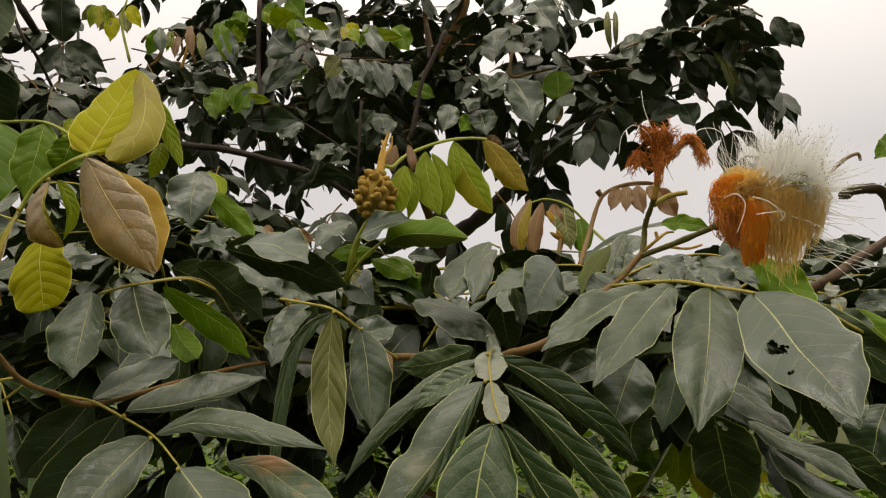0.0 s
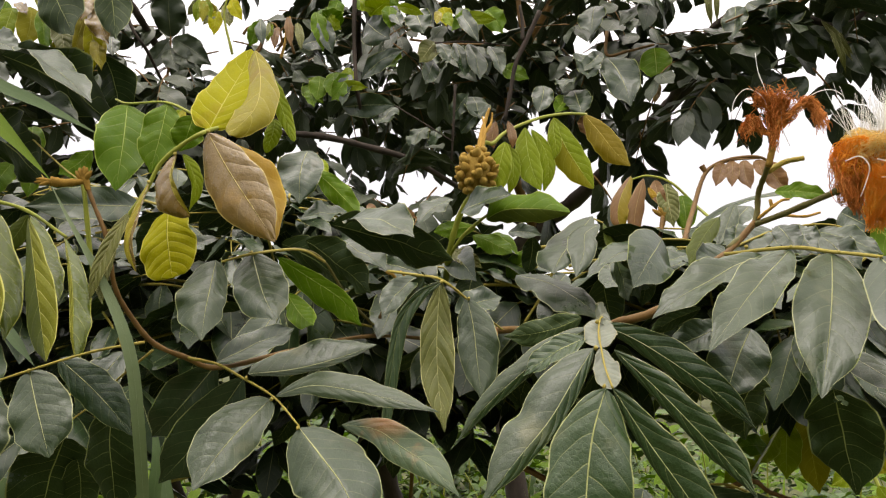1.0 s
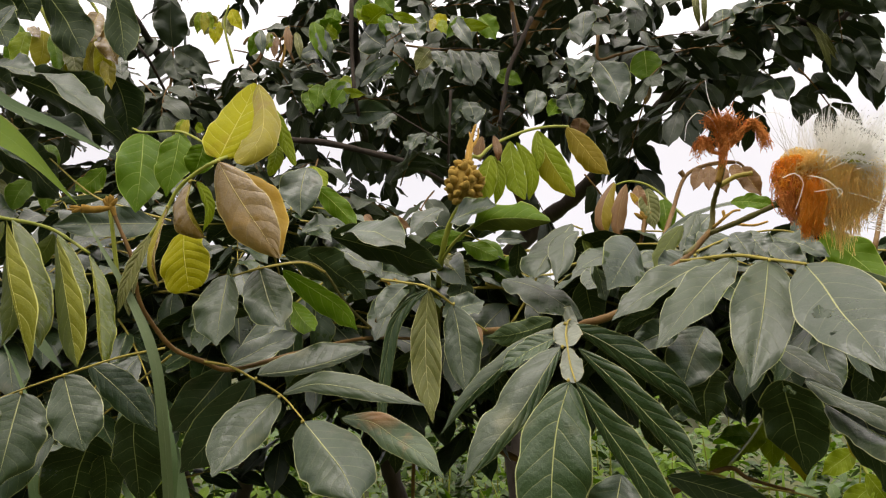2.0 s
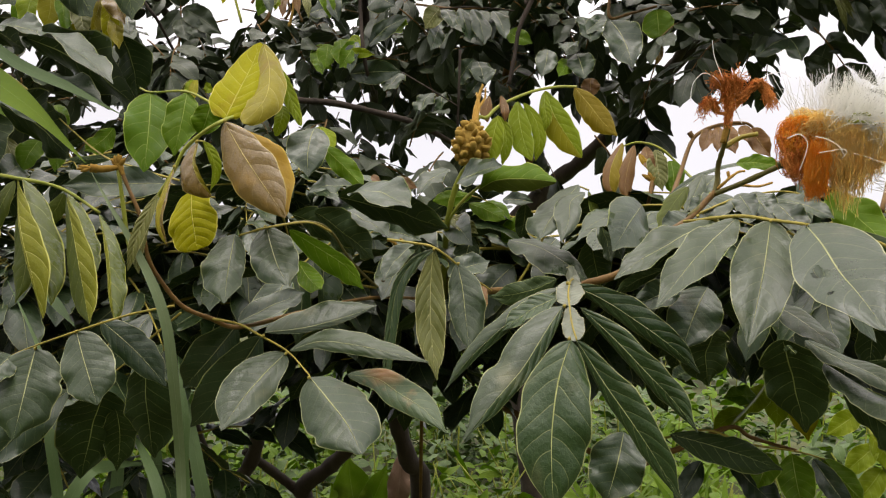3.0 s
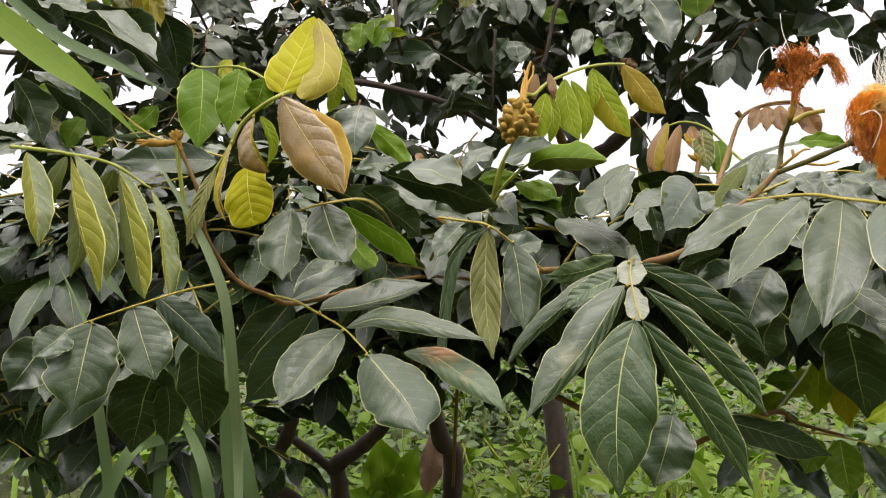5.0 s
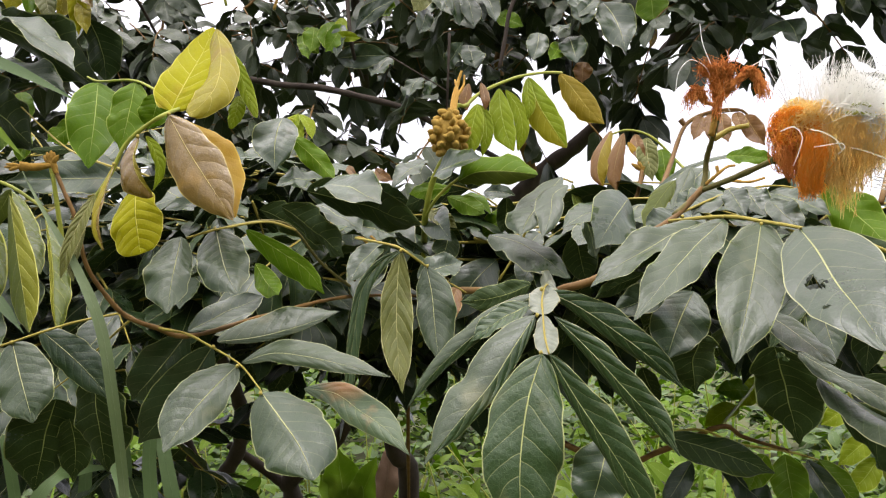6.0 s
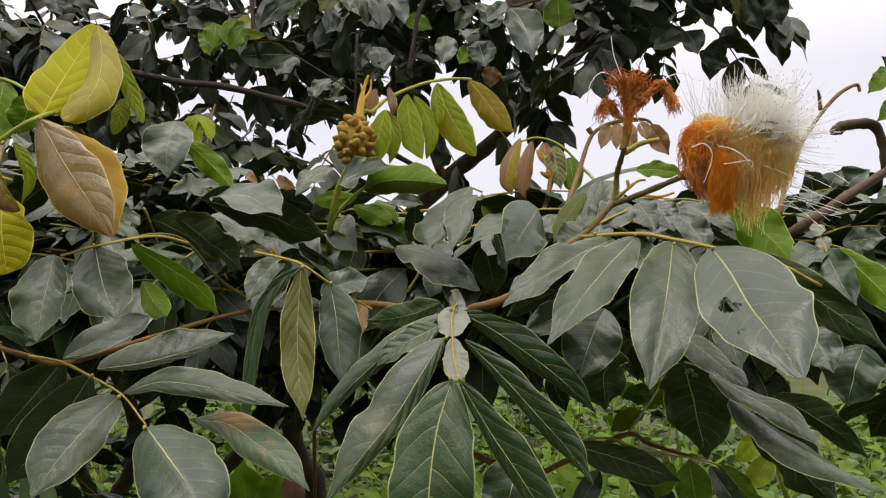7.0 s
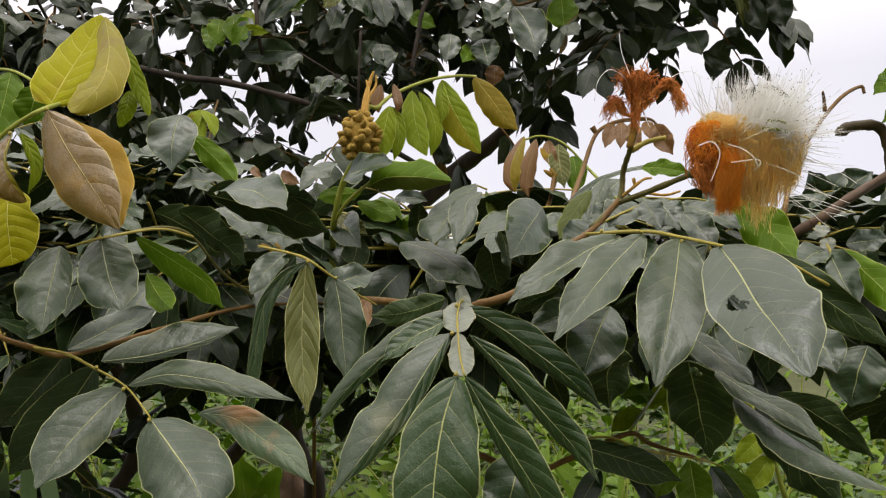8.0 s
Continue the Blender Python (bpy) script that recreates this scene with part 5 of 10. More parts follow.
stem("shoot_tip", near_tree, [(-0.055, 0.850, 1.633), (-0.053, 0.855, 1.658), (-0.048, 0.860, 1.680), (-0.044, 0.860, 1.692)], 0.0040, 0.0014, OCHRE, "ochre hairy shoot tip")
stem("shoot_tip", near_tree, [(-0.052, 0.850, 1.643), (-0.049, 0.855, 1.665), (-0.052, 0.860, 1.682)], 0.0027, 0.0010, OCHRE, "")
stem("shoot_tip", near_tree, [(-0.049, 0.855, 1.662), (-0.042, 0.860, 1.675), (-0.041, 0.860, 1.687)], 0.0020, 0.0010, OCHRE, "")
leaf = compound_leaf(near_tree, [(-0.398, 1.300, 1.659), (-0.371, 1.300, 1.724), (-0.354, 1.300, 1.750)], 0.0023, 0.0014, STALK, "small drooping young leaf")
leaflet(leaf, (-0.356, 1.300, 1.749), (-0.364, 1.270, 1.692), 0.026, (-0.09, -0.87, 0.48), LIME)
leaflet(leaf, (-0.354, 1.300, 1.749), (-0.344, 1.270, 1.683), 0.022, (0.23, -0.87, 0.43), LIME)
leaflet(leaf, (-0.351, 1.300, 1.749), (-0.322, 1.270, 1.698), 0.023, (0.39, -0.68, 0.62), LIME)
leaflet(leaf, (-0.357, 1.300, 1.743), (-0.378, 1.270, 1.709), 0.018, (0.64, -0.73, 0.24), OLIVE_LIGHT)
leaf = compound_leaf(near_tree, [(-0.091, 0.900, 1.528), (-0.072, 0.860, 1.547), (-0.043, 0.840, 1.568), (-0.031, 0.840, 1.571)], 0.0021, 0.0014, STALK, "fresh green leaf under the bud shoot")
# lower half darker in colour for the shade of its downward fold
shaped_leaf(leaf, [(-0.0470, 0.830, 1.5600), (-0.0270, 0.820, 1.5680), (0.0050, 0.800, 1.5660), (0.0390, 0.790, 1.5600)], 0.0151, 0.0256, (0.0, -0.75, 0.65), (-55, -75), (25, -5), (SHADED, FRESH), sharp=0.2, full=0.6, label='bright green leaflet with curved veins')
shaped_leaf(leaf, [(-0.0600, 0.900, 1.5370), (-0.0430, 0.890, 1.5480), (-0.0270, 0.880, 1.5440), (-0.0120, 0.870, 1.5270)], 0.0051, 0.0114, (0, -0.6, 0.8), (0, -20), (20, 0), (FRESH, FRESH), sharp=0.3)
leaflet(leaf, (-0.074, 0.840, 1.569), (-0.020, 0.800, 1.581), 0.041, (-0.56, -0.57, 0.60), DARK)
leaflet(leaf, (-0.088, 0.900, 1.596), (-0.126, 0.870, 1.560), 0.030, (-0.13, -0.69, 0.71), DARK)
leaflet(leaf, (-0.060, 0.900, 1.563), (-0.107, 0.870, 1.552), 0.022, (-0.47, 0.83, -0.29), FRESH)
leaflet(leaf, (-0.063, 0.880, 1.550), (-0.018, 0.850, 1.526), 0.024, (0.33, 0.84, -0.43), FRESH)
leaflet(leaf, (-0.088, 0.920, 1.537), (-0.052, 0.890, 1.513), 0.022, (-0.30, -0.79, 0.53), OLIVE)
leaflet(leaf, (-0.022, 0.920, 1.559), (0.016, 0.890, 1.551), 0.019, (-0.50, -0.74, 0.45), DARK)

# dark leaves left of the bud shoot
leaf = compound_leaf(near_tree, [(-0.092, 0.920, 1.523), (-0.145, 0.850, 1.522), (-0.177, 0.800, 1.542), (-0.210, 0.800, 1.561), (-0.248, 0.820, 1.571)], 0.0016, 0.0011, RACHIS, "compound leaf with dark leaflets")
leaflet(leaf, (-0.179, 0.740, 1.544), (-0.108, 0.680, 1.519), 0.053, (-0.09, -0.47, 0.88), DARK, bend=0.08, label="leaflet shining grey with sky light")
leaflet(leaf, (-0.199, 0.760, 1.543), (-0.075, 0.720, 1.503), 0.062, (0.42, 0.62, 0.67), DARK, bend=0.06)
leaflet(leaf, (-0.225, 0.760, 1.527), (-0.155, 0.740, 1.473), 0.049, (0.56, 0.69, 0.46), DARK)
leaflet(leaf, (-0.261, 0.800, 1.529), (-0.184, 0.780, 1.480), 0.047, (0.51, 0.69, 0.51), DARK)
leaflet(leaf, (-0.236, 0.800, 1.629), (-0.235, 0.770, 1.566), 0.048, (0.12, -0.89, 0.43), DARK)
leaflet(leaf, (-0.235, 0.820, 1.614), (-0.177, 0.800, 1.557), 0.025, (0.16, 0.97, -0.18), FRESH)
leaflet(leaf, (-0.190, 0.800, 1.561), (-0.234, 0.770, 1.550), 0.031, (0.20, -0.59, 0.78), DARK)
leaflet(leaf, (-0.212, 0.860, 1.540), (-0.152, 0.820, 1.503), 0.042, (0.19, -0.50, 0.85), DARK)
leaflet(leaf, (-0.151, 0.900, 1.586), (-0.125, 0.870, 1.568), 0.014, (-0.63, -0.72, 0.28), RUST)
leaflet(leaf, (-0.196, 0.950, 1.598), (-0.177, 0.920, 1.581), 0.010, (-0.58, -0.64, 0.50), RUST)
leaflet(leaf, (-0.062, 0.920, 1.514), (-0.069, 0.890, 1.477), 0.032, (-0.19, 0.78, -0.59), DARK)
leaflet(leaf, (-0.165, 0.850, 1.515), (-0.114, 0.820, 1.499), 0.030, (-0.29, -0.78, 0.55), DARK)

# centre leaf with a winged stalk
leaf = compound_leaf(near_tree, [(0.043, 0.530, 1.439), (0.034, 0.520, 1.443), (0.030, 0.505, 1.433), (0.030, 0.492, 1.422), (0.030, 0.475, 1.411), (0.032, 0.460, 1.400)], 0.0007, 0.0006, RACHIS, "compound leaf with a pale winged stalk")
shaped_leaf(leaf, [(0.0280, 0.460, 1.4000), (0.0190, 0.448, 1.3750), (0.0140, 0.438, 1.3460), (0.0130, 0.432, 1.3220), (0.0140, 0.428, 1.2920)], 0.0237, 0.0252, (-0.1, -0.93, 0.34), (10, -20), (14, -22), (VEINED, VEINED), sharp=0.55, full=0.62, ripple=0.06, label='largest dark leaflet hanging down')
# these two: paler colour on the sky-lit half, darker on the turned-away one
shaped_leaf(leaf, [(0.0250, 0.490, 1.4230), (0.0120, 0.475, 1.4050), (-0.0040, 0.462, 1.3810), (-0.0230, 0.450, 1.3600), (-0.0440, 0.440, 1.3350)], 0.0208, 0.0077, (-0.15, -0.8, 0.58), (14, -14), (-25, -55), (SATIN, VEINED), sharp=0.55, full=0.6, ripple=0.06)
shaped_leaf(leaf, [(0.0260, 0.515, 1.4360), (0.0020, 0.508, 1.4230), (-0.0230, 0.503, 1.4030), (-0.0440, 0.500, 1.3830), (-0.0610, 0.497, 1.3610)], 0.0100, 0.0054, (-0.2, -0.75, 0.62), (22, -5), (-40, -70), (SATIN, VEINED), sharp=0.55, skew=0.8)
shaped_leaf(leaf, [(0.0320, 0.460, 1.4000), (0.0480, 0.447, 1.3730), (0.0640, 0.436, 1.3490), (0.0770, 0.428, 1.3280), (0.0920, 0.420, 1.3000)], 0.0088, 0.0155, (-0.62, -0.68, -0.4), (25, -10), (-5, -30), (VEINED, VEINED), sharp=0.55, ripple=0.05)
shaped_leaf(leaf, [(0.0370, 0.490, 1.4220), (0.0590, 0.474, 1.4000), (0.0800, 0.460, 1.3760), (0.0940, 0.450, 1.3600), (0.1060, 0.440, 1.3420)], 0.0077, 0.0120, (-0.62, -0.68, -0.4), (25, -10), (-10, -40), (VEINED, VEINED), sharp=0.55, ripple=0.06)
shaped_leaf(leaf, [(0.0350, 0.518, 1.4380), (0.0560, 0.505, 1.4270), (0.0810, 0.490, 1.4090), (0.0990, 0.478, 1.3940), (0.1150, 0.470, 1.3770)], 0.0089, 0.0126, (-0.62, -0.66, -0.42), (22, -10), (-15, -45), (VEINED, VEINED), sharp=0.55, ripple=0.06)
leaflet(leaf, (0.024, 0.550, 1.444), (-0.030, 0.580, 1.431), 0.022, (0.50, 0.86, -0.11), VEINED)
leaflet(leaf, (0.024, 0.510, 1.430), (-0.018, 0.500, 1.405), 0.021, (-0.25, -0.68, 0.69), VEINED)
leaflet(leaf, (0.030, 0.497, 1.423), (0.032, 0.523, 1.442), 0.021, (-0.05, -0.58, 0.81), WING, bend=0.0, fold=0.15, sharp=0, full=0.45, label="pale leafy wing of the stalk", name="wing")
leaflet(leaf, (0.030, 0.497, 1.423), (0.032, 0.466, 1.399), 0.016, (-0.19, -0.62, 0.76), WING, skew=1.5, bend=0.0, fold=0.15, sharp=0, full=0.45, name="wing")
leaflet(leaf, (0.030, 0.515, 1.442), (0.039, 0.530, 1.447), 0.017, (0.77, -0.54, 0.35), WING, bend=0.0, sharp=0, full=0.45, name="wing")

# right leaf, broad and grey with sky light
leaf = compound_leaf(near_tree, [(0.126, 0.560, 1.490), (0.152, 0.508, 1.488), (0.170, 0.489, 1.483), (0.182, 0.450, 1.475), (0.212, 0.440, 1.466), (0.239, 0.440, 1.452)], 0.0013, 0.0010, RACHIS, "compound leaf with wide sky-lit leaflets")
shaped_leaf(leaf, [(0.1790, 0.448, 1.4750), (0.1810, 0.428, 1.4610), (0.1810, 0.402, 1.4420), (0.1830, 0.383, 1.4290), (0.1870, 0.360, 1.4090)], 0.0239, 0.0303, (-0.28, -0.62, 0.72), (10, -14), (14, -10), (DARK, DARK), sharp=0.25, full=0.62, ripple=0.03, holes=((0.445, 0.42, 0.0026), (0.475, 0.46, 0.0034), (0.49, 0.36, 0.003), (0.47, 0.24, 0.0015), (0.475, 0.17, 0.0012), (0.425, 0.38, 0.0013), (0.505, 0.28, 0.0013), (0.685, 0.6, 0.0016), (0.68, 0.52, 0.001)), label='broad dark leaflet with insect holes')
shaped_leaf(leaf, [(0.1690, 0.500, 1.4260), (0.1790, 0.480, 1.4170), (0.1860, 0.455, 1.4060), (0.1940, 0.440, 1.3960)], 0.0101, 0.0108, (-0.08, -0.62, 0.78), (10, -20), (12, -25), (SATIN, SATIN), sharp=0.1, full=0.5, ripple=0.14)
shaped_leaf(leaf, [(0.1910, 0.490, 1.3990), (0.2050, 0.465, 1.3870), (0.2150, 0.440, 1.3790), (0.2230, 0.420, 1.3680)], 0.0092, 0.0092, (-0.08, -0.62, 0.78), (10, -20), (12, -25), (SATIN, SATIN), sharp=0.2, full=0.5, ripple=0.14)
# lit half in the paler colour, half that bends away in the darker
shaped_leaf(leaf, [(0.1990, 0.480, 1.3840), (0.2150, 0.450, 1.3680), (0.2220, 0.415, 1.3600), (0.2350, 0.380, 1.3520)], 0.0168, 0.0187, (-0.05, -0.6, 0.8), (8, -15), (-30, -50), (SATIN, DARK), sharp=0.2, full=0.55, ripple=0.08)
leaflet(leaf, (0.152, 0.508, 1.486), (0.079, 0.430, 1.421), 0.030, (0.00, -0.64, 0.77), SATIN, bend=0.06, fold=0.2)
leaflet(leaf, (0.170, 0.489, 1.482), (0.131, 0.415, 1.398), 0.039, (-0.08, -0.73, 0.68), SATIN, bend=0.05, fold=0.2, wave=0.07, full=0.6)
leaflet(leaf, (0.143, 0.530, 1.486), (0.061, 0.490, 1.441), 0.031, (-0.14, -0.59, 0.79), SATIN, bend=0.06)
leaflet(leaf, (0.106, 0.550, 1.451), (0.070, 0.550, 1.433), 0.014, (-0.21, 0.88, 0.42), DARK)
leaflet(leaf, (0.131, 0.570, 1.490), (0.086, 0.570, 1.458), 0.010, (-0.27, 0.89, 0.38), DARK)
leaflet(leaf, (0.197, 0.460, 1.475), (0.264, 0.420, 1.416), 0.024, (0.57, 0.81, 0.09), DARK, fold=0.2)
leaflet(leaf, (0.235, 0.500, 1.383), (0.268, 0.450, 1.352), 0.023, (0.87, 0.41, 0.28), DARK)
leaflet(leaf, (0.226, 0.520, 1.361), (0.260, 0.470, 1.320), 0.039, (0.88, 0.44, 0.18), DARK)
leaflet(leaf, (0.212, 0.600, 1.395), (0.242, 0.640, 1.313), 0.056, (0.49, 0.70, 0.52), DARK, holes=((0.1, 0.2, 0.003), (0.16, 0.3, 0.0025), (0.12, 0.0, 0.002)))
leaflet(leaf, (0.162, 0.620, 1.402), (0.165, 0.660, 1.351), 0.047, (-0.23, 0.77, 0.60), DARK, holes=((0.4, 0.8, 0.003), (0.3, 0.85, 0.003)))
leaflet(leaf, (0.145, 0.570, 1.438), (0.120, 0.550, 1.388), 0.041, (-0.05, -0.92, 0.40), DARK, bend=0.04)
leaflet(leaf, (0.125, 0.560, 1.441), (0.083, 0.560, 1.423), 0.024, (-0.16, -0.92, 0.36), DARK)
leaflet(leaf, (0.232, 0.660, 1.391), (0.267, 0.630, 1.347), 0.020, (0.18, 0.87, -0.46), DARK)

# behind the right leaf
leaf = compound_leaf(near_tree, [(0.148, 0.620, 1.502), (0.197, 0.660, 1.522), (0.248, 0.680, 1.530), (0.288, 0.680, 1.515), (0.318, 0.680, 1.499)], 0.0011, 0.0007, RACHIS, "leaf partly hidden behind the broad one")
shaped_leaf(leaf, [(0.1560, 0.680, 1.5370), (0.1440, 0.670, 1.5240), (0.1320, 0.660, 1.5080), (0.1220, 0.650, 1.4910)], 0.0096, 0.0086, (-0.3, -0.9, 0.25), (14, -25), (10, -25), (SHADED, SHADED), sharp=0.5)
shaped_leaf(leaf, [(0.1730, 0.690, 1.5500), (0.1650, 0.680, 1.5360), (0.1570, 0.670, 1.5220), (0.1480, 0.660, 1.5080)], 0.0092, 0.0092, (-0.1, -0.85, 0.5), (14, -25), (10, -25), (SATIN, SATIN), sharp=0.5)
leaflet(leaf, (0.150, 0.630, 1.500), (0.115, 0.600, 1.485), 0.028, (0.30, -0.69, 0.66), DARK)
leaflet(leaf, (0.194, 0.660, 1.522), (0.159, 0.630, 1.500), 0.033, (0.01, -0.60, 0.80), DARK)
leaflet(leaf, (0.210, 0.670, 1.528), (0.221, 0.640, 1.499), 0.027, (-0.18, -0.71, 0.68), DARK)
leaflet(leaf, (0.200, 0.670, 1.524), (0.202, 0.640, 1.498), 0.026, (0.24, -0.62, 0.75), DARK)
leaflet(leaf, (0.236, 0.680, 1.524), (0.277, 0.650, 1.501), 0.026, (-0.14, -0.72, 0.68), DARK)
leaflet(leaf, (0.188, 0.700, 1.550), (0.154, 0.670, 1.513), 0.026, (-0.23, -0.64, 0.73), DARK)
leaflet(leaf, (0.245, 0.700, 1.562), (0.140, 0.740, 1.528), 0.010, (-0.43, -0.53, 0.73), DARK, bend=0.1)
leaflet(leaf, (0.266, 0.700, 1.544), (0.280, 0.670, 1.524), 0.032, (-0.79, -0.55, 0.28), DARK)
leaflet(leaf, (0.279, 0.670, 1.528), (0.313, 0.630, 1.473), 0.040, (0.33, 0.85, -0.42), FRESH, fold=0.2)
leaflet(leaf, (0.190, 0.640, 1.551), (0.220, 0.610, 1.542), 0.016, (-0.56, -0.70, 0.45), FRESH)
leaflet(leaf, (0.191, 0.640, 1.523), (0.196, 0.610, 1.497), 0.022, (-0.31, -0.64, 0.70), DARK)
leaflet(leaf, (0.217, 0.620, 1.511), (0.233, 0.590, 1.482), 0.024, (-0.29, -0.74, 0.61), DARK)
leaflet(leaf, (0.173, 0.660, 1.520), (0.147, 0.630, 1.504), 0.021, (0.24, -0.62, 0.74), DARK)

# leaves in the middle, further back
leaf = compound_leaf(near_tree, [(-0.004, 0.900, 1.452), (0.017, 0.900, 1.486), (0.043, 0.880, 1.540), (0.064, 0.860, 1.564), (0.081, 0.860, 1.561)], 0.0016, 0.0010, RACHIS, "compound leaf with sky-lit leaflets")
shaped_leaf(leaf, [(0.0670, 0.840, 1.5650), (0.0400, 0.800, 1.5300), (0.0280, 0.785, 1.5130), (0.0200, 0.770, 1.4960)], 0.0290, 0.0152, (-0.15, -0.6, 0.78), (12, -20), (8, -25), (SATIN, SATIN), sharp=0.5, full=0.55, ripple=0.07)
shaped_leaf(leaf, [(0.0720, 0.820, 1.5530), (0.0550, 0.800, 1.5400), (0.0510, 0.780, 1.5180), (0.0410, 0.760, 1.4910)], 0.0175, 0.0125, (-0.1, -0.72, 0.68), (10, -15), (12, -25), (SATIN, SATIN), sharp=0.5, ripple=0.08)
shaped_leaf(leaf, [(0.0770, 0.830, 1.5560), (0.0800, 0.815, 1.5340), (0.0880, 0.800, 1.5140), (0.1000, 0.790, 1.5000)], 0.0051, 0.0192, (0.5, -0.75, 0.4), (30, -20), (30, -60), (SHADED, SHADED), sharp=0.4, ripple=0.08)
shaped_leaf(leaf, [(-0.0140, 0.860, 1.5030), (0.0190, 0.830, 1.4920), (0.0460, 0.800, 1.4730), (0.0700, 0.780, 1.4520)], 0.0271, 0.0168, (-0.15, -0.5, 0.85), (8, -18), (10, -20), (SATIN, SATIN), sharp=0.4, full=0.55, ripple=0.08)
leaflet(leaf, (0.094, 0.860, 1.524), (0.102, 0.830, 1.473), 0.025, (0.80, 0.57, -0.21), DARK)
leaflet(leaf, (0.006, 0.900, 1.551), (-0.001, 0.920, 1.508), 0.024, (0.07, 0.91, 0.41), DARK)
leaflet(leaf, (0.090, 0.940, 1.508), (0.104, 0.960, 1.448), 0.043, (0.05, 0.94, 0.33), DARK)
leaflet(leaf, (0.181, 0.980, 1.551), (0.131, 0.950, 1.521), 0.046, (-0.11, -0.60, 0.79), DARK)
leaflet(leaf, (0.193, 0.950, 1.536), (0.149, 0.920, 1.521), 0.032, (0.14, -0.60, 0.79), DARK)
leaflet(leaf, (-0.024, 0.950, 1.510), (0.016, 0.920, 1.536), 0.030, (-0.64, -0.77, 0.08), FRESH)
leaflet(leaf, (0.045, 0.920, 1.509), (0.016, 0.890, 1.479), 0.030, (0.15, -0.77, 0.62), DARK)
leaflet(leaf, (0.099, 0.900, 1.529), (0.121, 0.870, 1.478), 0.031, (-0.36, -0.86, 0.36), DARK)
leaflet(leaf, (0.142, 0.920, 1.496), (0.118, 0.890, 1.521), 0.029, (0.54, -0.75, -0.37), DARK)
leaflet(leaf, (-0.042, 1.000, 1.570), (-0.026, 0.970, 1.514), 0.032, (0.20, -0.84, 0.50), DARK)

# rusty young leaves and small bud right of the middle
stem("limb", near_tree, [(0.122, 0.850, 1.503), (0.170, 1.050, 1.546), (0.194, 1.120, 1.579), (0.206, 1.150, 1.618)], 0.0033, 0.0035, TWIG, "brown flower-bud stalk")
bud = stem("bud_tip", near_tree, [(0.204, 1.150, 1.602), (0.207, 1.150, 1.614), (0.209, 1.150, 1.622)], 0.003, 0.006, BUD_RUST, "brown opening bud")
bud_scale(bud, (0.208, 1.150, 1.616), (0.191, 1.150, 1.627), 0.004)
bud_scale(bud, (0.208, 1.150, 1.616), (0.200, 1.150, 1.630), 0.004)
bud_scale(bud, (0.208, 1.150, 1.616), (0.209, 1.150, 1.632), 0.004)
bud_scale(bud, (0.208, 1.150, 1.616), (0.218, 1.150, 1.630), 0.004)
bud_scale(bud, (0.208, 1.150, 1.616), (0.226, 1.150, 1.625), 0.004)
leaf = compound_leaf(near_tree, [(0.265, 1.000, 1.563), (0.259, 1.150, 1.627), (0.225, 1.170, 1.670), (0.192, 1.180, 1.684), (0.162, 1.180, 1.677)], 0.0023, 0.0015, STALK, "young compound leaf with rusty hanging leaflets")
shaped_leaf(leaf, [(0.1650, 1.175, 1.6830), (0.1460, 1.155, 1.6460), (0.1400, 1.145, 1.6150), (0.1470, 1.140, 1.5920)], 0.0132, 0.0165, (-0.3, -0.9, 0.2), (20, -40), (15, -30), (RUST, TARNISHED), sharp=0.3, label='hanging rust-coloured young leaflet')
shaped_leaf(leaf, [(0.1830, 1.170, 1.6780), (0.1700, 1.150, 1.6410), (0.1630, 1.140, 1.6100), (0.1660, 1.135, 1.5850)], 0.0124, 0.0140, (0.1, -0.95, 0.2), (20, -40), (15, -40), (RUST, RUST), sharp=0.3)
shaped_leaf(leaf, [(0.1880, 1.165, 1.6630), (0.1950, 1.160, 1.6500), (0.2000, 1.160, 1.6390)], 0.0050, 0.0058, (0.0, -1.0, 0.15), (10, -20), (10, -20), (AMBER, AMBER), sharp=0.3)
leaflet(leaf, (0.201, 1.180, 1.677), (0.208, 1.150, 1.627), 0.021, (-0.32, -0.83, 0.45), RUST)
leaflet(leaf, (0.216, 1.170, 1.670), (0.219, 1.140, 1.599), 0.031, (-0.24, -0.90, 0.37), OLIVE)
leaflet(leaf, (0.238, 1.170, 1.652), (0.236, 1.140, 1.591), 0.035, (-0.22, -0.87, 0.43), FRESH)
stem("limb", near_tree, [(0.199, 1.000, 1.555), (0.237, 1.100, 1.618), (0.270, 1.150, 1.683), (0.307, 1.150, 1.702), (0.350, 1.160, 1.707), (0.367, 1.160, 1.694)], 0.0038, 0.0017, TWIG, "")
stem("limb", near_tree, [(0.270, 1.150, 1.681), (0.263, 1.150, 1.692)], 0.0034, 0.0043, TWIG, "")
leaf = compound_leaf(near_tree, [(0.289, 1.150, 1.695), (0.314, 1.150, 1.701), (0.350, 1.160, 1.705)], 0.0017, 0.0013, TWIG, "small twig with rusty young leaflets")
leaflet(leaf, (0.307, 1.150, 1.700), (0.297, 1.120, 1.654), 0.020, (-0.18, -0.81, 0.56), RUST)
leaflet(leaf, (0.295, 1.150, 1.696), (0.274, 1.120, 1.655), 0.022, (0.09, -0.82, 0.56), RUST)
leaflet(leaf, (0.324, 1.150, 1.700), (0.323, 1.120, 1.651), 0.025, (-0.34, -0.80, 0.49), RUST)
leaflet(leaf, (0.358, 1.160, 1.698), (0.377, 1.130, 1.647), 0.031, (-0.53, -0.80, 0.27), RUST)
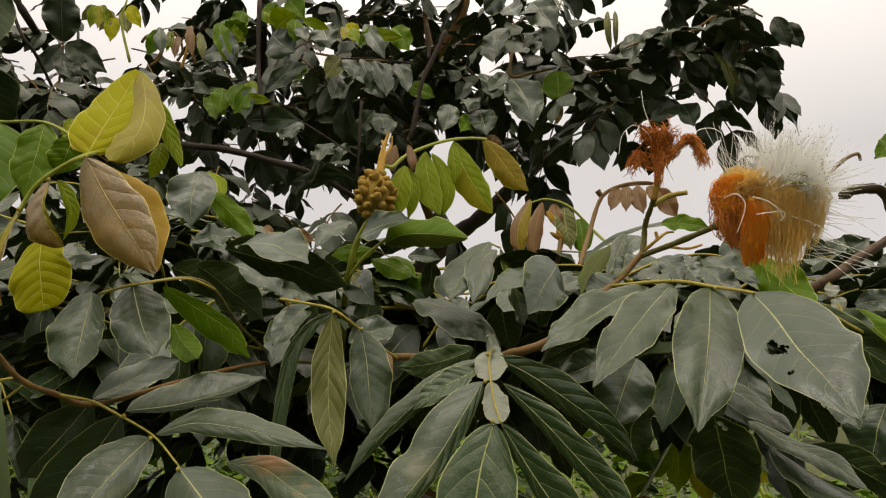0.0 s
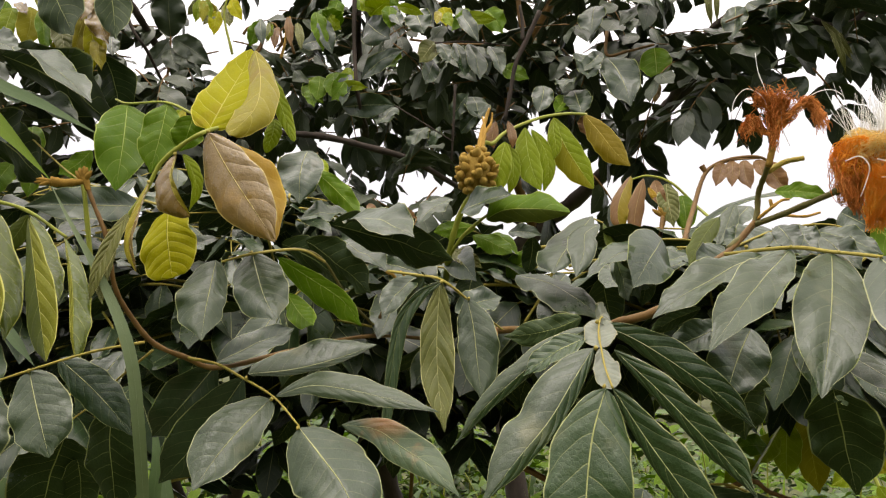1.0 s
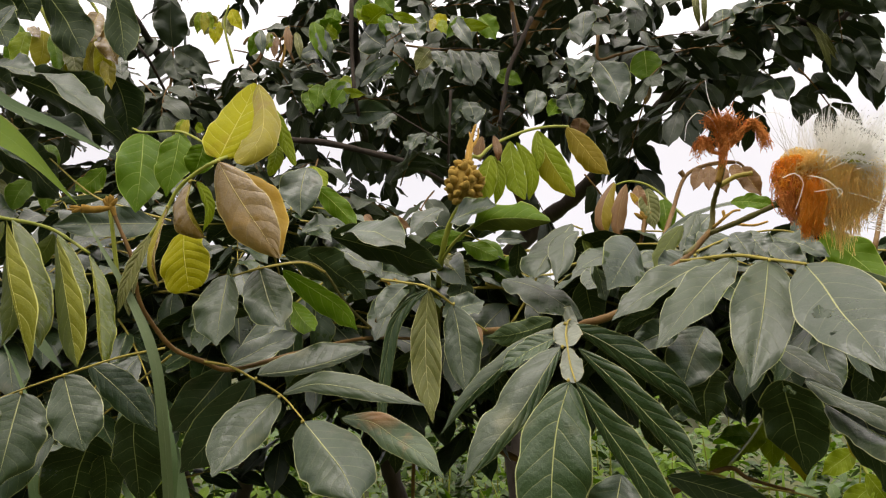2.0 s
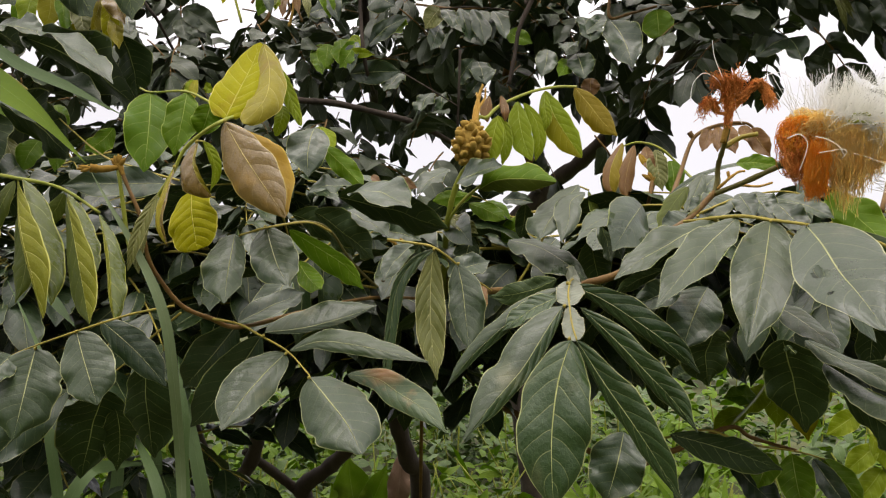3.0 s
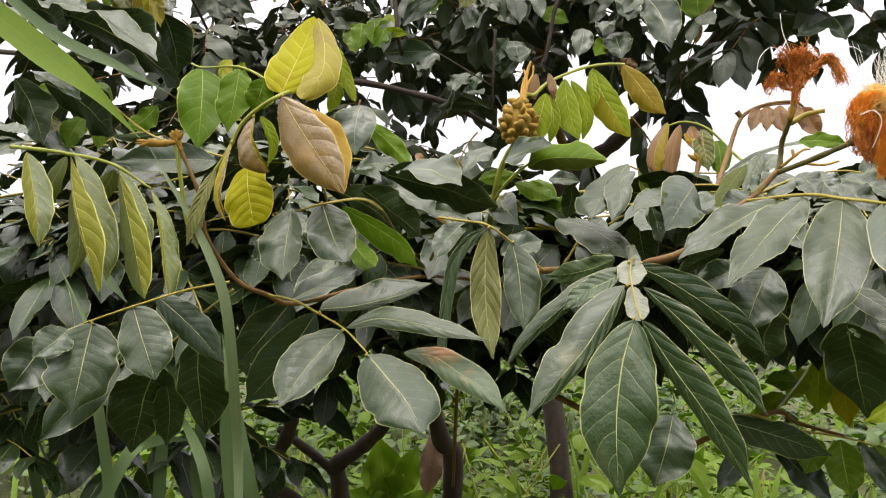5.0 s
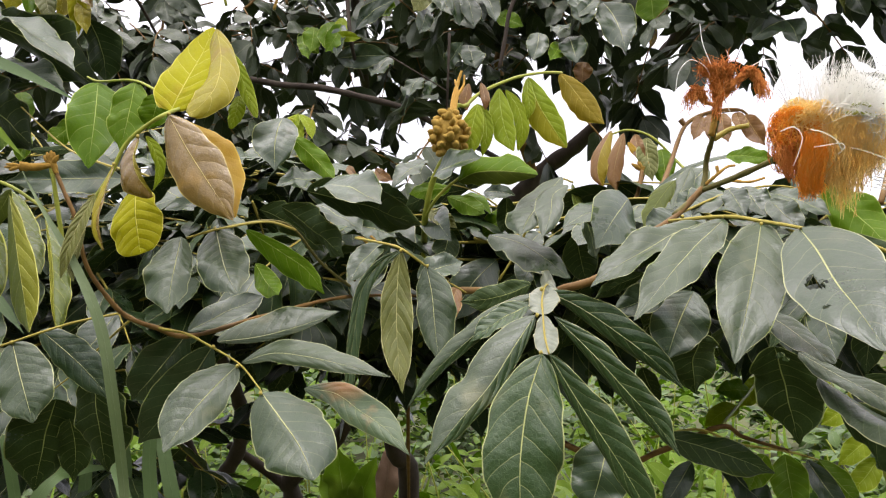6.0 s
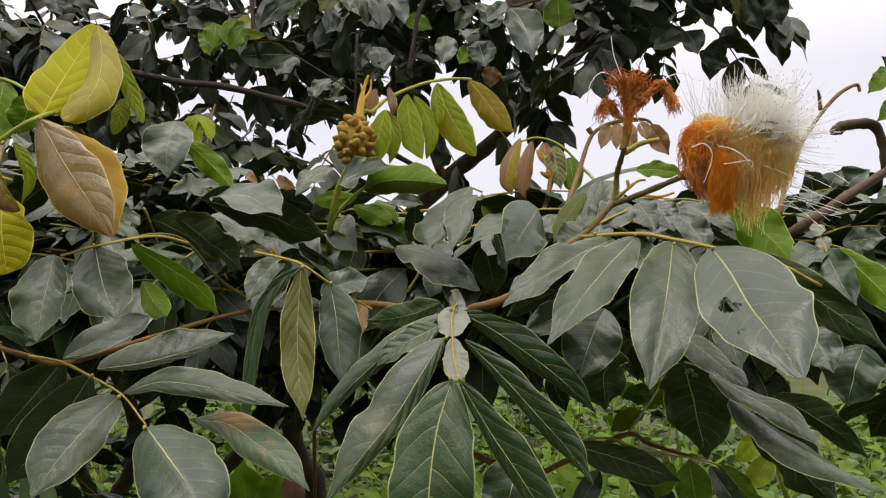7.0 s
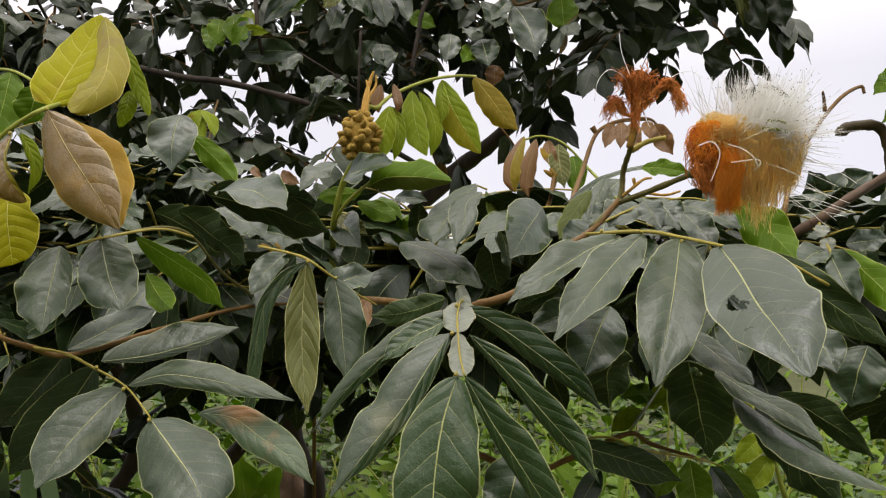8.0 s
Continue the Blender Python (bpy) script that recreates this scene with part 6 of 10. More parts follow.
leaflet(leaf, (0.346, 1.160, 1.703), (0.345, 1.130, 1.670), 0.019, (-0.42, -0.67, 0.61), RUST)

# the flower stalks
stem("flower_stalk", near_tree, [(0.134, 0.580, 1.496), (0.160, 0.600, 1.519), (0.164, 0.600, 1.542), (0.164, 0.580, 1.555), (0.163, 0.560, 1.568)], 0.0022, 0.0020, OLIVE_STALK, "olive green hairy stalk")
stem("flower_stalk", near_tree, [(0.159, 0.600, 1.517), (0.179, 0.580, 1.524), (0.197, 0.540, 1.531), (0.205, 0.530, 1.533)], 0.0024, 0.0021, OLIVE_STALK, "olive green hairy stalk")
stem("flower_stalk", near_tree, [(0.165, 0.580, 1.554), (0.177, 0.580, 1.561), (0.191, 0.580, 1.564)], 0.0023, 0.0018, RACHIS, "ochre hairy stub")
stem("flower_stalk", near_tree, [(0.163, 0.600, 1.522), (0.169, 0.590, 1.528), (0.177, 0.590, 1.534), (0.183, 0.590, 1.535)], 0.0014, 0.0009, OCHRE, "short ochre bud stalk")
stem("flower_stalk", near_tree, [(0.170, 0.590, 1.529), (0.169, 0.590, 1.535)], 0.0014, 0.0012, OCHRE, "")
stem("flower_stalk", near_tree, [(0.180, 0.600, 1.525), (0.193, 0.590, 1.522), (0.205, 0.590, 1.525)], 0.0012, 0.0009, OCHRE, "short ochre bud stalk")
withered_flower(near_tree, (0.168, 0.550, 1.582), 0.0004)
full_flower(near_tree, (0.228, 0.530, 1.537), 0.0004)

# right edge: further branch with a winged leaf and a curled pod
leaf = compound_leaf(near_tree, [(0.450, 0.860, 1.528), (0.448, 0.850, 1.513), (0.446, 0.830, 1.493), (0.446, 0.800, 1.457)], 0.0019, 0.0014, RACHIS, "compound leaf with a winged stalk")
leaflet(leaf, (0.449, 0.850, 1.521), (0.442, 0.840, 1.507), 0.016, (-0.26, -0.70, 0.67), WING, sharp=0, full=0.45, name="wing")
leaflet(leaf, (0.448, 0.840, 1.506), (0.447, 0.830, 1.492), 0.016, (-0.51, -0.67, 0.53), WING, sharp=0, full=0.45, name="wing")
leaflet(leaf, (0.446, 0.830, 1.492), (0.438, 0.760, 1.431), 0.041, (-0.72, -0.41, 0.56), DARK)
leaflet(leaf, (0.450, 0.820, 1.493), (0.460, 0.720, 1.424), 0.034, (0.75, 0.43, -0.50), FRESH, fold=0.3)
leaflet(leaf, (0.448, 0.840, 1.494), (0.398, 0.810, 1.469), 0.035, (-0.03, -0.61, 0.79), DARK)
leaflet(leaf, (0.362, 0.700, 1.416), (0.360, 0.660, 1.379), 0.035, (-0.40, -0.61, 0.69), DARK)
leaflet(leaf, (0.439, 0.750, 1.396), (0.420, 0.750, 1.337), 0.058, (-0.72, -0.65, 0.23), DARK)
leaflet(leaf, (0.503, 0.900, 1.503), (0.538, 0.870, 1.507), 0.030, (-0.61, -0.66, 0.44), DARK)
stem("pod", near_tree, [(0.583, 0.940, 1.595), (0.580, 0.940, 1.627), (0.569, 0.940, 1.650), (0.537, 0.940, 1.650), (0.524, 0.940, 1.644), (0.523, 0.940, 1.639)], 0.0055, 0.0076, POD, "dark curled young pod")
leaf = compound_leaf(near_tree, [(0.644, 0.950, 1.667), (0.617, 0.950, 1.703), (0.589, 0.950, 1.724)], 0.0021, 0.0014, STALK, "fresh green compound leaf")
leaflet(leaf, (0.596, 0.950, 1.724), (0.552, 0.920, 1.684), 0.024, (0.10, -0.85, 0.52), FRESH)
leaflet(leaf, (0.616, 0.950, 1.689), (0.562, 0.920, 1.650), 0.028, (0.18, -0.88, 0.44), FRESH)
leaflet(leaf, (0.632, 0.950, 1.717), (0.571, 0.920, 1.730), 0.021, (0.25, -0.76, -0.60), FRESH)

# low twig on the right
stem("limb", near_tree, [(-0.027, 1.300, 1.252), (0.151, 1.200, 1.181), (0.227, 1.150, 1.208), (0.297, 1.100, 1.251), (0.328, 1.100, 1.237), (0.372, 1.050, 1.228)], 0.0058, 0.0023, TWIG, "")
leaf = compound_leaf(near_tree, [(0.211, 1.150, 1.226), (0.265, 1.100, 1.247), (0.314, 1.080, 1.232), (0.372, 1.050, 1.227), (0.405, 1.040, 1.219)], 0.0019, 0.0013, RACHIS, "low compound leaf")
leaflet(leaf, (0.204, 1.050, 1.248), (0.322, 0.950, 1.221), 0.045, (0.46, 0.69, -0.56), DARK)
leaflet(leaf, (0.366, 1.050, 1.224), (0.368, 1.020, 1.155), 0.048, (-0.25, -0.89, 0.38), FRESH)
leaflet(leaf, (0.341, 1.050, 1.223), (0.311, 1.020, 1.183), 0.038, (-0.03, -0.79, 0.62), FRESH)
leaflet(leaf, (0.405, 1.040, 1.219), (0.442, 1.010, 1.169), 0.034, (0.40, 0.89, -0.23), FRESH)
leaflet(leaf, (0.390, 1.040, 1.219), (0.428, 1.010, 1.154), 0.030, (-0.36, -0.91, 0.21), DARK)
leaflet(leaf, (0.289, 1.100, 1.236), (0.311, 1.070, 1.211), 0.027, (-0.51, -0.75, 0.43), FRESH)
leaflet(leaf, (0.291, 1.080, 1.208), (0.356, 1.050, 1.141), 0.045, (0.13, -0.85, 0.51), DARK)
leaflet(leaf, (0.108, 0.800, 1.288), (0.085, 0.780, 1.216), 0.060, (-0.09, -0.95, 0.29), DARK)
leaflet(leaf, (0.257, 1.100, 1.203), (0.211, 1.070, 1.146), 0.032, (-0.01, -0.88, 0.47), DARK)
leaflet(leaf, (0.198, 0.900, 1.346), (0.173, 0.870, 1.341), 0.021, (0.53, -0.55, 0.64), DARK)

# yellowish leaf seen through the gap low on the right
leaf = compound_leaf(near_tree, [(0.297, 1.100, 1.251), (0.455, 1.500, 1.251), (0.562, 1.700, 1.291), (0.627, 1.750, 1.307)], 0.0024, 0.0016, STALK, "yellow-green compound leaf in the gap")
leaflet(leaf, (0.562, 1.700, 1.285), (0.545, 1.670, 1.169), 0.060, (-0.28, -0.92, 0.28), LIME)
leaflet(leaf, (0.599, 1.720, 1.303), (0.615, 1.690, 1.138), 0.068, (-0.33, -0.93, 0.14), OLIVE_LIGHT)
leaflet(leaf, (0.523, 1.650, 1.259), (0.468, 1.620, 1.203), 0.047, (0.02, -0.89, 0.46), LIME)
leaflet(leaf, (0.639, 1.750, 1.301), (0.662, 1.720, 1.195), 0.054, (-0.36, -0.91, 0.18), LIME)
leaflet(leaf, (0.455, 1.500, 1.251), (0.384, 1.470, 1.253), 0.041, (0.36, -0.82, 0.45), FRESH)
leaflet(leaf, (0.406, 1.400, 1.236), (0.339, 1.370, 1.204), 0.036, (0.02, -0.76, 0.65), LIME)
leaf = compound_leaf(near_tree, [(1.028, 2.200, 0.870), (0.974, 2.200, 1.048), (0.958, 2.300, 1.157), (0.898, 2.300, 1.236)], 0.0076, 0.0030, STALK, "yellow-green compound leaf in the gap")
leaflet(leaf, (0.974, 2.200, 1.048), (0.872, 2.170, 0.975), 0.061, (-0.05, -0.90, 0.44), LIME)
leaflet(leaf, (0.960, 2.200, 1.078), (1.017, 2.170, 0.980), 0.061, (-0.36, -0.93, 0.08), LIME)
leaflet(leaf, (0.973, 2.300, 1.126), (0.868, 2.270, 1.064), 0.064, (0.03, -0.92, 0.40), LIME)
leaflet(leaf, (0.958, 2.300, 1.157), (1.020, 2.270, 1.100), 0.064, (-0.36, -0.93, 0.09), OLIVE_LIGHT)
leaflet(leaf, (0.913, 2.300, 1.220), (0.839, 2.270, 1.174), 0.058, (0.10, -0.90, 0.43), LIME)
leaflet(leaf, (0.987, 2.200, 0.988), (0.900, 2.170, 0.902), 0.067, (-0.15, -0.88, 0.46), LIME)

# swellings where leaflets join their stalks
node(near_tree, (0.1460, 0.489, 1.4860), 0.0011)
node(near_tree, (0.1580, 0.450, 1.4780), 0.0010)
node(near_tree, (0.1790, 0.446, 1.4750), 0.0010)
node(near_tree, (0.1240, 0.505, 1.4880), 0.0012)
node(near_tree, (-0.1800, 0.503, 1.3880), 0.0013)
node(near_tree, (-0.1570, 0.483, 1.3720), 0.0013)
node(near_tree, (-0.1990, 0.508, 1.4010), 0.0013)
node(near_tree, (-0.1990, 0.508, 1.4840), 0.0013)
node(near_tree, (-0.3930, 0.528, 1.3900), 0.0014)
node(near_tree, (-0.3490, 0.510, 1.4040), 0.0013)
node(near_tree, (0.0270, 0.458, 1.4010), 0.0012)
node(near_tree, (0.0260, 0.488, 1.4230), 0.0013)
node(near_tree, (0.0300, 0.512, 1.4400), 0.0013)
node(near_tree, (-0.0760, 0.578, 1.4710), 0.0013)
node(near_tree, (-0.0560, 0.583, 1.4590), 0.0013)
node(near_tree, (-0.2250, 0.488, 1.5620), 0.0012)
node(near_tree, (-0.2450, 0.484, 1.5460), 0.0012)
node(near_tree, (-0.2610, 0.483, 1.5270), 0.0012)

# leaves deep in the crown
random.seed(11)
inner_leaf(near_tree, (-0.690, 1.138, 1.557), 0.42, 0.17)
inner_leaf(near_tree, (0.751, 1.730, 1.613), 3.37, 0.16)
inner_leaf(near_tree, (-0.805, 1.140, 1.394), 5.21, 0.20)
inner_leaf(near_tree, (0.330, 1.214, 1.528), 3.94, 0.19)
inner_leaf(near_tree, (0.622, 1.798, 1.604), 3.80, 0.19)
inner_leaf(near_tree, (-0.201, 1.201, 1.521), 0.56, 0.21)
inner_leaf(near_tree, (0.549, 1.515, 1.556), 5.71, 0.18)
inner_leaf(near_tree, (0.680, 1.771, 1.555), 2.60, 0.18)
inner_leaf(near_tree, (-0.339, 1.187, 1.542), 5.10, 0.14)
inner_leaf(near_tree, (-1.439, 1.582, 1.495), 2.96, 0.16)
inner_leaf(near_tree, (0.666, 1.216, 1.559), 3.97, 0.16)
inner_leaf(near_tree, (-0.667, 1.685, 1.587), 3.51, 0.20)
inner_leaf(near_tree, (-0.918, 1.102, 1.426), 3.86, 0.16)
inner_leaf(near_tree, (-0.535, 1.201, 1.521), 0.27, 0.19)
inner_leaf(near_tree, (0.749, 1.862, 1.537), 6.03, 0.14)
inner_leaf(near_tree, (-0.934, 1.871, 1.557), 5.92, 0.18)
inner_leaf(near_tree, (0.385, 1.299, 1.545), 2.79, 0.15)
inner_leaf(near_tree, (-0.658, 1.868, 1.603), 0.06, 0.14)
inner_leaf(near_tree, (-1.199, 1.716, 1.581), 0.61, 0.21)
inner_leaf(near_tree, (-0.364, 1.227, 1.580), 0.35, 0.15)
inner_leaf(near_tree, (0.108, 1.177, 1.544), 3.08, 0.16)
inner_leaf(near_tree, (0.633, 1.154, 1.509), 2.57, 0.21)
inner_leaf(near_tree, (-0.264, 1.256, 1.534), 0.23, 0.17)
inner_leaf(near_tree, (-1.020, 1.806, 1.522), 0.20, 0.16)
inner_leaf(near_tree, (-0.719, 1.227, 1.407), 0.89, 0.14)
inner_leaf(near_tree, (0.687, 1.531, 1.573), 5.66, 0.19)
inner_leaf(near_tree, (0.432, 1.683, 1.549), 0.58, 0.15)
inner_leaf(near_tree, (0.675, 1.815, 1.512), 2.11, 0.19)
inner_leaf(near_tree, (0.429, 1.596, 1.511), 3.32, 0.19)
inner_leaf(near_tree, (0.135, 1.278, 1.482), 6.01, 0.15)
inner_leaf(near_tree, (0.944, 1.868, 1.650), 5.65, 0.15)
inner_leaf(near_tree, (0.815, 1.617, 1.607), 3.99, 0.18)
inner_leaf(near_tree, (0.356, 1.838, 1.591), 0.02, 0.20)
inner_leaf(near_tree, (-1.719, 1.795, 1.413), 4.92, 0.20)
inner_leaf(near_tree, (-0.168, 1.797, 1.624), 4.22, 0.16)
inner_leaf(near_tree, (0.679, 1.708, 1.555), 3.31, 0.14)
inner_leaf(near_tree, (-1.443, 1.555, 1.398), 3.82, 0.15)
inner_leaf(near_tree, (-0.654, 1.702, 1.551), 0.07, 0.20)
inner_leaf(near_tree, (0.349, 1.122, 1.504), 2.39, 0.20)
inner_leaf(near_tree, (-0.590, 1.249, 1.387), 0.60, 0.15)
inner_leaf(near_tree, (0.021, 1.803, 1.565), 2.73, 0.20)
inner_leaf(near_tree, (0.263, 1.107, 1.478), 1.23, 0.16)
inner_leaf(near_tree, (0.453, 1.409, 1.502), 1.05, 0.20)
inner_leaf(near_tree, (-0.828, 1.177, 1.521), 3.40, 0.20)
inner_leaf(near_tree, (0.149, 1.055, 1.513), 3.42, 0.17)
inner_leaf(near_tree, (0.218, 1.462, 1.570), 1.54, 0.20)
inner_leaf(near_tree, (-0.666, 1.702, 1.462), 3.94, 0.19)
inner_leaf(near_tree, (-0.010, 1.316, 1.469), 2.93, 0.20)
inner_leaf(near_tree, (-0.844, 1.787, 1.486), 2.78, 0.15)
inner_leaf(near_tree, (0.311, 1.358, 1.510), 0.84, 0.15)
inner_leaf(near_tree, (-1.278, 1.738, 1.389), 2.34, 0.18)
inner_leaf(near_tree, (-0.642, 1.578, 1.617), 2.53, 0.21)
inner_leaf(near_tree, (-1.099, 1.606, 1.568), 0.15, 0.14)
inner_leaf(near_tree, (0.835, 1.755, 1.550), 5.99, 0.15)
inner_leaf(near_tree, (-0.066, 1.471, 1.528), 5.89, 0.19)
inner_leaf(near_tree, (0.585, 1.149, 1.516), 4.68, 0.18)
inner_leaf(near_tree, (0.412, 1.307, 1.486), 2.55, 0.18)
inner_leaf(near_tree, (0.668, 1.648, 1.567), 1.45, 0.16)
inner_leaf(near_tree, (0.040, 1.897, 1.494), 2.51, 0.17)
inner_leaf(near_tree, (0.382, 1.291, 1.526), 0.08, 0.15)
inner_leaf(near_tree, (-0.180, 1.639, 1.532), 2.29, 0.21)
inner_leaf(near_tree, (0.013, 1.183, 1.574), 6.12, 0.21)
inner_leaf(near_tree, (0.685, 1.563, 1.608), 1.62, 0.16)
inner_leaf(near_tree, (0.810, 1.809, 1.630), 1.50, 0.16)
inner_leaf(near_tree, (0.570, 1.189, 1.519), 3.44, 0.21)
inner_leaf(near_tree, (-0.825, 1.496, 1.614), 0.20, 0.16)
inner_leaf(near_tree, (-0.884, 1.102, 1.524), 5.59, 0.19)
inner_leaf(near_tree, (0.276, 1.607, 1.496), 5.52, 0.19)
inner_leaf(near_tree, (-0.131, 1.640, 1.513), 3.47, 0.18)
inner_leaf(near_tree, (-1.282, 1.768, 1.657), 1.06, 0.20)
inner_leaf(near_tree, (-0.773, 1.383, 1.408), 2.06, 0.17)
inner_leaf(near_tree, (-0.322, 1.074, 1.461), 0.12, 0.21)
inner_leaf(near_tree, (-0.875, 1.183, 1.415), 1.46, 0.18)
inner_leaf(near_tree, (-0.344, 1.661, 1.611), 5.18, 0.21)
inner_leaf(near_tree, (0.250, 1.833, 1.508), 2.38, 0.20)
inner_leaf(near_tree, (0.492, 1.549, 1.577), 3.89, 0.20)
inner_leaf(near_tree, (-0.762, 1.600, 1.483), 0.23, 0.18)
inner_leaf(near_tree, (-0.988, 1.779, 1.582), 5.62, 0.18)
inner_leaf(near_tree, (-0.737, 1.759, 1.482), 5.61, 0.20)
inner_leaf(near_tree, (0.109, 1.644, 1.532), 3.31, 0.21)
inner_leaf(near_tree, (-0.460, 1.119, 1.482), 3.13, 0.18)
inner_leaf(near_tree, (-0.033, 1.262, 1.565), 0.45, 0.19)
inner_leaf(near_tree, (0.691, 1.642, 1.523), 5.19, 0.18)
inner_leaf(near_tree, (-1.736, 1.767, 1.473), 0.11, 0.19)
inner_leaf(near_tree, (-1.364, 1.456, 1.536), 5.59, 0.19)
inner_leaf(near_tree, (0.383, 1.303, 1.529), 3.80, 0.14)
inner_leaf(near_tree, (-0.570, 1.879, 1.517), 5.42, 0.16)
inner_leaf(near_tree, (0.195, 1.721, 1.527), 2.75, 0.15)
inner_leaf(near_tree, (-1.724, 1.804, 1.591), 4.75, 0.17)
inner_leaf(near_tree, (0.037, 1.766, 1.599), 3.89, 0.16)
inner_leaf(near_tree, (-0.175, 1.076, 1.537), 1.80, 0.20)
inner_leaf(near_tree, (-1.279, 1.695, 1.363), 1.04, 0.15)
inner_leaf(near_tree, (-1.146, 1.843, 1.394), 3.14, 0.15)
inner_leaf(near_tree, (-0.607, 1.437, 1.455), 1.05, 0.16)
inner_leaf(near_tree, (0.382, 1.147, 1.475), 1.86, 0.18)
inner_leaf(near_tree, (0.127, 1.821, 1.605), 5.32, 0.15)
inner_leaf(near_tree, (0.164, 1.073, 1.484), 1.14, 0.15)
inner_leaf(near_tree, (-1.238, 1.326, 1.372), 3.81, 0.17)
inner_leaf(near_tree, (0.642, 1.196, 1.498), 5.98, 0.19)
inner_leaf(near_tree, (0.575, 1.099, 1.510), 4.20, 0.20)
inner_leaf(near_tree, (-1.005, 1.220, 1.492), 3.43, 0.18)
inner_leaf(near_tree, (-0.646, 1.682, 1.490), 4.76, 0.14)
inner_leaf(near_tree, (-0.913, 1.236, 1.472), 1.22, 0.18)
inner_leaf(near_tree, (-0.570, 1.359, 1.496), 5.93, 0.15)
inner_leaf(near_tree, (-0.764, 1.884, 1.629), 0.17, 0.15)
inner_leaf(near_tree, (0.510, 1.672, 1.503), 3.12, 0.14)
inner_leaf(near_tree, (-0.791, 1.661, 1.623), 2.36, 0.17)
inner_leaf(near_tree, (-0.573, 1.429, 1.592), 0.19, 0.19)
inner_leaf(near_tree, (0.244, 1.406, 1.561), 1.86, 0.18)
inner_leaf(near_tree, (0.587, 1.459, 1.491), 3.31, 0.15)
inner_leaf(near_tree, (0.003, 1.560, 1.531), 4.55, 0.14)
inner_leaf(near_tree, (-0.464, 1.730, 1.628), 0.27, 0.15)
inner_leaf(near_tree, (-0.726, 1.420, 1.467), 1.07, 0.16)
inner_leaf(near_tree, (0.138, 1.513, 1.490), 5.88, 0.16)
inner_leaf(near_tree, (-0.650, 1.507, 1.532), 2.30, 0.20)
inner_leaf(near_tree, (-0.949, 1.451, 1.400), 3.74, 0.21)
inner_leaf(near_tree, (-1.235, 1.654, 1.647), 5.15, 0.20)
inner_leaf(near_tree, (-1.560, 1.850, 1.485), 3.42, 0.16)
inner_leaf(near_tree, (-1.307, 1.454, 1.577), 2.97, 0.16)
inner_leaf(near_tree, (0.213, 1.866, 1.515), 1.81, 0.17)
inner_leaf(near_tree, (-1.477, 1.500, 1.403), 0.45, 0.17)
inner_leaf(near_tree, (-1.213, 1.411, 1.553), 5.31, 0.21)
inner_leaf(near_tree, (0.363, 1.222, 1.482), 5.80, 0.21)
inner_leaf(near_tree, (-1.051, 1.053, 1.473), 2.66, 0.15)
inner_leaf(near_tree, (0.064, 1.618, 1.530), 3.21, 0.18)
inner_leaf(near_tree, (0.122, 1.105, 1.508), 0.85, 0.15)
inner_leaf(near_tree, (0.287, 1.326, 1.535), 1.74, 0.18)
inner_leaf(near_tree, (-1.247, 1.595, 1.375), 0.99, 0.19)
inner_leaf(near_tree, (-0.148, 1.411, 1.565), 2.26, 0.19)
inner_leaf(near_tree, (-0.203, 1.506, 1.584), 3.92, 0.15)
inner_leaf(near_tree, (-0.318, 1.604, 1.541), 3.65, 0.18)
inner_leaf(near_tree, (-1.215, 1.864, 1.448), 6.00, 0.17)
inner_leaf(near_tree, (-0.576, 1.308, 1.551), 1.88, 0.16)
inner_leaf(near_tree, (-0.933, 1.461, 1.537), 4.17, 0.16)
inner_leaf(near_tree, (0.619, 1.728, 1.571), 5.24, 0.15)
inner_leaf(near_tree, (-1.559, 1.896, 1.695), 5.45, 0.14)
inner_leaf(near_tree, (0.093, 1.522, 1.561), 1.54, 0.21)
inner_leaf(near_tree, (-0.431, 1.256, 1.529), 4.60, 0.16)
inner_leaf(near_tree, (-1.442, 1.722, 1.655), 0.03, 0.21)
inner_leaf(near_tree, (-0.456, 1.677, 1.543), 6.12, 0.16)
inner_leaf(near_tree, (-0.665, 1.630, 1.641), 2.28, 0.19)
inner_leaf(near_tree, (-0.090, 1.466, 1.470), 2.72, 0.19)
inner_leaf(near_tree, (-0.392, 1.123, 1.525), 1.32, 0.14)
inner_leaf(near_tree, (-0.600, 1.157, 1.436), 4.76, 0.20)
inner_leaf(near_tree, (-0.740, 1.619, 1.543), 5.74, 0.15)
inner_leaf(near_tree, (0.786, 1.799, 1.550), 4.46, 0.17)
inner_leaf(near_tree, (0.273, 1.797, 1.547), 3.90, 0.20)
inner_leaf(near_tree, (-0.685, 1.335, 1.405), 3.95, 0.19)
inner_leaf(near_tree, (-0.717, 1.207, 1.405), 2.23, 0.17)
inner_leaf(near_tree, (-0.526, 1.768, 1.635), 5.44, 0.14)
inner_leaf(near_tree, (0.213, 1.699, 1.551), 4.66, 0.16)
inner_leaf(near_tree, (-1.021, 1.356, 1.441), 3.54, 0.19)
inner_leaf(near_tree, (0.873, 1.707, 1.529), 5.83, 0.19)
inner_leaf(near_tree, (-0.608, 1.482, 1.495), 4.94, 0.20)
inner_leaf(near_tree, (0.304, 1.619, 1.567), 3.90, 0.15)
inner_leaf(near_tree, (0.056, 1.200, 1.583), 6.00, 0.20)
inner_leaf(near_tree, (-0.533, 1.088, 1.429), 0.97, 0.20)
inner_leaf(near_tree, (0.499, 1.538, 1.560), 0.35, 0.14)
inner_leaf(near_tree, (-0.435, 1.663, 1.528), 1.41, 0.20)
inner_leaf(near_tree, (-1.394, 1.572, 1.650), 1.22, 0.20)
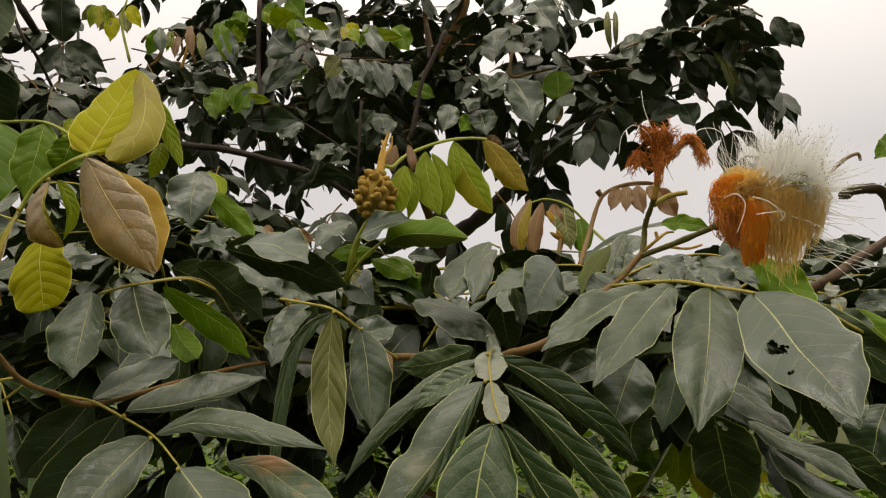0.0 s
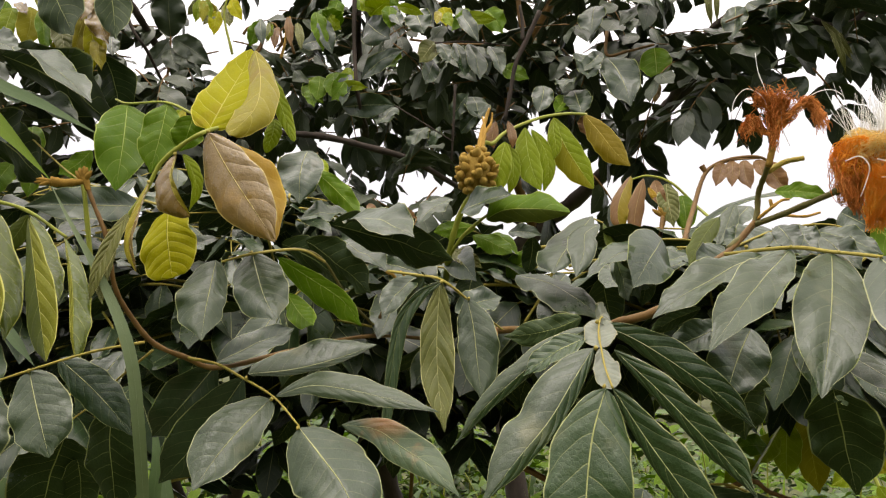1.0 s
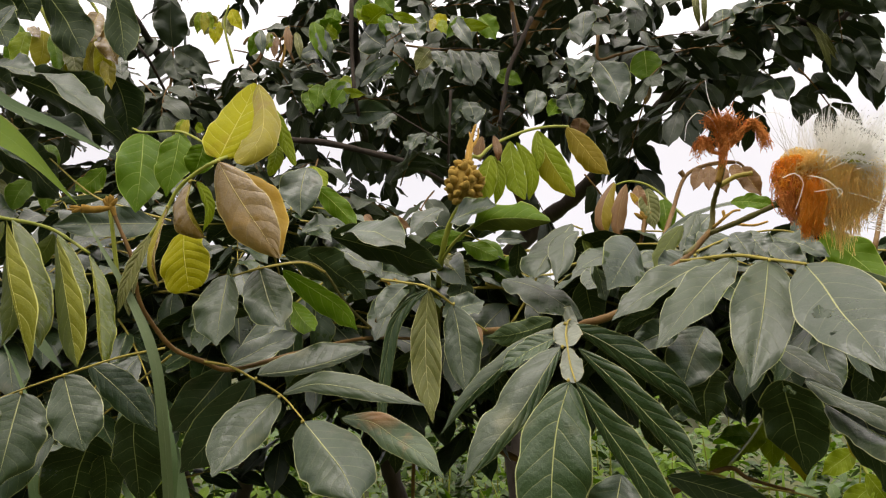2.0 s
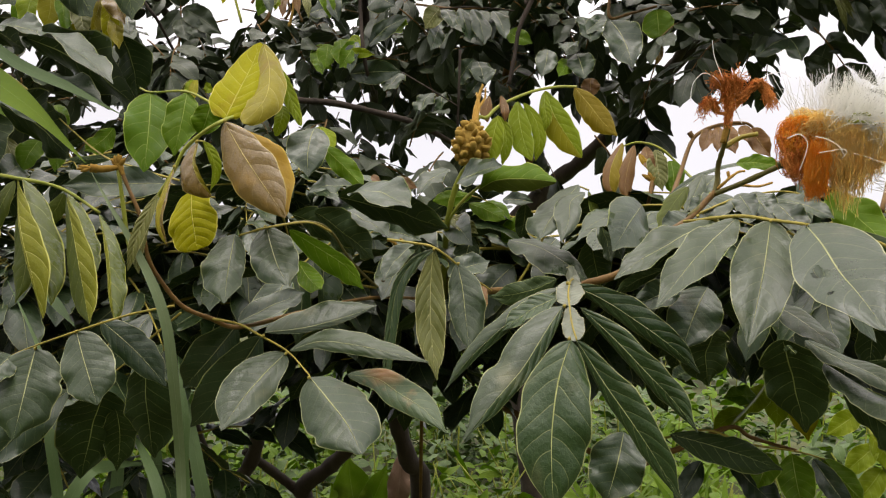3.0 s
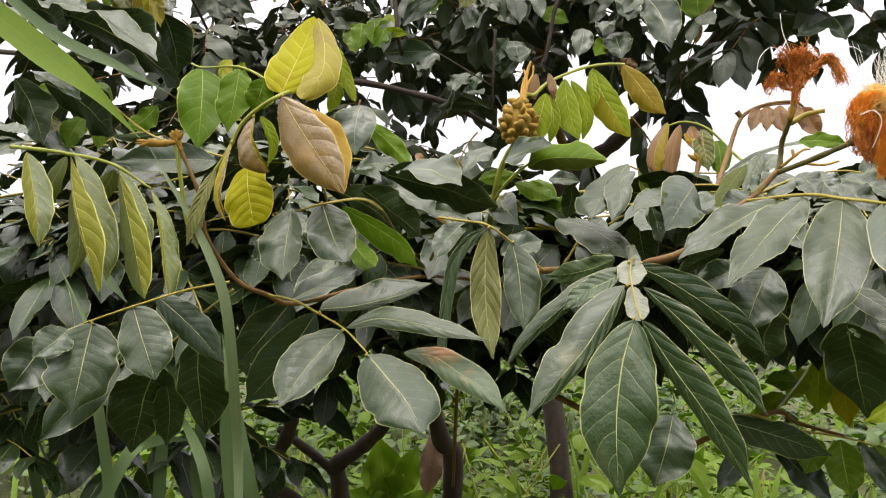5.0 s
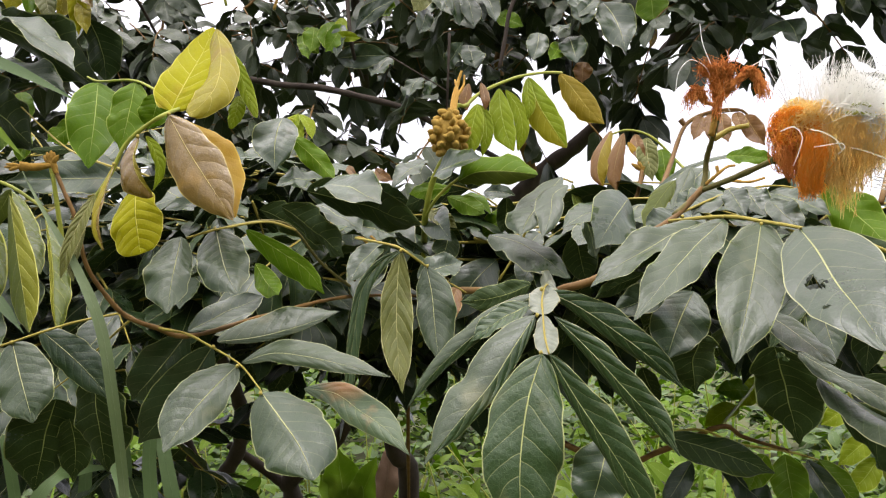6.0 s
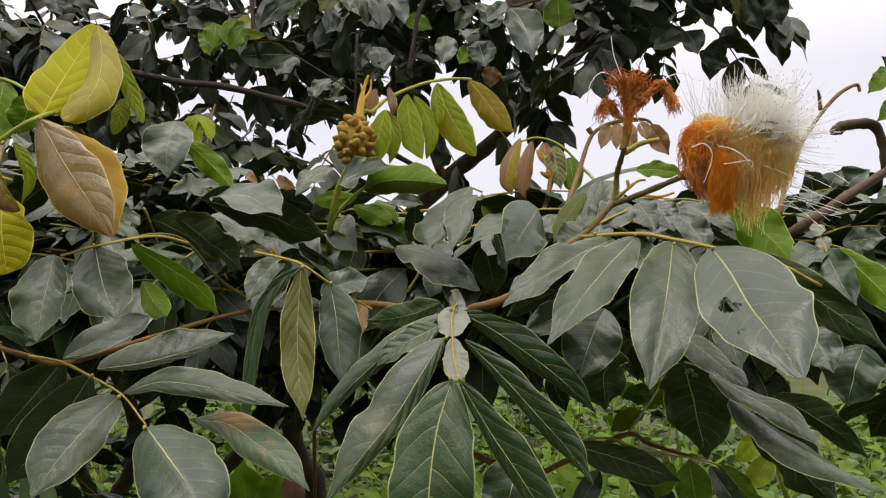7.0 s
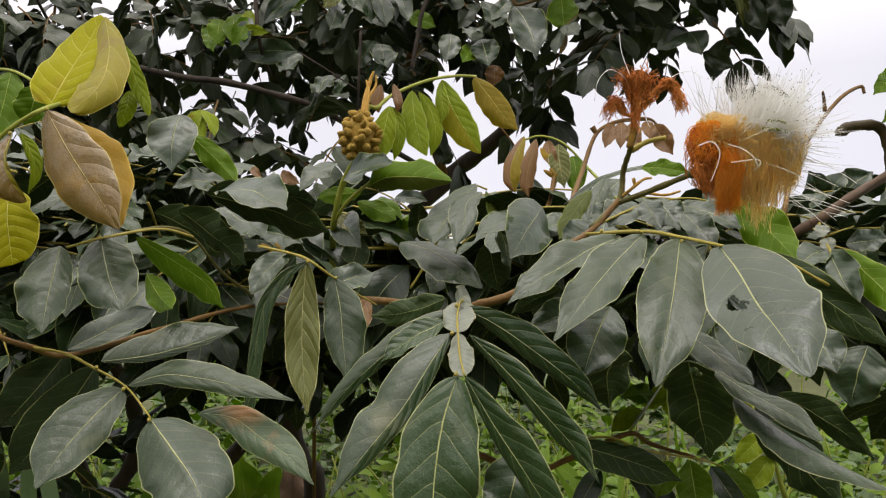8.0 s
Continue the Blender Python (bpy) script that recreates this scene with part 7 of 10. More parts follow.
inner_leaf(near_tree, (-0.675, 1.062, 1.510), 3.60, 0.18)
inner_leaf(near_tree, (0.253, 1.828, 1.576), 3.99, 0.15)
inner_leaf(near_tree, (-0.656, 1.132, 1.518), 4.46, 0.20)
inner_leaf(near_tree, (-0.440, 1.226, 1.553), 3.07, 0.17)
inner_leaf(near_tree, (-1.524, 1.773, 1.395), 5.31, 0.19)
inner_leaf(near_tree, (0.500, 1.648, 1.553), 5.14, 0.20)
inner_leaf(near_tree, (-0.963, 1.173, 1.494), 5.43, 0.18)
inner_leaf(near_tree, (0.475, 1.361, 1.520), 1.55, 0.18)
inner_leaf(near_tree, (-0.581, 1.056, 1.468), 5.53, 0.16)
inner_leaf(near_tree, (0.774, 1.740, 1.552), 5.87, 0.21)
inner_leaf(near_tree, (0.158, 1.382, 1.520), 4.09, 0.18)
inner_leaf(near_tree, (-1.201, 1.802, 1.661), 1.92, 0.15)
inner_leaf(near_tree, (-0.270, 1.130, 1.508), 1.75, 0.20)
inner_leaf(near_tree, (0.273, 1.209, 1.489), 3.66, 0.16)
inner_leaf(near_tree, (0.454, 1.055, 1.513), 1.02, 0.17)
inner_leaf(near_tree, (0.522, 1.342, 1.507), 1.20, 0.21)
inner_leaf(near_tree, (0.598, 1.190, 1.546), 0.20, 0.15)
inner_leaf(near_tree, (0.243, 1.445, 1.527), 0.80, 0.15)
inner_leaf(near_tree, (-0.568, 1.487, 1.485), 2.82, 0.16)
inner_leaf(near_tree, (0.700, 1.637, 1.541), 3.04, 0.16)
inner_leaf(near_tree, (-1.275, 1.609, 1.389), 5.77, 0.18)
inner_leaf(near_tree, (-0.349, 1.870, 1.655), 2.35, 0.18)
inner_leaf(near_tree, (-0.029, 1.569, 1.607), 3.19, 0.15)
inner_leaf(near_tree, (-0.433, 1.202, 1.541), 3.94, 0.17)
inner_leaf(near_tree, (-1.026, 1.448, 1.553), 1.71, 0.17)
inner_leaf(near_tree, (0.129, 1.081, 1.490), 0.35, 0.20)
inner_leaf(near_tree, (-1.156, 1.751, 1.520), 1.61, 0.19)
inner_leaf(near_tree, (0.266, 1.158, 1.542), 4.59, 0.17)
inner_leaf(near_tree, (-0.504, 1.346, 1.548), 3.62, 0.17)
inner_leaf(near_tree, (-1.117, 1.451, 1.429), 4.51, 0.20)
inner_leaf(near_tree, (-0.352, 1.358, 1.485), 0.65, 0.19)
inner_leaf(near_tree, (-1.159, 1.580, 1.429), 0.39, 0.19)
inner_leaf(near_tree, (0.336, 1.083, 1.491), 1.76, 0.19)
inner_leaf(near_tree, (0.552, 1.052, 1.520), 6.16, 0.20)
inner_leaf(near_tree, (-1.113, 1.166, 1.416), 4.96, 0.18)
inner_leaf(near_tree, (0.765, 1.747, 1.568), 1.63, 0.19)
inner_leaf(near_tree, (0.277, 1.839, 1.596), 0.14, 0.16)
inner_leaf(near_tree, (-0.774, 1.379, 1.471), 2.68, 0.16)
inner_leaf(near_tree, (-1.250, 1.538, 1.402), 1.74, 0.20)
inner_leaf(near_tree, (-1.081, 1.381, 1.490), 2.81, 0.20)
inner_leaf(near_tree, (-1.253, 1.774, 1.587), 2.20, 0.16)
inner_leaf(near_tree, (0.039, 1.425, 1.534), 4.08, 0.20)
inner_leaf(near_tree, (0.161, 1.301, 1.505), 4.35, 0.20)
inner_leaf(near_tree, (-0.524, 1.502, 1.497), 2.10, 0.16)
inner_leaf(near_tree, (0.013, 1.368, 1.481), 2.18, 0.16)
inner_leaf(near_tree, (-0.009, 1.559, 1.465), 5.92, 0.17)
inner_leaf(near_tree, (-0.402, 1.604, 1.548), 3.69, 0.17)
inner_leaf(near_tree, (0.638, 1.808, 1.527), 4.70, 0.20)
inner_leaf(near_tree, (-1.028, 1.851, 1.657), 3.11, 0.15)
inner_leaf(near_tree, (-0.873, 1.565, 1.538), 2.30, 0.21)
inner_leaf(near_tree, (-1.277, 1.483, 1.594), 2.18, 0.17)
inner_leaf(near_tree, (-0.600, 1.523, 1.531), 2.93, 0.17)
inner_leaf(near_tree, (-0.011, 1.462, 1.600), 4.12, 0.17)
inner_leaf(near_tree, (0.403, 1.162, 1.507), 1.88, 0.18)
inner_leaf(near_tree, (0.473, 1.602, 1.535), 5.85, 0.16)
inner_leaf(near_tree, (0.772, 1.423, 1.589), 0.19, 0.15)
inner_leaf(near_tree, (-0.136, 1.254, 1.482), 0.97, 0.19)
inner_leaf(near_tree, (0.671, 1.639, 1.539), 5.39, 0.14)
inner_leaf(near_tree, (-0.207, 1.304, 1.535), 4.58, 0.19)
inner_leaf(near_tree, (-0.780, 1.195, 1.435), 5.17, 0.15)
inner_leaf(near_tree, (-0.904, 1.167, 1.578), 3.62, 0.20)
inner_leaf(near_tree, (-1.134, 1.630, 1.469), 2.94, 0.15)
inner_leaf(near_tree, (0.599, 1.475, 1.491), 3.74, 0.21)
inner_leaf(near_tree, (0.064, 1.099, 1.538), 6.23, 0.19)
inner_leaf(near_tree, (0.454, 1.762, 1.569), 4.43, 0.19)
inner_leaf(near_tree, (-1.339, 1.508, 1.486), 4.94, 0.14)
inner_leaf(near_tree, (-0.450, 1.480, 1.529), 5.31, 0.17)
inner_leaf(near_tree, (-0.106, 1.491, 1.513), 3.64, 0.17)
inner_leaf(near_tree, (-0.899, 1.784, 1.454), 1.71, 0.21)
inner_leaf(near_tree, (-0.878, 1.407, 1.403), 4.60, 0.16)
inner_leaf(near_tree, (-0.972, 1.682, 1.612), 0.73, 0.19)
inner_leaf(near_tree, (0.122, 1.735, 1.596), 3.02, 0.15)
inner_leaf(near_tree, (-0.085, 1.245, 1.559), 3.52, 0.15)
inner_leaf(near_tree, (0.313, 1.192, 1.529), 4.74, 0.16)
inner_leaf(near_tree, (-0.830, 1.716, 1.423), 5.46, 0.21)
inner_leaf(near_tree, (-1.176, 1.384, 1.550), 5.45, 0.17)
inner_leaf(near_tree, (0.503, 1.110, 1.516), 4.94, 0.17)
inner_leaf(near_tree, (0.535, 1.302, 1.533), 1.21, 0.15)
inner_leaf(near_tree, (-0.322, 1.672, 1.611), 3.07, 0.17)
inner_leaf(near_tree, (0.770, 1.469, 1.584), 5.62, 0.14)
inner_leaf(near_tree, (-1.160, 1.589, 1.500), 3.91, 0.16)
inner_leaf(near_tree, (0.098, 1.387, 1.517), 4.49, 0.16)
inner_leaf(near_tree, (0.376, 1.751, 1.500), 0.39, 0.17)
inner_leaf(near_tree, (-0.859, 1.193, 1.425), 0.79, 0.20)
inner_leaf(near_tree, (0.619, 1.872, 1.534), 1.32, 0.19)
inner_leaf(near_tree, (-0.079, 1.282, 1.484), 2.08, 0.20)
inner_leaf(near_tree, (0.533, 1.387, 1.559), 5.12, 0.15)
inner_leaf(near_tree, (-1.401, 1.795, 1.597), 2.46, 0.19)
inner_leaf(near_tree, (-0.880, 1.319, 1.553), 4.69, 0.18)
inner_leaf(near_tree, (-0.037, 1.814, 1.660), 1.77, 0.18)
inner_leaf(near_tree, (-0.729, 1.880, 1.627), 6.03, 0.19)
inner_leaf(near_tree, (0.173, 1.850, 1.566), 2.12, 0.17)
inner_leaf(near_tree, (0.311, 1.748, 1.538), 4.97, 0.19)
inner_leaf(near_tree, (0.277, 1.159, 1.485), 3.35, 0.16)
inner_leaf(near_tree, (-1.205, 1.565, 1.546), 3.43, 0.15)
inner_leaf(near_tree, (-0.678, 1.115, 1.416), 1.53, 0.16)
inner_leaf(near_tree, (-1.193, 1.566, 1.596), 5.15, 0.14)
inner_leaf(near_tree, (-0.916, 1.130, 1.571), 4.59, 0.15)
inner_leaf(near_tree, (-0.569, 1.135, 1.512), 5.84, 0.19)
inner_leaf(near_tree, (-0.111, 1.442, 1.528), 3.64, 0.21)
inner_leaf(near_tree, (-0.752, 1.202, 1.446), 3.97, 0.17)
inner_leaf(near_tree, (-1.221, 1.240, 1.540), 3.80, 0.17)
inner_leaf(near_tree, (-0.780, 1.098, 1.438), 1.50, 0.18)
inner_leaf(near_tree, (-0.092, 1.696, 1.621), 2.68, 0.19)
inner_leaf(near_tree, (0.109, 1.454, 1.516), 4.94, 0.20)
inner_leaf(near_tree, (-0.150, 1.136, 1.560), 4.18, 0.19)
inner_leaf(near_tree, (-0.420, 1.642, 1.603), 2.47, 0.17)
inner_leaf(near_tree, (0.370, 1.871, 1.588), 0.62, 0.17)
inner_leaf(near_tree, (0.686, 1.896, 1.617), 2.11, 0.17)
inner_leaf(near_tree, (0.617, 1.533, 1.545), 6.11, 0.19)
inner_leaf(near_tree, (0.704, 1.738, 1.503), 4.29, 0.19)
inner_leaf(near_tree, (-0.267, 1.627, 1.473), 5.95, 0.20)
inner_leaf(near_tree, (0.134, 1.469, 1.538), 2.46, 0.21)
inner_leaf(near_tree, (0.135, 1.729, 1.531), 0.63, 0.17)
inner_leaf(near_tree, (-0.752, 1.873, 1.529), 2.30, 0.18)
inner_leaf(near_tree, (0.599, 1.499, 1.517), 2.27, 0.17)
inner_leaf(near_tree, (0.272, 1.219, 1.500), 5.28, 0.21)
inner_leaf(near_tree, (-0.200, 1.572, 1.462), 4.98, 0.20)
inner_leaf(near_tree, (-0.159, 1.163, 1.473), 0.59, 0.19)
inner_leaf(near_tree, (-0.862, 1.737, 1.516), 3.01, 0.16)
inner_leaf(near_tree, (0.832, 1.523, 1.601), 0.16, 0.15)
inner_leaf(near_tree, (-0.848, 1.888, 1.521), 5.38, 0.16)
inner_leaf(near_tree, (-0.625, 1.231, 1.472), 3.53, 0.16)
inner_leaf(near_tree, (-0.117, 1.477, 1.509), 1.53, 0.16)
inner_leaf(near_tree, (0.615, 1.634, 1.520), 2.16, 0.18)
inner_leaf(near_tree, (-0.582, 1.628, 1.467), 3.06, 0.17)
inner_leaf(near_tree, (0.189, 1.472, 1.543), 0.14, 0.20)
inner_leaf(near_tree, (-0.276, 1.771, 1.593), 5.55, 0.20)
inner_leaf(near_tree, (-1.010, 1.712, 1.472), 4.90, 0.19)
inner_leaf(near_tree, (-0.679, 1.349, 1.401), 3.71, 0.19)
inner_leaf(near_tree, (-0.266, 1.418, 1.465), 5.88, 0.19)
inner_leaf(near_tree, (0.099, 1.806, 1.575), 2.01, 0.20)
inner_leaf(near_tree, (0.153, 1.700, 1.524), 2.52, 0.15)
inner_leaf(near_tree, (0.415, 1.790, 1.552), 2.00, 0.20)
inner_leaf(near_tree, (-0.825, 1.214, 1.493), 4.77, 0.14)
inner_leaf(near_tree, (0.589, 1.288, 1.582), 2.36, 0.18)
inner_leaf(near_tree, (0.578, 1.213, 1.506), 5.79, 0.17)
inner_leaf(near_tree, (-0.261, 1.799, 1.573), 2.83, 0.17)
inner_leaf(near_tree, (-0.758, 1.283, 1.595), 2.91, 0.19)
inner_leaf(near_tree, (0.431, 1.157, 1.520), 5.46, 0.21)
inner_leaf(near_tree, (-0.564, 1.201, 1.534), 4.13, 0.20)
inner_leaf(near_tree, (-0.747, 1.301, 1.593), 3.18, 0.18)
inner_leaf(near_tree, (-0.462, 1.680, 1.523), 3.65, 0.20)
inner_leaf(near_tree, (-0.915, 1.202, 1.559), 5.64, 0.20)
inner_leaf(near_tree, (0.559, 1.383, 1.497), 5.87, 0.19)
inner_leaf(near_tree, (0.544, 1.633, 1.594), 2.06, 0.16)
inner_leaf(near_tree, (-0.192, 1.528, 1.474), 1.63, 0.21)
inner_leaf(near_tree, (-1.245, 1.717, 1.495), 3.88, 0.14)
inner_leaf(near_tree, (-0.085, 1.611, 1.594), 0.59, 0.18)
inner_leaf(near_tree, (-0.672, 1.200, 1.473), 2.94, 0.17)
inner_leaf(near_tree, (-0.990, 1.236, 1.511), 1.15, 0.20)
inner_leaf(near_tree, (-0.137, 1.343, 1.460), 3.38, 0.15)
inner_leaf(near_tree, (-0.264, 1.275, 1.474), 4.89, 0.15)
inner_leaf(near_tree, (-1.225, 1.622, 1.565), 3.07, 0.15)
inner_leaf(near_tree, (-0.336, 1.532, 1.470), 3.85, 0.18)
inner_leaf(near_tree, (-1.368, 1.479, 1.454), 1.97, 0.21)
inner_leaf(near_tree, (0.234, 1.664, 1.496), 6.01, 0.15)
inner_leaf(near_tree, (0.612, 1.501, 1.527), 0.13, 0.14)
inner_leaf(near_tree, (0.361, 1.362, 1.483), 5.94, 0.18)
inner_leaf(near_tree, (-0.057, 1.556, 1.540), 5.09, 0.21)
inner_leaf(near_tree, (-0.610, 1.403, 1.548), 0.49, 0.15)
inner_leaf(near_tree, (-1.139, 1.682, 1.484), 6.13, 0.17)
inner_leaf(near_tree, (0.694, 1.263, 1.569), 0.96, 0.17)
inner_leaf(near_tree, (0.375, 1.606, 1.570), 0.41, 0.15)
inner_leaf(near_tree, (-0.667, 1.517, 1.626), 0.66, 0.19)
inner_leaf(near_tree, (-0.667, 1.088, 1.567), 4.67, 0.14)
inner_leaf(near_tree, (0.518, 1.452, 1.547), 1.33, 0.20)
inner_leaf(near_tree, (-0.460, 1.524, 1.572), 1.13, 0.16)
inner_leaf(near_tree, (-0.927, 1.680, 1.432), 1.85, 0.16)
inner_leaf(near_tree, (0.681, 1.442, 1.598), 4.88, 0.17)
inner_leaf(near_tree, (-0.909, 1.454, 1.541), 2.27, 0.17)
inner_leaf(near_tree, (-0.514, 1.193, 1.470), 3.33, 0.17)
inner_leaf(near_tree, (0.022, 1.135, 1.540), 2.24, 0.17)
inner_leaf(near_tree, (0.513, 1.428, 1.538), 3.78, 0.19)
inner_leaf(near_tree, (-0.743, 1.627, 1.654), 0.46, 0.14)
inner_leaf(near_tree, (-0.428, 1.239, 1.511), 4.62, 0.17)
inner_leaf(near_tree, (0.221, 1.308, 1.545), 5.18, 0.18)
inner_leaf(near_tree, (-0.853, 1.355, 1.605), 5.36, 0.15)
inner_leaf(near_tree, (0.571, 1.504, 1.571), 1.73, 0.17)
inner_leaf(near_tree, (-0.027, 1.721, 1.497), 1.38, 0.18)
inner_leaf(near_tree, (0.282, 1.212, 1.489), 1.52, 0.18)
inner_leaf(near_tree, (-0.261, 1.505, 1.483), 0.87, 0.16)
inner_leaf(near_tree, (0.791, 1.585, 1.597), 2.01, 0.18)
inner_leaf(near_tree, (0.354, 1.484, 1.573), 2.79, 0.19)
inner_leaf(near_tree, (0.437, 1.126, 1.515), 5.72, 0.19)
inner_leaf(near_tree, (0.002, 1.192, 1.519), 2.63, 0.18)
inner_leaf(near_tree, (-0.211, 1.127, 1.472), 2.76, 0.15)
inner_leaf(near_tree, (0.003, 1.325, 1.583), 3.66, 0.14)
inner_leaf(near_tree, (0.665, 1.534, 1.520), 3.65, 0.14)
inner_leaf(near_tree, (0.175, 1.095, 1.519), 3.58, 0.19)
inner_leaf(near_tree, (0.842, 1.745, 1.578), 0.64, 0.19)
inner_leaf(near_tree, (-0.459, 1.605, 1.626), 3.10, 0.17)
inner_leaf(near_tree, (-1.469, 1.611, 1.433), 6.05, 0.15)
inner_leaf(near_tree, (0.059, 1.545, 1.555), 5.04, 0.17)
inner_leaf(near_tree, (-1.335, 1.589, 1.544), 3.95, 0.15)
inner_leaf(near_tree, (0.964, 1.882, 1.579), 5.83, 0.18)
inner_leaf(near_tree, (-1.420, 1.670, 1.559), 0.37, 0.16)
inner_leaf(near_tree, (0.427, 1.450, 1.528), 4.04, 0.17)
inner_leaf(near_tree, (0.355, 1.665, 1.596), 4.02, 0.14)
inner_leaf(near_tree, (-0.294, 1.836, 1.502), 1.91, 0.21)
inner_leaf(near_tree, (-1.146, 1.647, 1.650), 1.62, 0.18)
inner_leaf(near_tree, (0.650, 1.191, 1.503), 1.08, 0.20)
inner_leaf(near_tree, (0.326, 1.726, 1.568), 3.79, 0.15)
inner_leaf(near_tree, (-0.891, 1.738, 1.506), 0.53, 0.20)
inner_leaf(near_tree, (0.045, 1.154, 1.467), 4.09, 0.19)
inner_leaf(near_tree, (-1.496, 1.753, 1.552), 0.48, 0.19)
inner_leaf(near_tree, (-1.055, 1.720, 1.557), 2.82, 0.16)
inner_leaf(near_tree, (-0.282, 1.802, 1.553), 2.43, 0.19)
inner_leaf(near_tree, (0.621, 1.206, 1.504), 3.47, 0.16)
inner_leaf(near_tree, (-1.112, 1.650, 1.639), 0.66, 0.16)
inner_leaf(near_tree, (-0.136, 1.423, 1.568), 1.54, 0.18)
inner_leaf(near_tree, (0.344, 1.369, 1.528), 4.39, 0.17)
inner_leaf(near_tree, (0.246, 1.052, 1.517), 3.62, 0.15)
inner_leaf(near_tree, (-1.446, 1.575, 1.460), 5.33, 0.16)
inner_leaf(near_tree, (0.745, 1.780, 1.609), 0.40, 0.19)
inner_leaf(near_tree, (-0.745, 1.099, 1.442), 4.21, 0.15)
inner_leaf(near_tree, (0.185, 1.258, 1.516), 4.25, 0.16)
inner_leaf(near_tree, (-0.686, 1.758, 1.529), 5.23, 0.14)
inner_leaf(near_tree, (0.287, 1.209, 1.526), 4.08, 0.20)
inner_leaf(near_tree, (0.055, 1.480, 1.536), 3.79, 0.15)
inner_leaf(near_tree, (-0.534, 1.417, 1.596), 2.71, 0.19)
inner_leaf(near_tree, (-1.313, 1.339, 1.390), 0.79, 0.20)
inner_leaf(near_tree, (0.689, 1.587, 1.572), 0.92, 0.18)
inner_leaf(near_tree, (-1.139, 1.383, 1.450), 2.19, 0.20)
inner_leaf(near_tree, (0.367, 1.183, 1.494), 4.62, 0.16)
inner_leaf(near_tree, (0.341, 1.101, 1.518), 4.33, 0.20)
inner_leaf(near_tree, (0.720, 1.525, 1.519), 5.87, 0.16)
inner_leaf(near_tree, (-0.445, 1.706, 1.552), 0.51, 0.20)
inner_leaf(near_tree, (-0.420, 1.184, 1.537), 0.17, 0.20)
inner_leaf(near_tree, (-0.812, 1.050, 1.516), 3.91, 0.17)
inner_leaf(near_tree, (-0.768, 1.836, 1.517), 2.11, 0.20)
inner_leaf(near_tree, (0.407, 1.787, 1.564), 2.69, 0.20)
inner_leaf(near_tree, (-0.316, 1.359, 1.512), 4.38, 0.18)
inner_leaf(near_tree, (-1.609, 1.892, 1.493), 2.06, 0.14)
inner_leaf(near_tree, (-0.842, 1.399, 1.603), 3.25, 0.17)
inner_leaf(near_tree, (-1.188, 1.318, 1.403), 5.81, 0.20)
inner_leaf(near_tree, (0.590, 1.457, 1.558), 3.96, 0.16)
inner_leaf(near_tree, (0.549, 1.236, 1.527), 0.62, 0.19)
inner_leaf(near_tree, (-0.334, 1.642, 1.545), 4.90, 0.15)
inner_leaf(near_tree, (-1.001, 1.628, 1.540), 4.46, 0.15)
inner_leaf(near_tree, (-0.531, 1.645, 1.605), 1.94, 0.18)
inner_leaf(near_tree, (0.514, 1.492, 1.502), 3.00, 0.15)
inner_leaf(near_tree, (0.574, 1.422, 1.562), 3.56, 0.17)
inner_leaf(near_tree, (-1.306, 1.308, 1.515), 2.01, 0.21)
inner_leaf(near_tree, (-1.202, 1.303, 1.519), 2.21, 0.16)
inner_leaf(near_tree, (-0.887, 1.317, 1.396), 3.31, 0.18)
inner_leaf(near_tree, (-1.053, 1.859, 1.523), 3.31, 0.18)
inner_leaf(near_tree, (0.701, 1.556, 1.606), 3.73, 0.14)
inner_leaf(near_tree, (-0.598, 1.712, 1.563), 6.24, 0.17)
inner_leaf(near_tree, (-0.487, 1.125, 1.516), 2.63, 0.19)
inner_leaf(near_tree, (-0.077, 1.790, 1.571), 2.64, 0.15)
inner_leaf(near_tree, (0.255, 1.324, 1.524), 4.15, 0.18)
inner_leaf(near_tree, (-1.086, 1.618, 1.390), 6.26, 0.21)
inner_leaf(near_tree, (-0.275, 1.352, 1.520), 4.80, 0.16)
inner_leaf(near_tree, (0.046, 1.339, 1.548), 0.43, 0.19)
inner_leaf(near_tree, (-0.649, 1.525, 1.535), 5.45, 0.19)
inner_leaf(near_tree, (0.342, 1.843, 1.520), 0.93, 0.20)
inner_leaf(near_tree, (0.462, 1.210, 1.531), 4.80, 0.20)
inner_leaf(near_tree, (-1.494, 1.705, 1.528), 1.43, 0.16)
inner_leaf(near_tree, (-1.037, 1.774, 1.597), 4.67, 0.20)
inner_leaf(near_tree, (-1.126, 1.530, 1.627), 0.41, 0.17)
inner_leaf(near_tree, (-1.081, 1.539, 1.754), 2.68, 0.21)
inner_leaf(near_tree, (-1.112, 1.731, 1.719), 0.04, 0.16)
inner_leaf(near_tree, (-0.720, 1.687, 1.695), 0.42, 0.20)
inner_leaf(near_tree, (-1.008, 1.349, 1.695), 3.31, 0.20)
inner_leaf(near_tree, (-0.694, 1.260, 1.622), 4.40, 0.17)
inner_leaf(near_tree, (-0.576, 1.221, 1.628), 2.46, 0.19)
inner_leaf(near_tree, (-0.699, 1.245, 1.688), 4.65, 0.15)
inner_leaf(near_tree, (-0.770, 1.243, 1.607), 0.16, 0.21)
inner_leaf(near_tree, (-0.758, 1.622, 1.673), 5.07, 0.17)
inner_leaf(near_tree, (-0.676, 1.594, 1.625), 4.60, 0.14)
inner_leaf(near_tree, (-1.280, 1.648, 1.709), 0.22, 0.20)
inner_leaf(near_tree, (-0.690, 1.606, 1.794), 4.47, 0.16)
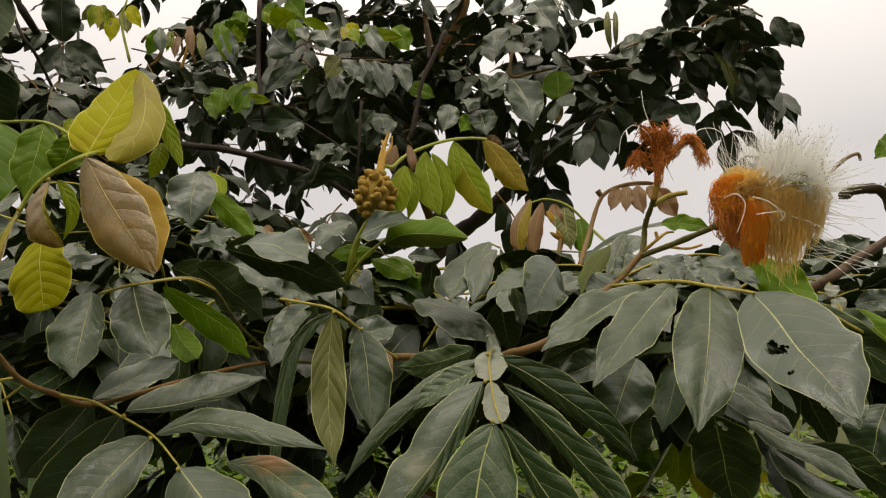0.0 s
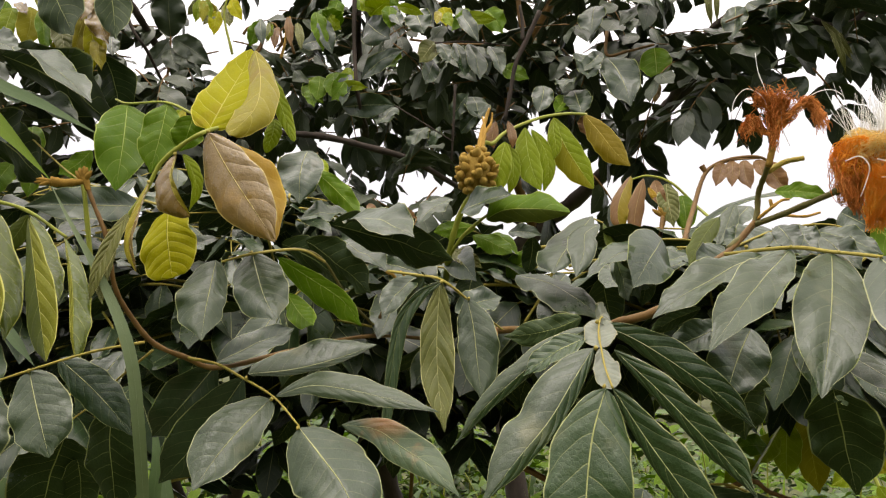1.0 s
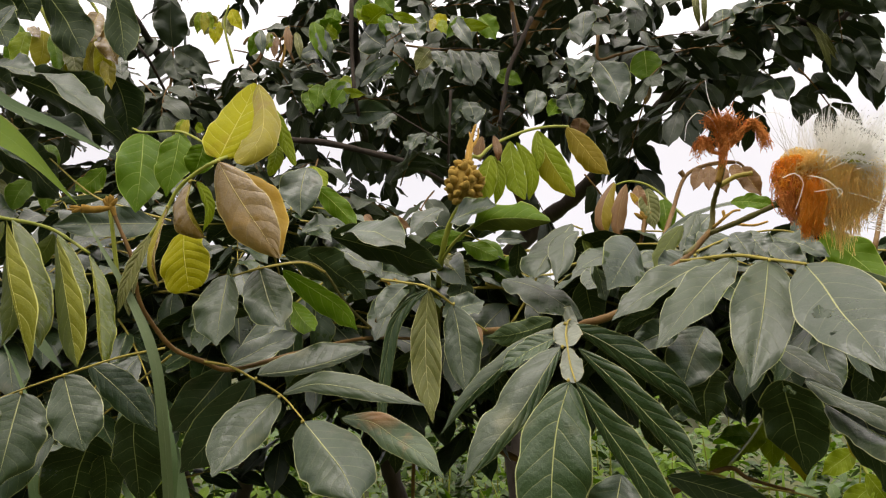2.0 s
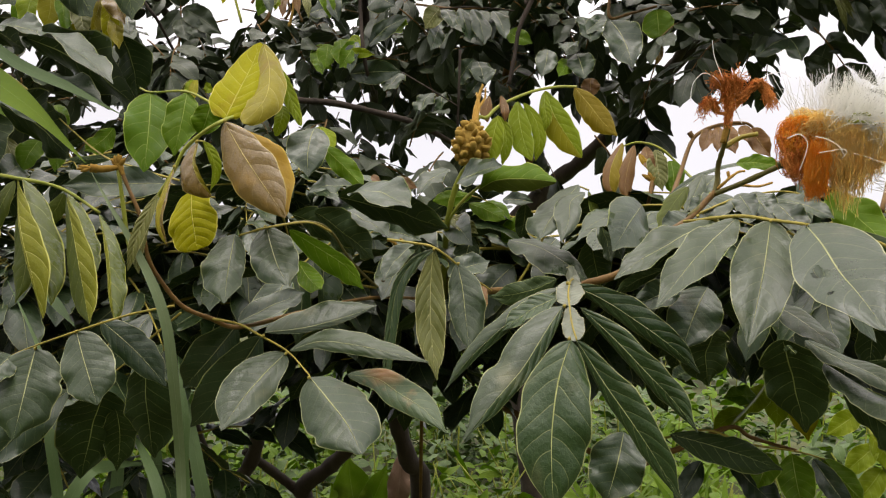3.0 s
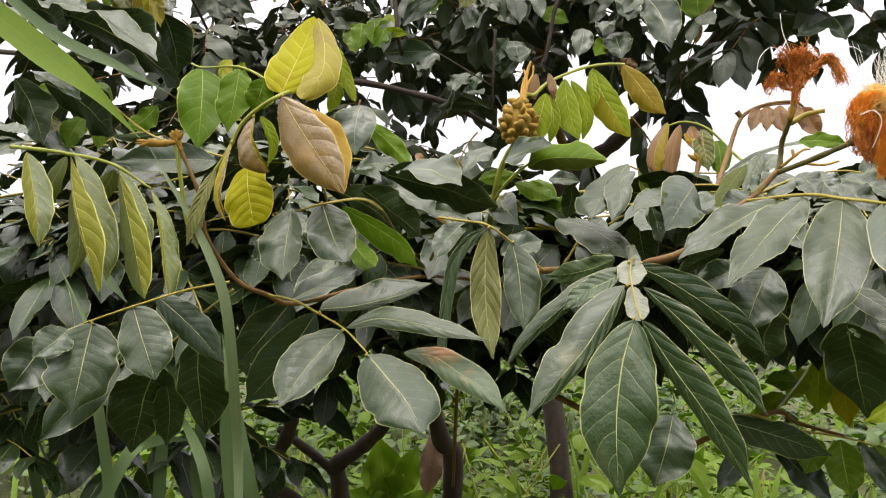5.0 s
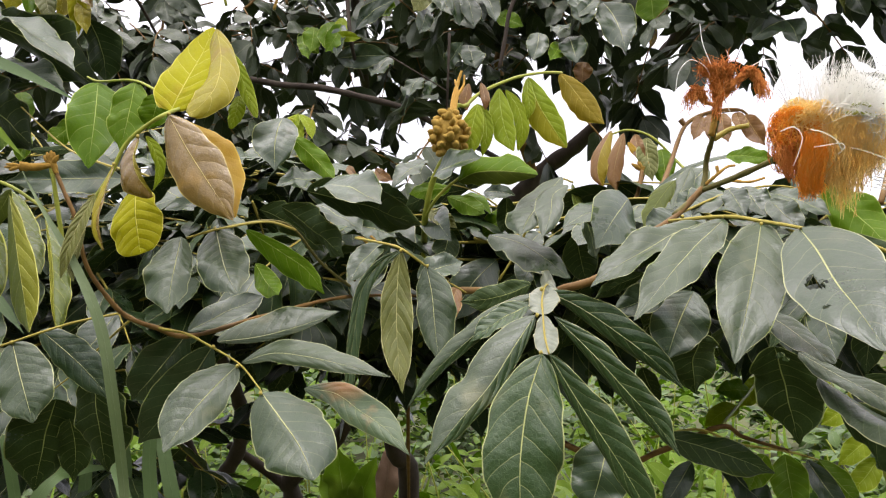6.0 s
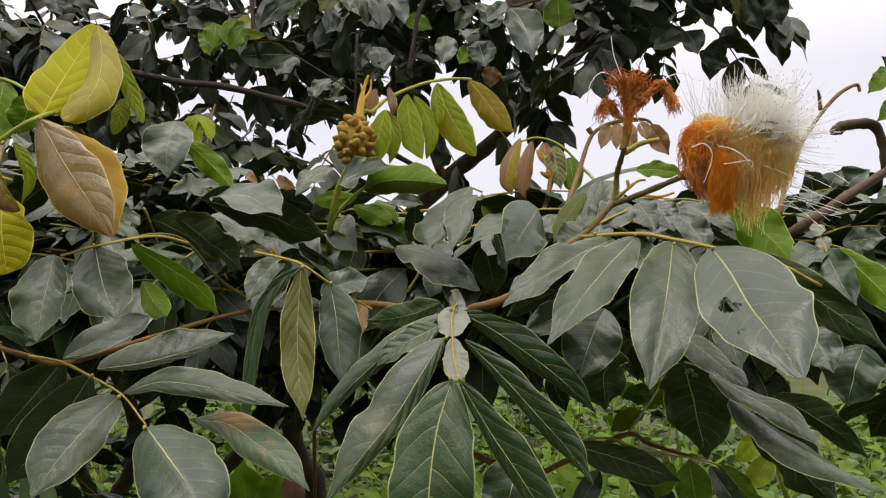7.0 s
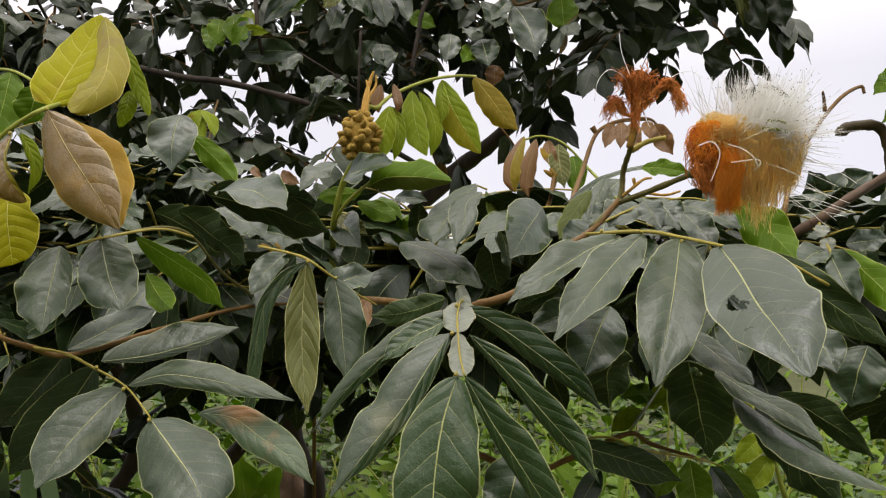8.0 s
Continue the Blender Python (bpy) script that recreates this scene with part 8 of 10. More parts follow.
inner_leaf(near_tree, (-0.834, 1.399, 1.727), 5.66, 0.17)
inner_leaf(near_tree, (-0.989, 1.578, 1.738), 3.17, 0.17)
inner_leaf(near_tree, (-1.055, 1.752, 1.711), 1.90, 0.15)
inner_leaf(near_tree, (-1.109, 1.474, 1.731), 0.76, 0.15)
inner_leaf(near_tree, (-0.896, 1.371, 1.749), 5.62, 0.16)
inner_leaf(near_tree, (-0.919, 1.588, 1.675), 6.05, 0.18)
inner_leaf(near_tree, (-0.937, 1.199, 1.607), 2.70, 0.14)
inner_leaf(near_tree, (-1.166, 1.523, 1.736), 5.58, 0.15)
inner_leaf(near_tree, (-0.538, 1.301, 1.684), 0.20, 0.16)
inner_leaf(near_tree, (-1.390, 1.602, 1.736), 3.34, 0.16)
inner_leaf(near_tree, (-0.615, 1.531, 1.630), 1.69, 0.17)
inner_leaf(near_tree, (-1.282, 1.544, 1.656), 4.33, 0.19)
inner_leaf(near_tree, (-0.871, 1.357, 1.667), 1.81, 0.15)
inner_leaf(near_tree, (-0.997, 1.741, 1.721), 2.71, 0.21)
inner_leaf(near_tree, (-1.210, 1.448, 1.687), 3.70, 0.20)
inner_leaf(near_tree, (-0.997, 1.695, 1.693), 6.14, 0.15)
inner_leaf(near_tree, (-0.747, 1.600, 1.729), 5.06, 0.15)
inner_leaf(near_tree, (-1.240, 1.472, 1.620), 5.17, 0.15)
inner_leaf(near_tree, (-0.725, 1.169, 1.626), 4.06, 0.16)
inner_leaf(near_tree, (-0.894, 1.583, 1.770), 3.59, 0.19)
inner_leaf(near_tree, (-0.624, 1.103, 1.585), 0.60, 0.17)
inner_leaf(near_tree, (-0.419, 1.284, 1.632), 2.12, 0.14)
inner_leaf(near_tree, (-0.429, 1.226, 1.635), 5.73, 0.13)
inner_leaf(near_tree, (-0.308, 1.183, 1.601), 3.75, 0.16)
inner_leaf(near_tree, (-0.317, 1.264, 1.663), 2.78, 0.14)
inner_leaf(near_tree, (-0.322, 1.315, 1.654), 4.80, 0.17)
inner_leaf(near_tree, (-0.404, 1.064, 1.589), 4.97, 0.12)
inner_leaf(near_tree, (-0.325, 0.969, 1.558), 1.74, 0.16)
inner_leaf(near_tree, (-0.406, 1.113, 1.571), 3.07, 0.14)
inner_leaf(near_tree, (-0.372, 1.260, 1.659), 3.41, 0.13)
inner_leaf(near_tree, (-0.440, 1.216, 1.655), 1.50, 0.15)
inner_leaf(near_tree, (-0.320, 1.080, 1.593), 3.60, 0.16)
inner_leaf(near_tree, (-0.296, 0.953, 1.608), 1.82, 0.16)
inner_leaf(near_tree, (-0.498, 1.437, 1.633), 4.52, 0.13)
inner_leaf(near_tree, (-0.419, 1.447, 1.626), 0.40, 0.15)
inner_leaf(near_tree, (-0.420, 1.172, 1.612), 5.50, 0.13)
inner_leaf(near_tree, (-0.507, 1.393, 1.629), 1.78, 0.18)
inner_leaf(near_tree, (0.339, 0.912, 1.515), 4.55, 0.14)
inner_leaf(near_tree, (0.186, 0.979, 1.549), 6.23, 0.13)
inner_leaf(near_tree, (0.360, 1.026, 1.550), 2.96, 0.11)
inner_leaf(near_tree, (0.171, 0.953, 1.527), 2.58, 0.11)
inner_leaf(near_tree, (0.368, 1.094, 1.558), 4.71, 0.17)
inner_leaf(near_tree, (0.489, 1.092, 1.540), 6.14, 0.14)
inner_leaf(near_tree, (0.323, 0.998, 1.542), 0.46, 0.16)
inner_leaf(near_tree, (0.348, 0.970, 1.509), 1.55, 0.13)
inner_leaf(near_tree, (0.292, 1.096, 1.564), 2.37, 0.11)
inner_leaf(near_tree, (0.251, 0.916, 1.523), 3.93, 0.16)
inner_leaf(near_tree, (0.326, 0.917, 1.515), 0.32, 0.16)
inner_leaf(near_tree, (0.408, 0.970, 1.548), 1.57, 0.15)
inner_leaf(near_tree, (0.274, 1.128, 1.528), 1.94, 0.14)
inner_leaf(near_tree, (0.416, 0.961, 1.543), 3.74, 0.17)
inner_leaf(near_tree, (0.197, 0.905, 1.525), 1.17, 0.16)
inner_leaf(near_tree, (0.461, 0.987, 1.545), 0.62, 0.15)
inner_leaf(near_tree, (0.295, 0.991, 1.520), 3.06, 0.16)
inner_leaf(near_tree, (0.221, 1.150, 1.565), 5.72, 0.17)
inner_leaf(near_tree, (0.441, 0.978, 1.548), 1.94, 0.12)
inner_leaf(near_tree, (0.326, 0.928, 1.534), 4.66, 0.13)
inner_leaf(near_tree, (0.313, 1.100, 1.549), 5.45, 0.17)
inner_leaf(near_tree, (0.328, 1.134, 1.531), 3.77, 0.13)
inner_leaf(near_tree, (0.204, 1.195, 1.562), 1.76, 0.17)
inner_leaf(near_tree, (0.503, 1.175, 1.539), 3.21, 0.16)
inner_leaf(near_tree, (-0.069, 1.028, 1.482), 0.48, 0.17)
inner_leaf(near_tree, (-0.247, 1.017, 1.511), 5.78, 0.18)
inner_leaf(near_tree, (0.089, 1.202, 1.476), 2.30, 0.15)
inner_leaf(near_tree, (-0.140, 1.289, 1.540), 1.56, 0.19)
inner_leaf(near_tree, (-0.098, 1.125, 1.543), 1.11, 0.17)
inner_leaf(near_tree, (-0.018, 1.321, 1.543), 0.85, 0.17)
inner_leaf(near_tree, (-0.333, 1.251, 1.538), 4.22, 0.16)
inner_leaf(near_tree, (0.008, 1.233, 1.528), 0.73, 0.17)
inner_leaf(near_tree, (-0.167, 1.195, 1.508), 1.39, 0.18)
inner_leaf(near_tree, (-0.062, 1.010, 1.504), 0.50, 0.18)
inner_leaf(near_tree, (-0.153, 1.328, 1.552), 0.35, 0.15)
inner_leaf(near_tree, (-0.239, 1.156, 1.471), 4.39, 0.14)
inner_leaf(near_tree, (-0.139, 1.229, 1.558), 5.08, 0.17)
inner_leaf(near_tree, (-0.105, 1.234, 1.494), 0.33, 0.17)
inner_leaf(near_tree, (-0.000, 1.220, 1.507), 6.15, 0.15)
inner_leaf(near_tree, (0.022, 1.184, 1.514), 2.51, 0.13)
inner_leaf(near_tree, (-0.034, 1.310, 1.519), 5.92, 0.19)
inner_leaf(near_tree, (-0.121, 1.035, 1.519), 4.62, 0.17)
inner_leaf(near_tree, (-0.002, 1.099, 1.470), 1.01, 0.14)
inner_leaf(near_tree, (-0.250, 1.077, 1.473), 1.97, 0.16)
inner_leaf(near_tree, (-0.346, 1.249, 1.506), 0.05, 0.14)
inner_leaf(near_tree, (-0.107, 1.188, 1.477), 1.01, 0.14)
inner_leaf(near_tree, (-0.239, 1.018, 1.525), 4.57, 0.17)
inner_leaf(near_tree, (-0.078, 1.259, 1.560), 2.44, 0.15)
inner_leaf(near_tree, (-0.038, 1.011, 1.510), 0.33, 0.19)
inner_leaf(near_tree, (0.075, 1.337, 1.508), 4.11, 0.15)
inner_leaf(near_tree, (-0.076, 1.057, 1.511), 0.89, 0.18)
inner_leaf(near_tree, (-0.106, 1.101, 1.494), 1.62, 0.13)
inner_leaf(near_tree, (-0.145, 1.361, 1.484), 3.83, 0.18)
inner_leaf(near_tree, (-0.127, 1.241, 1.498), 3.11, 0.14)
inner_leaf(near_tree, (-0.105, 1.326, 1.546), 5.06, 0.17)
inner_leaf(near_tree, (-0.146, 1.006, 1.525), 1.04, 0.14)
inner_leaf(near_tree, (-0.131, 1.027, 1.542), 0.32, 0.16)
inner_leaf(near_tree, (-0.046, 1.347, 1.500), 0.18, 0.16)
inner_leaf(near_tree, (-0.100, 1.039, 1.504), 1.09, 0.18)
inner_leaf(near_tree, (-0.074, 1.202, 1.539), 5.18, 0.16)
inner_leaf(near_tree, (-0.287, 1.365, 1.540), 5.43, 0.17)
inner_leaf(near_tree, (-0.105, 1.318, 1.563), 1.50, 0.18)
inner_leaf(near_tree, (-0.103, 1.147, 1.485), 2.65, 0.14)
inner_leaf(near_tree, (-0.060, 1.211, 1.511), 1.24, 0.19)
# leaves out of view at both sides, added to shade the near ones
inner_leaf(near_tree, (0.758, 1.001, 1.500), 4.35, 0.25)
inner_leaf(near_tree, (-1.678, 1.059, 1.233), 2.59, 0.18)
inner_leaf(near_tree, (-1.855, 1.580, 1.332), 4.44, 0.19)
inner_leaf(near_tree, (-1.685, 1.156, 1.137), 4.21, 0.21)
inner_leaf(near_tree, (-1.745, 1.194, 1.276), 2.44, 0.22)
inner_leaf(near_tree, (1.155, 1.145, 1.639), 0.22, 0.24)
inner_leaf(near_tree, (-1.687, 1.347, 1.128), 5.51, 0.24)
inner_leaf(near_tree, (-1.457, 1.160, 1.306), 1.47, 0.23)
inner_leaf(near_tree, (-1.268, 0.921, 1.640), 4.14, 0.16)
inner_leaf(near_tree, (-1.897, 1.383, 1.739), 4.39, 0.25)
inner_leaf(near_tree, (1.253, 1.291, 1.245), 0.72, 0.28)
inner_leaf(near_tree, (-1.908, 1.506, 1.887), 2.93, 0.26)
inner_leaf(near_tree, (-1.768, 1.287, 1.384), 5.00, 0.23)
inner_leaf(near_tree, (-2.730, 1.512, 1.166), 4.89, 0.22)
inner_leaf(near_tree, (-1.543, 1.144, 1.206), 2.17, 0.16)
inner_leaf(near_tree, (1.290, 1.615, 1.882), 0.19, 0.19)
inner_leaf(near_tree, (-2.231, 1.185, 1.196), 3.34, 0.25)
inner_leaf(near_tree, (-1.928, 1.049, 1.746), 4.22, 0.17)
inner_leaf(near_tree, (-2.249, 1.340, 1.195), 0.18, 0.24)
inner_leaf(near_tree, (-2.091, 1.464, 1.800), 4.26, 0.21)
inner_leaf(near_tree, (0.907, 1.166, 1.296), 1.87, 0.20)
inner_leaf(near_tree, (-1.783, 1.322, 1.854), 4.02, 0.20)
inner_leaf(near_tree, (-1.688, 1.372, 1.490), 3.45, 0.21)
inner_leaf(near_tree, (1.455, 1.429, 1.284), 3.96, 0.21)
inner_leaf(near_tree, (1.514, 1.626, 1.921), 1.80, 0.24)
inner_leaf(near_tree, (-2.275, 1.215, 1.174), 2.90, 0.18)
inner_leaf(near_tree, (-2.088, 1.128, 1.301), 1.08, 0.22)
inner_leaf(near_tree, (1.043, 1.408, 1.257), 5.40, 0.18)
inner_leaf(near_tree, (-2.402, 1.367, 1.546), 4.66, 0.20)
inner_leaf(near_tree, (1.104, 1.040, 1.353), 3.88, 0.22)
inner_leaf(near_tree, (1.213, 1.628, 1.713), 1.92, 0.20)
inner_leaf(near_tree, (-1.833, 0.932, 1.419), 3.42, 0.23)
inner_leaf(near_tree, (1.311, 1.580, 1.175), 3.37, 0.16)
inner_leaf(near_tree, (-2.664, 1.523, 1.155), 3.92, 0.17)
inner_leaf(near_tree, (-1.821, 1.253, 1.266), 2.12, 0.20)
inner_leaf(near_tree, (-1.878, 1.014, 1.476), 2.41, 0.17)
inner_leaf(near_tree, (-3.028, 1.610, 1.018), 5.54, 0.18)
inner_leaf(near_tree, (1.205, 1.293, 1.275), 2.10, 0.18)
inner_leaf(near_tree, (-1.669, 1.452, 1.108), 4.33, 0.24)
inner_leaf(near_tree, (-2.160, 1.622, 1.781), 5.00, 0.25)
inner_leaf(near_tree, (-1.571, 0.992, 1.388), 2.09, 0.26)
inner_leaf(near_tree, (-2.543, 1.328, 1.114), 4.65, 0.18)
inner_leaf(near_tree, (-2.322, 1.378, 1.112), 2.32, 0.25)
inner_leaf(near_tree, (-2.010, 1.170, 1.340), 1.15, 0.17)
inner_leaf(near_tree, (0.988, 0.948, 1.632), 6.01, 0.20)
inner_leaf(near_tree, (1.405, 1.375, 1.582), 4.25, 0.24)
inner_leaf(near_tree, (0.916, 1.234, 1.669), 5.32, 0.16)
inner_leaf(near_tree, (-2.277, 1.271, 1.616), 3.95, 0.26)
inner_leaf(near_tree, (-1.334, 1.012, 1.175), 6.26, 0.21)
inner_leaf(near_tree, (1.137, 1.429, 1.240), 1.80, 0.28)
inner_leaf(near_tree, (-1.700, 0.980, 1.561), 4.92, 0.18)
inner_leaf(near_tree, (-2.006, 1.163, 1.638), 6.11, 0.23)
inner_leaf(near_tree, (-2.436, 1.625, 1.337), 4.18, 0.24)
inner_leaf(near_tree, (-1.792, 1.300, 1.552), 5.04, 0.21)
inner_leaf(near_tree, (-1.698, 1.261, 1.454), 2.25, 0.25)
inner_leaf(near_tree, (1.453, 1.592, 1.647), 3.50, 0.25)
inner_leaf(near_tree, (-2.121, 1.332, 1.455), 5.74, 0.24)
inner_leaf(near_tree, (1.613, 1.596, 1.708), 5.60, 0.18)
inner_leaf(near_tree, (-1.549, 0.979, 1.364), 6.04, 0.22)
inner_leaf(near_tree, (-1.744, 1.444, 1.633), 4.99, 0.22)
inner_leaf(near_tree, (1.231, 1.564, 1.252), 4.50, 0.18)
inner_leaf(near_tree, (-2.846, 1.673, 1.619), 1.46, 0.20)
inner_leaf(near_tree, (-1.670, 1.301, 1.676), 2.71, 0.25)
inner_leaf(near_tree, (-1.712, 1.412, 1.151), 5.21, 0.20)
inner_leaf(near_tree, (-1.987, 1.692, 1.396), 4.88, 0.21)
inner_leaf(near_tree, (-2.511, 1.374, 1.760), 1.89, 0.18)
inner_leaf(near_tree, (-2.548, 1.424, 1.575), 5.49, 0.22)
inner_leaf(near_tree, (1.008, 1.180, 1.232), 1.35, 0.20)
inner_leaf(near_tree, (-1.919, 1.340, 1.682), 3.76, 0.21)
inner_leaf(near_tree, (-2.338, 1.328, 1.454), 5.32, 0.17)
# leaves in view again, low and deep in the crown
inner_leaf(near_tree, (-0.141, 1.442, 1.373), 3.46, 0.17)
inner_leaf(near_tree, (-0.147, 1.732, 1.322), 3.38, 0.15)
inner_leaf(near_tree, (-0.387, 1.657, 1.388), 1.69, 0.13)
inner_leaf(near_tree, (-0.187, 1.354, 1.359), 4.80, 0.15)
inner_leaf(near_tree, (-0.431, 1.657, 1.375), 1.25, 0.15)
inner_leaf(near_tree, (-0.115, 1.449, 1.379), 5.52, 0.16)
inner_leaf(near_tree, (-0.465, 1.658, 1.318), 1.63, 0.15)
inner_leaf(near_tree, (-0.333, 1.679, 1.320), 1.15, 0.18)
inner_leaf(near_tree, (-0.109, 1.428, 1.420), 1.15, 0.17)
inner_leaf(near_tree, (-0.379, 1.424, 1.339), 3.00, 0.15)
inner_leaf(near_tree, (-0.145, 1.447, 1.332), 5.11, 0.19)
inner_leaf(near_tree, (-0.082, 1.765, 1.431), 4.02, 0.14)
inner_leaf(near_tree, (-0.307, 1.250, 1.400), 4.25, 0.14)
inner_leaf(near_tree, (-0.345, 1.612, 1.429), 2.84, 0.17)
inner_leaf(near_tree, (-0.373, 1.674, 1.388), 2.65, 0.16)
inner_leaf(near_tree, (-0.233, 1.502, 1.430), 3.07, 0.17)
inner_leaf(near_tree, (-0.304, 1.650, 1.401), 6.01, 0.15)
inner_leaf(near_tree, (-0.430, 1.465, 1.378), 5.69, 0.17)
inner_leaf(near_tree, (-0.128, 1.704, 1.430), 0.06, 0.16)
inner_leaf(near_tree, (-0.388, 1.266, 1.416), 4.43, 0.19)
inner_leaf(near_tree, (-0.292, 1.271, 1.385), 2.29, 0.18)
inner_leaf(near_tree, (-0.316, 1.308, 1.436), 5.87, 0.15)
inner_leaf(near_tree, (-0.345, 1.444, 1.415), 4.11, 0.13)
inner_leaf(near_tree, (-0.401, 1.467, 1.362), 4.71, 0.17)
inner_leaf(near_tree, (-0.303, 1.672, 1.359), 0.47, 0.18)
inner_leaf(near_tree, (-0.114, 1.441, 1.366), 4.33, 0.16)
inner_leaf(near_tree, (-0.349, 1.350, 1.404), 0.19, 0.13)
inner_leaf(near_tree, (-0.310, 1.516, 1.391), 0.89, 0.16)
inner_leaf(near_tree, (-0.088, 1.548, 1.417), 5.90, 0.14)
inner_leaf(near_tree, (-0.277, 1.509, 1.446), 5.68, 0.18)
inner_leaf(near_tree, (-0.375, 1.796, 1.330), 4.66, 0.14)
inner_leaf(near_tree, (-0.201, 1.287, 1.403), 5.74, 0.18)
inner_leaf(near_tree, (-0.228, 1.304, 1.336), 3.27, 0.14)
inner_leaf(near_tree, (-0.104, 1.539, 1.428), 4.48, 0.17)
inner_leaf(near_tree, (-0.062, 1.467, 1.351), 5.89, 0.18)
inner_leaf(near_tree, (-0.392, 1.426, 1.414), 5.46, 0.14)
inner_leaf(near_tree, (-0.168, 1.779, 1.430), 6.25, 0.18)
inner_leaf(near_tree, (-0.298, 1.549, 1.376), 1.49, 0.15)
inner_leaf(near_tree, (-0.402, 1.502, 1.383), 0.90, 0.14)
inner_leaf(near_tree, (-0.120, 1.697, 1.329), 3.41, 0.15)
inner_leaf(near_tree, (-0.360, 1.585, 1.439), 3.69, 0.15)
inner_leaf(near_tree, (-0.151, 1.629, 1.349), 0.60, 0.15)
inner_leaf(near_tree, (-0.117, 1.552, 1.377), 3.87, 0.17)
inner_leaf(near_tree, (-0.096, 1.338, 1.344), 2.49, 0.17)
inner_leaf(near_tree, (-0.442, 1.790, 1.419), 2.11, 0.14)
inner_leaf(near_tree, (-0.386, 1.254, 1.398), 3.32, 0.16)
inner_leaf(near_tree, (0.242, 1.475, 1.420), 0.27, 0.16)
inner_leaf(near_tree, (0.194, 1.644, 1.402), 1.77, 0.14)
inner_leaf(near_tree, (0.327, 1.267, 1.396), 0.57, 0.15)
inner_leaf(near_tree, (0.028, 1.295, 1.441), 0.57, 0.13)
inner_leaf(near_tree, (0.255, 1.796, 1.407), 4.09, 0.17)
inner_leaf(near_tree, (0.210, 1.698, 1.391), 4.58, 0.16)
inner_leaf(near_tree, (0.163, 1.424, 1.449), 3.14, 0.19)
inner_leaf(near_tree, (0.215, 1.676, 1.400), 4.36, 0.16)
inner_leaf(near_tree, (0.107, 1.316, 1.459), 1.21, 0.15)
inner_leaf(near_tree, (0.068, 1.714, 1.475), 3.47, 0.15)
inner_leaf(near_tree, (0.060, 1.646, 1.408), 3.70, 0.14)
inner_leaf(near_tree, (0.336, 1.381, 1.404), 5.07, 0.18)
inner_leaf(near_tree, (0.088, 1.627, 1.418), 3.69, 0.14)
inner_leaf(near_tree, (0.188, 1.527, 1.417), 1.34, 0.17)
inner_leaf(near_tree, (0.134, 1.644, 1.428), 3.71, 0.17)
inner_leaf(near_tree, (0.348, 1.756, 1.446), 6.22, 0.13)
inner_leaf(near_tree, (0.130, 1.582, 1.425), 5.73, 0.15)
inner_leaf(near_tree, (0.174, 1.445, 1.388), 1.00, 0.17)
inner_leaf(near_tree, (0.002, 1.424, 1.439), 1.69, 0.14)
inner_leaf(near_tree, (0.362, 1.405, 1.444), 5.66, 0.18)
inner_leaf(near_tree, (0.063, 1.576, 1.460), 4.19, 0.16)
inner_leaf(near_tree, (0.286, 1.426, 1.443), 2.65, 0.14)
inner_leaf(near_tree, (0.188, 1.517, 1.433), 5.23, 0.17)
inner_leaf(near_tree, (0.071, 1.637, 1.408), 4.15, 0.16)
inner_leaf(near_tree, (-0.908, 1.411, 1.369), 0.69, 0.16)
inner_leaf(near_tree, (-0.895, 1.549, 1.360), 2.22, 0.16)
inner_leaf(near_tree, (-0.554, 1.211, 1.210), 0.89, 0.18)
inner_leaf(near_tree, (-0.661, 1.298, 1.141), 0.13, 0.13)
inner_leaf(near_tree, (-0.980, 1.474, 1.159), 4.04, 0.16)
inner_leaf(near_tree, (-0.902, 1.617, 1.087), 3.54, 0.15)
inner_leaf(near_tree, (-0.696, 1.531, 1.104), 2.06, 0.18)
inner_leaf(near_tree, (-0.773, 1.202, 1.254), 3.94, 0.17)
inner_leaf(near_tree, (-1.340, 1.664, 1.194), 5.72, 0.14)
inner_leaf(near_tree, (-1.168, 1.351, 1.213), 5.41, 0.14)
inner_leaf(near_tree, (-0.972, 1.294, 1.288), 3.24, 0.15)
inner_leaf(near_tree, (-0.734, 1.405, 1.199), 2.55, 0.15)
inner_leaf(near_tree, (-0.800, 1.292, 1.269), 0.23, 0.14)
inner_leaf(near_tree, (-0.946, 1.414, 1.243), 6.01, 0.15)
inner_leaf(near_tree, (-0.819, 1.635, 1.069), 0.06, 0.19)
inner_leaf(near_tree, (-0.612, 1.142, 1.186), 5.43, 0.16)
inner_leaf(near_tree, (-0.907, 1.369, 1.245), 3.60, 0.17)
inner_leaf(near_tree, (-0.974, 1.528, 1.130), 2.09, 0.15)
inner_leaf(near_tree, (-0.923, 1.293, 1.379), 1.09, 0.13)
inner_leaf(near_tree, (-1.160, 1.611, 1.341), 3.08, 0.15)
inner_leaf(near_tree, (-0.970, 1.593, 1.343), 5.72, 0.18)
inner_leaf(near_tree, (-0.526, 1.070, 1.318), 1.63, 0.14)
inner_leaf(near_tree, (-0.653, 1.269, 1.151), 2.94, 0.15)
inner_leaf(near_tree, (-0.728, 1.032, 1.249), 3.09, 0.16)
inner_leaf(near_tree, (-0.724, 1.301, 1.197), 2.96, 0.16)
inner_leaf(near_tree, (-0.647, 1.012, 1.251), 0.64, 0.13)
inner_leaf(near_tree, (-0.864, 1.031, 1.202), 5.98, 0.13)
inner_leaf(near_tree, (-1.285, 1.693, 1.279), 5.10, 0.14)
inner_leaf(near_tree, (-0.931, 1.110, 1.285), 5.84, 0.15)
inner_leaf(near_tree, (-1.352, 1.453, 1.241), 1.47, 0.15)
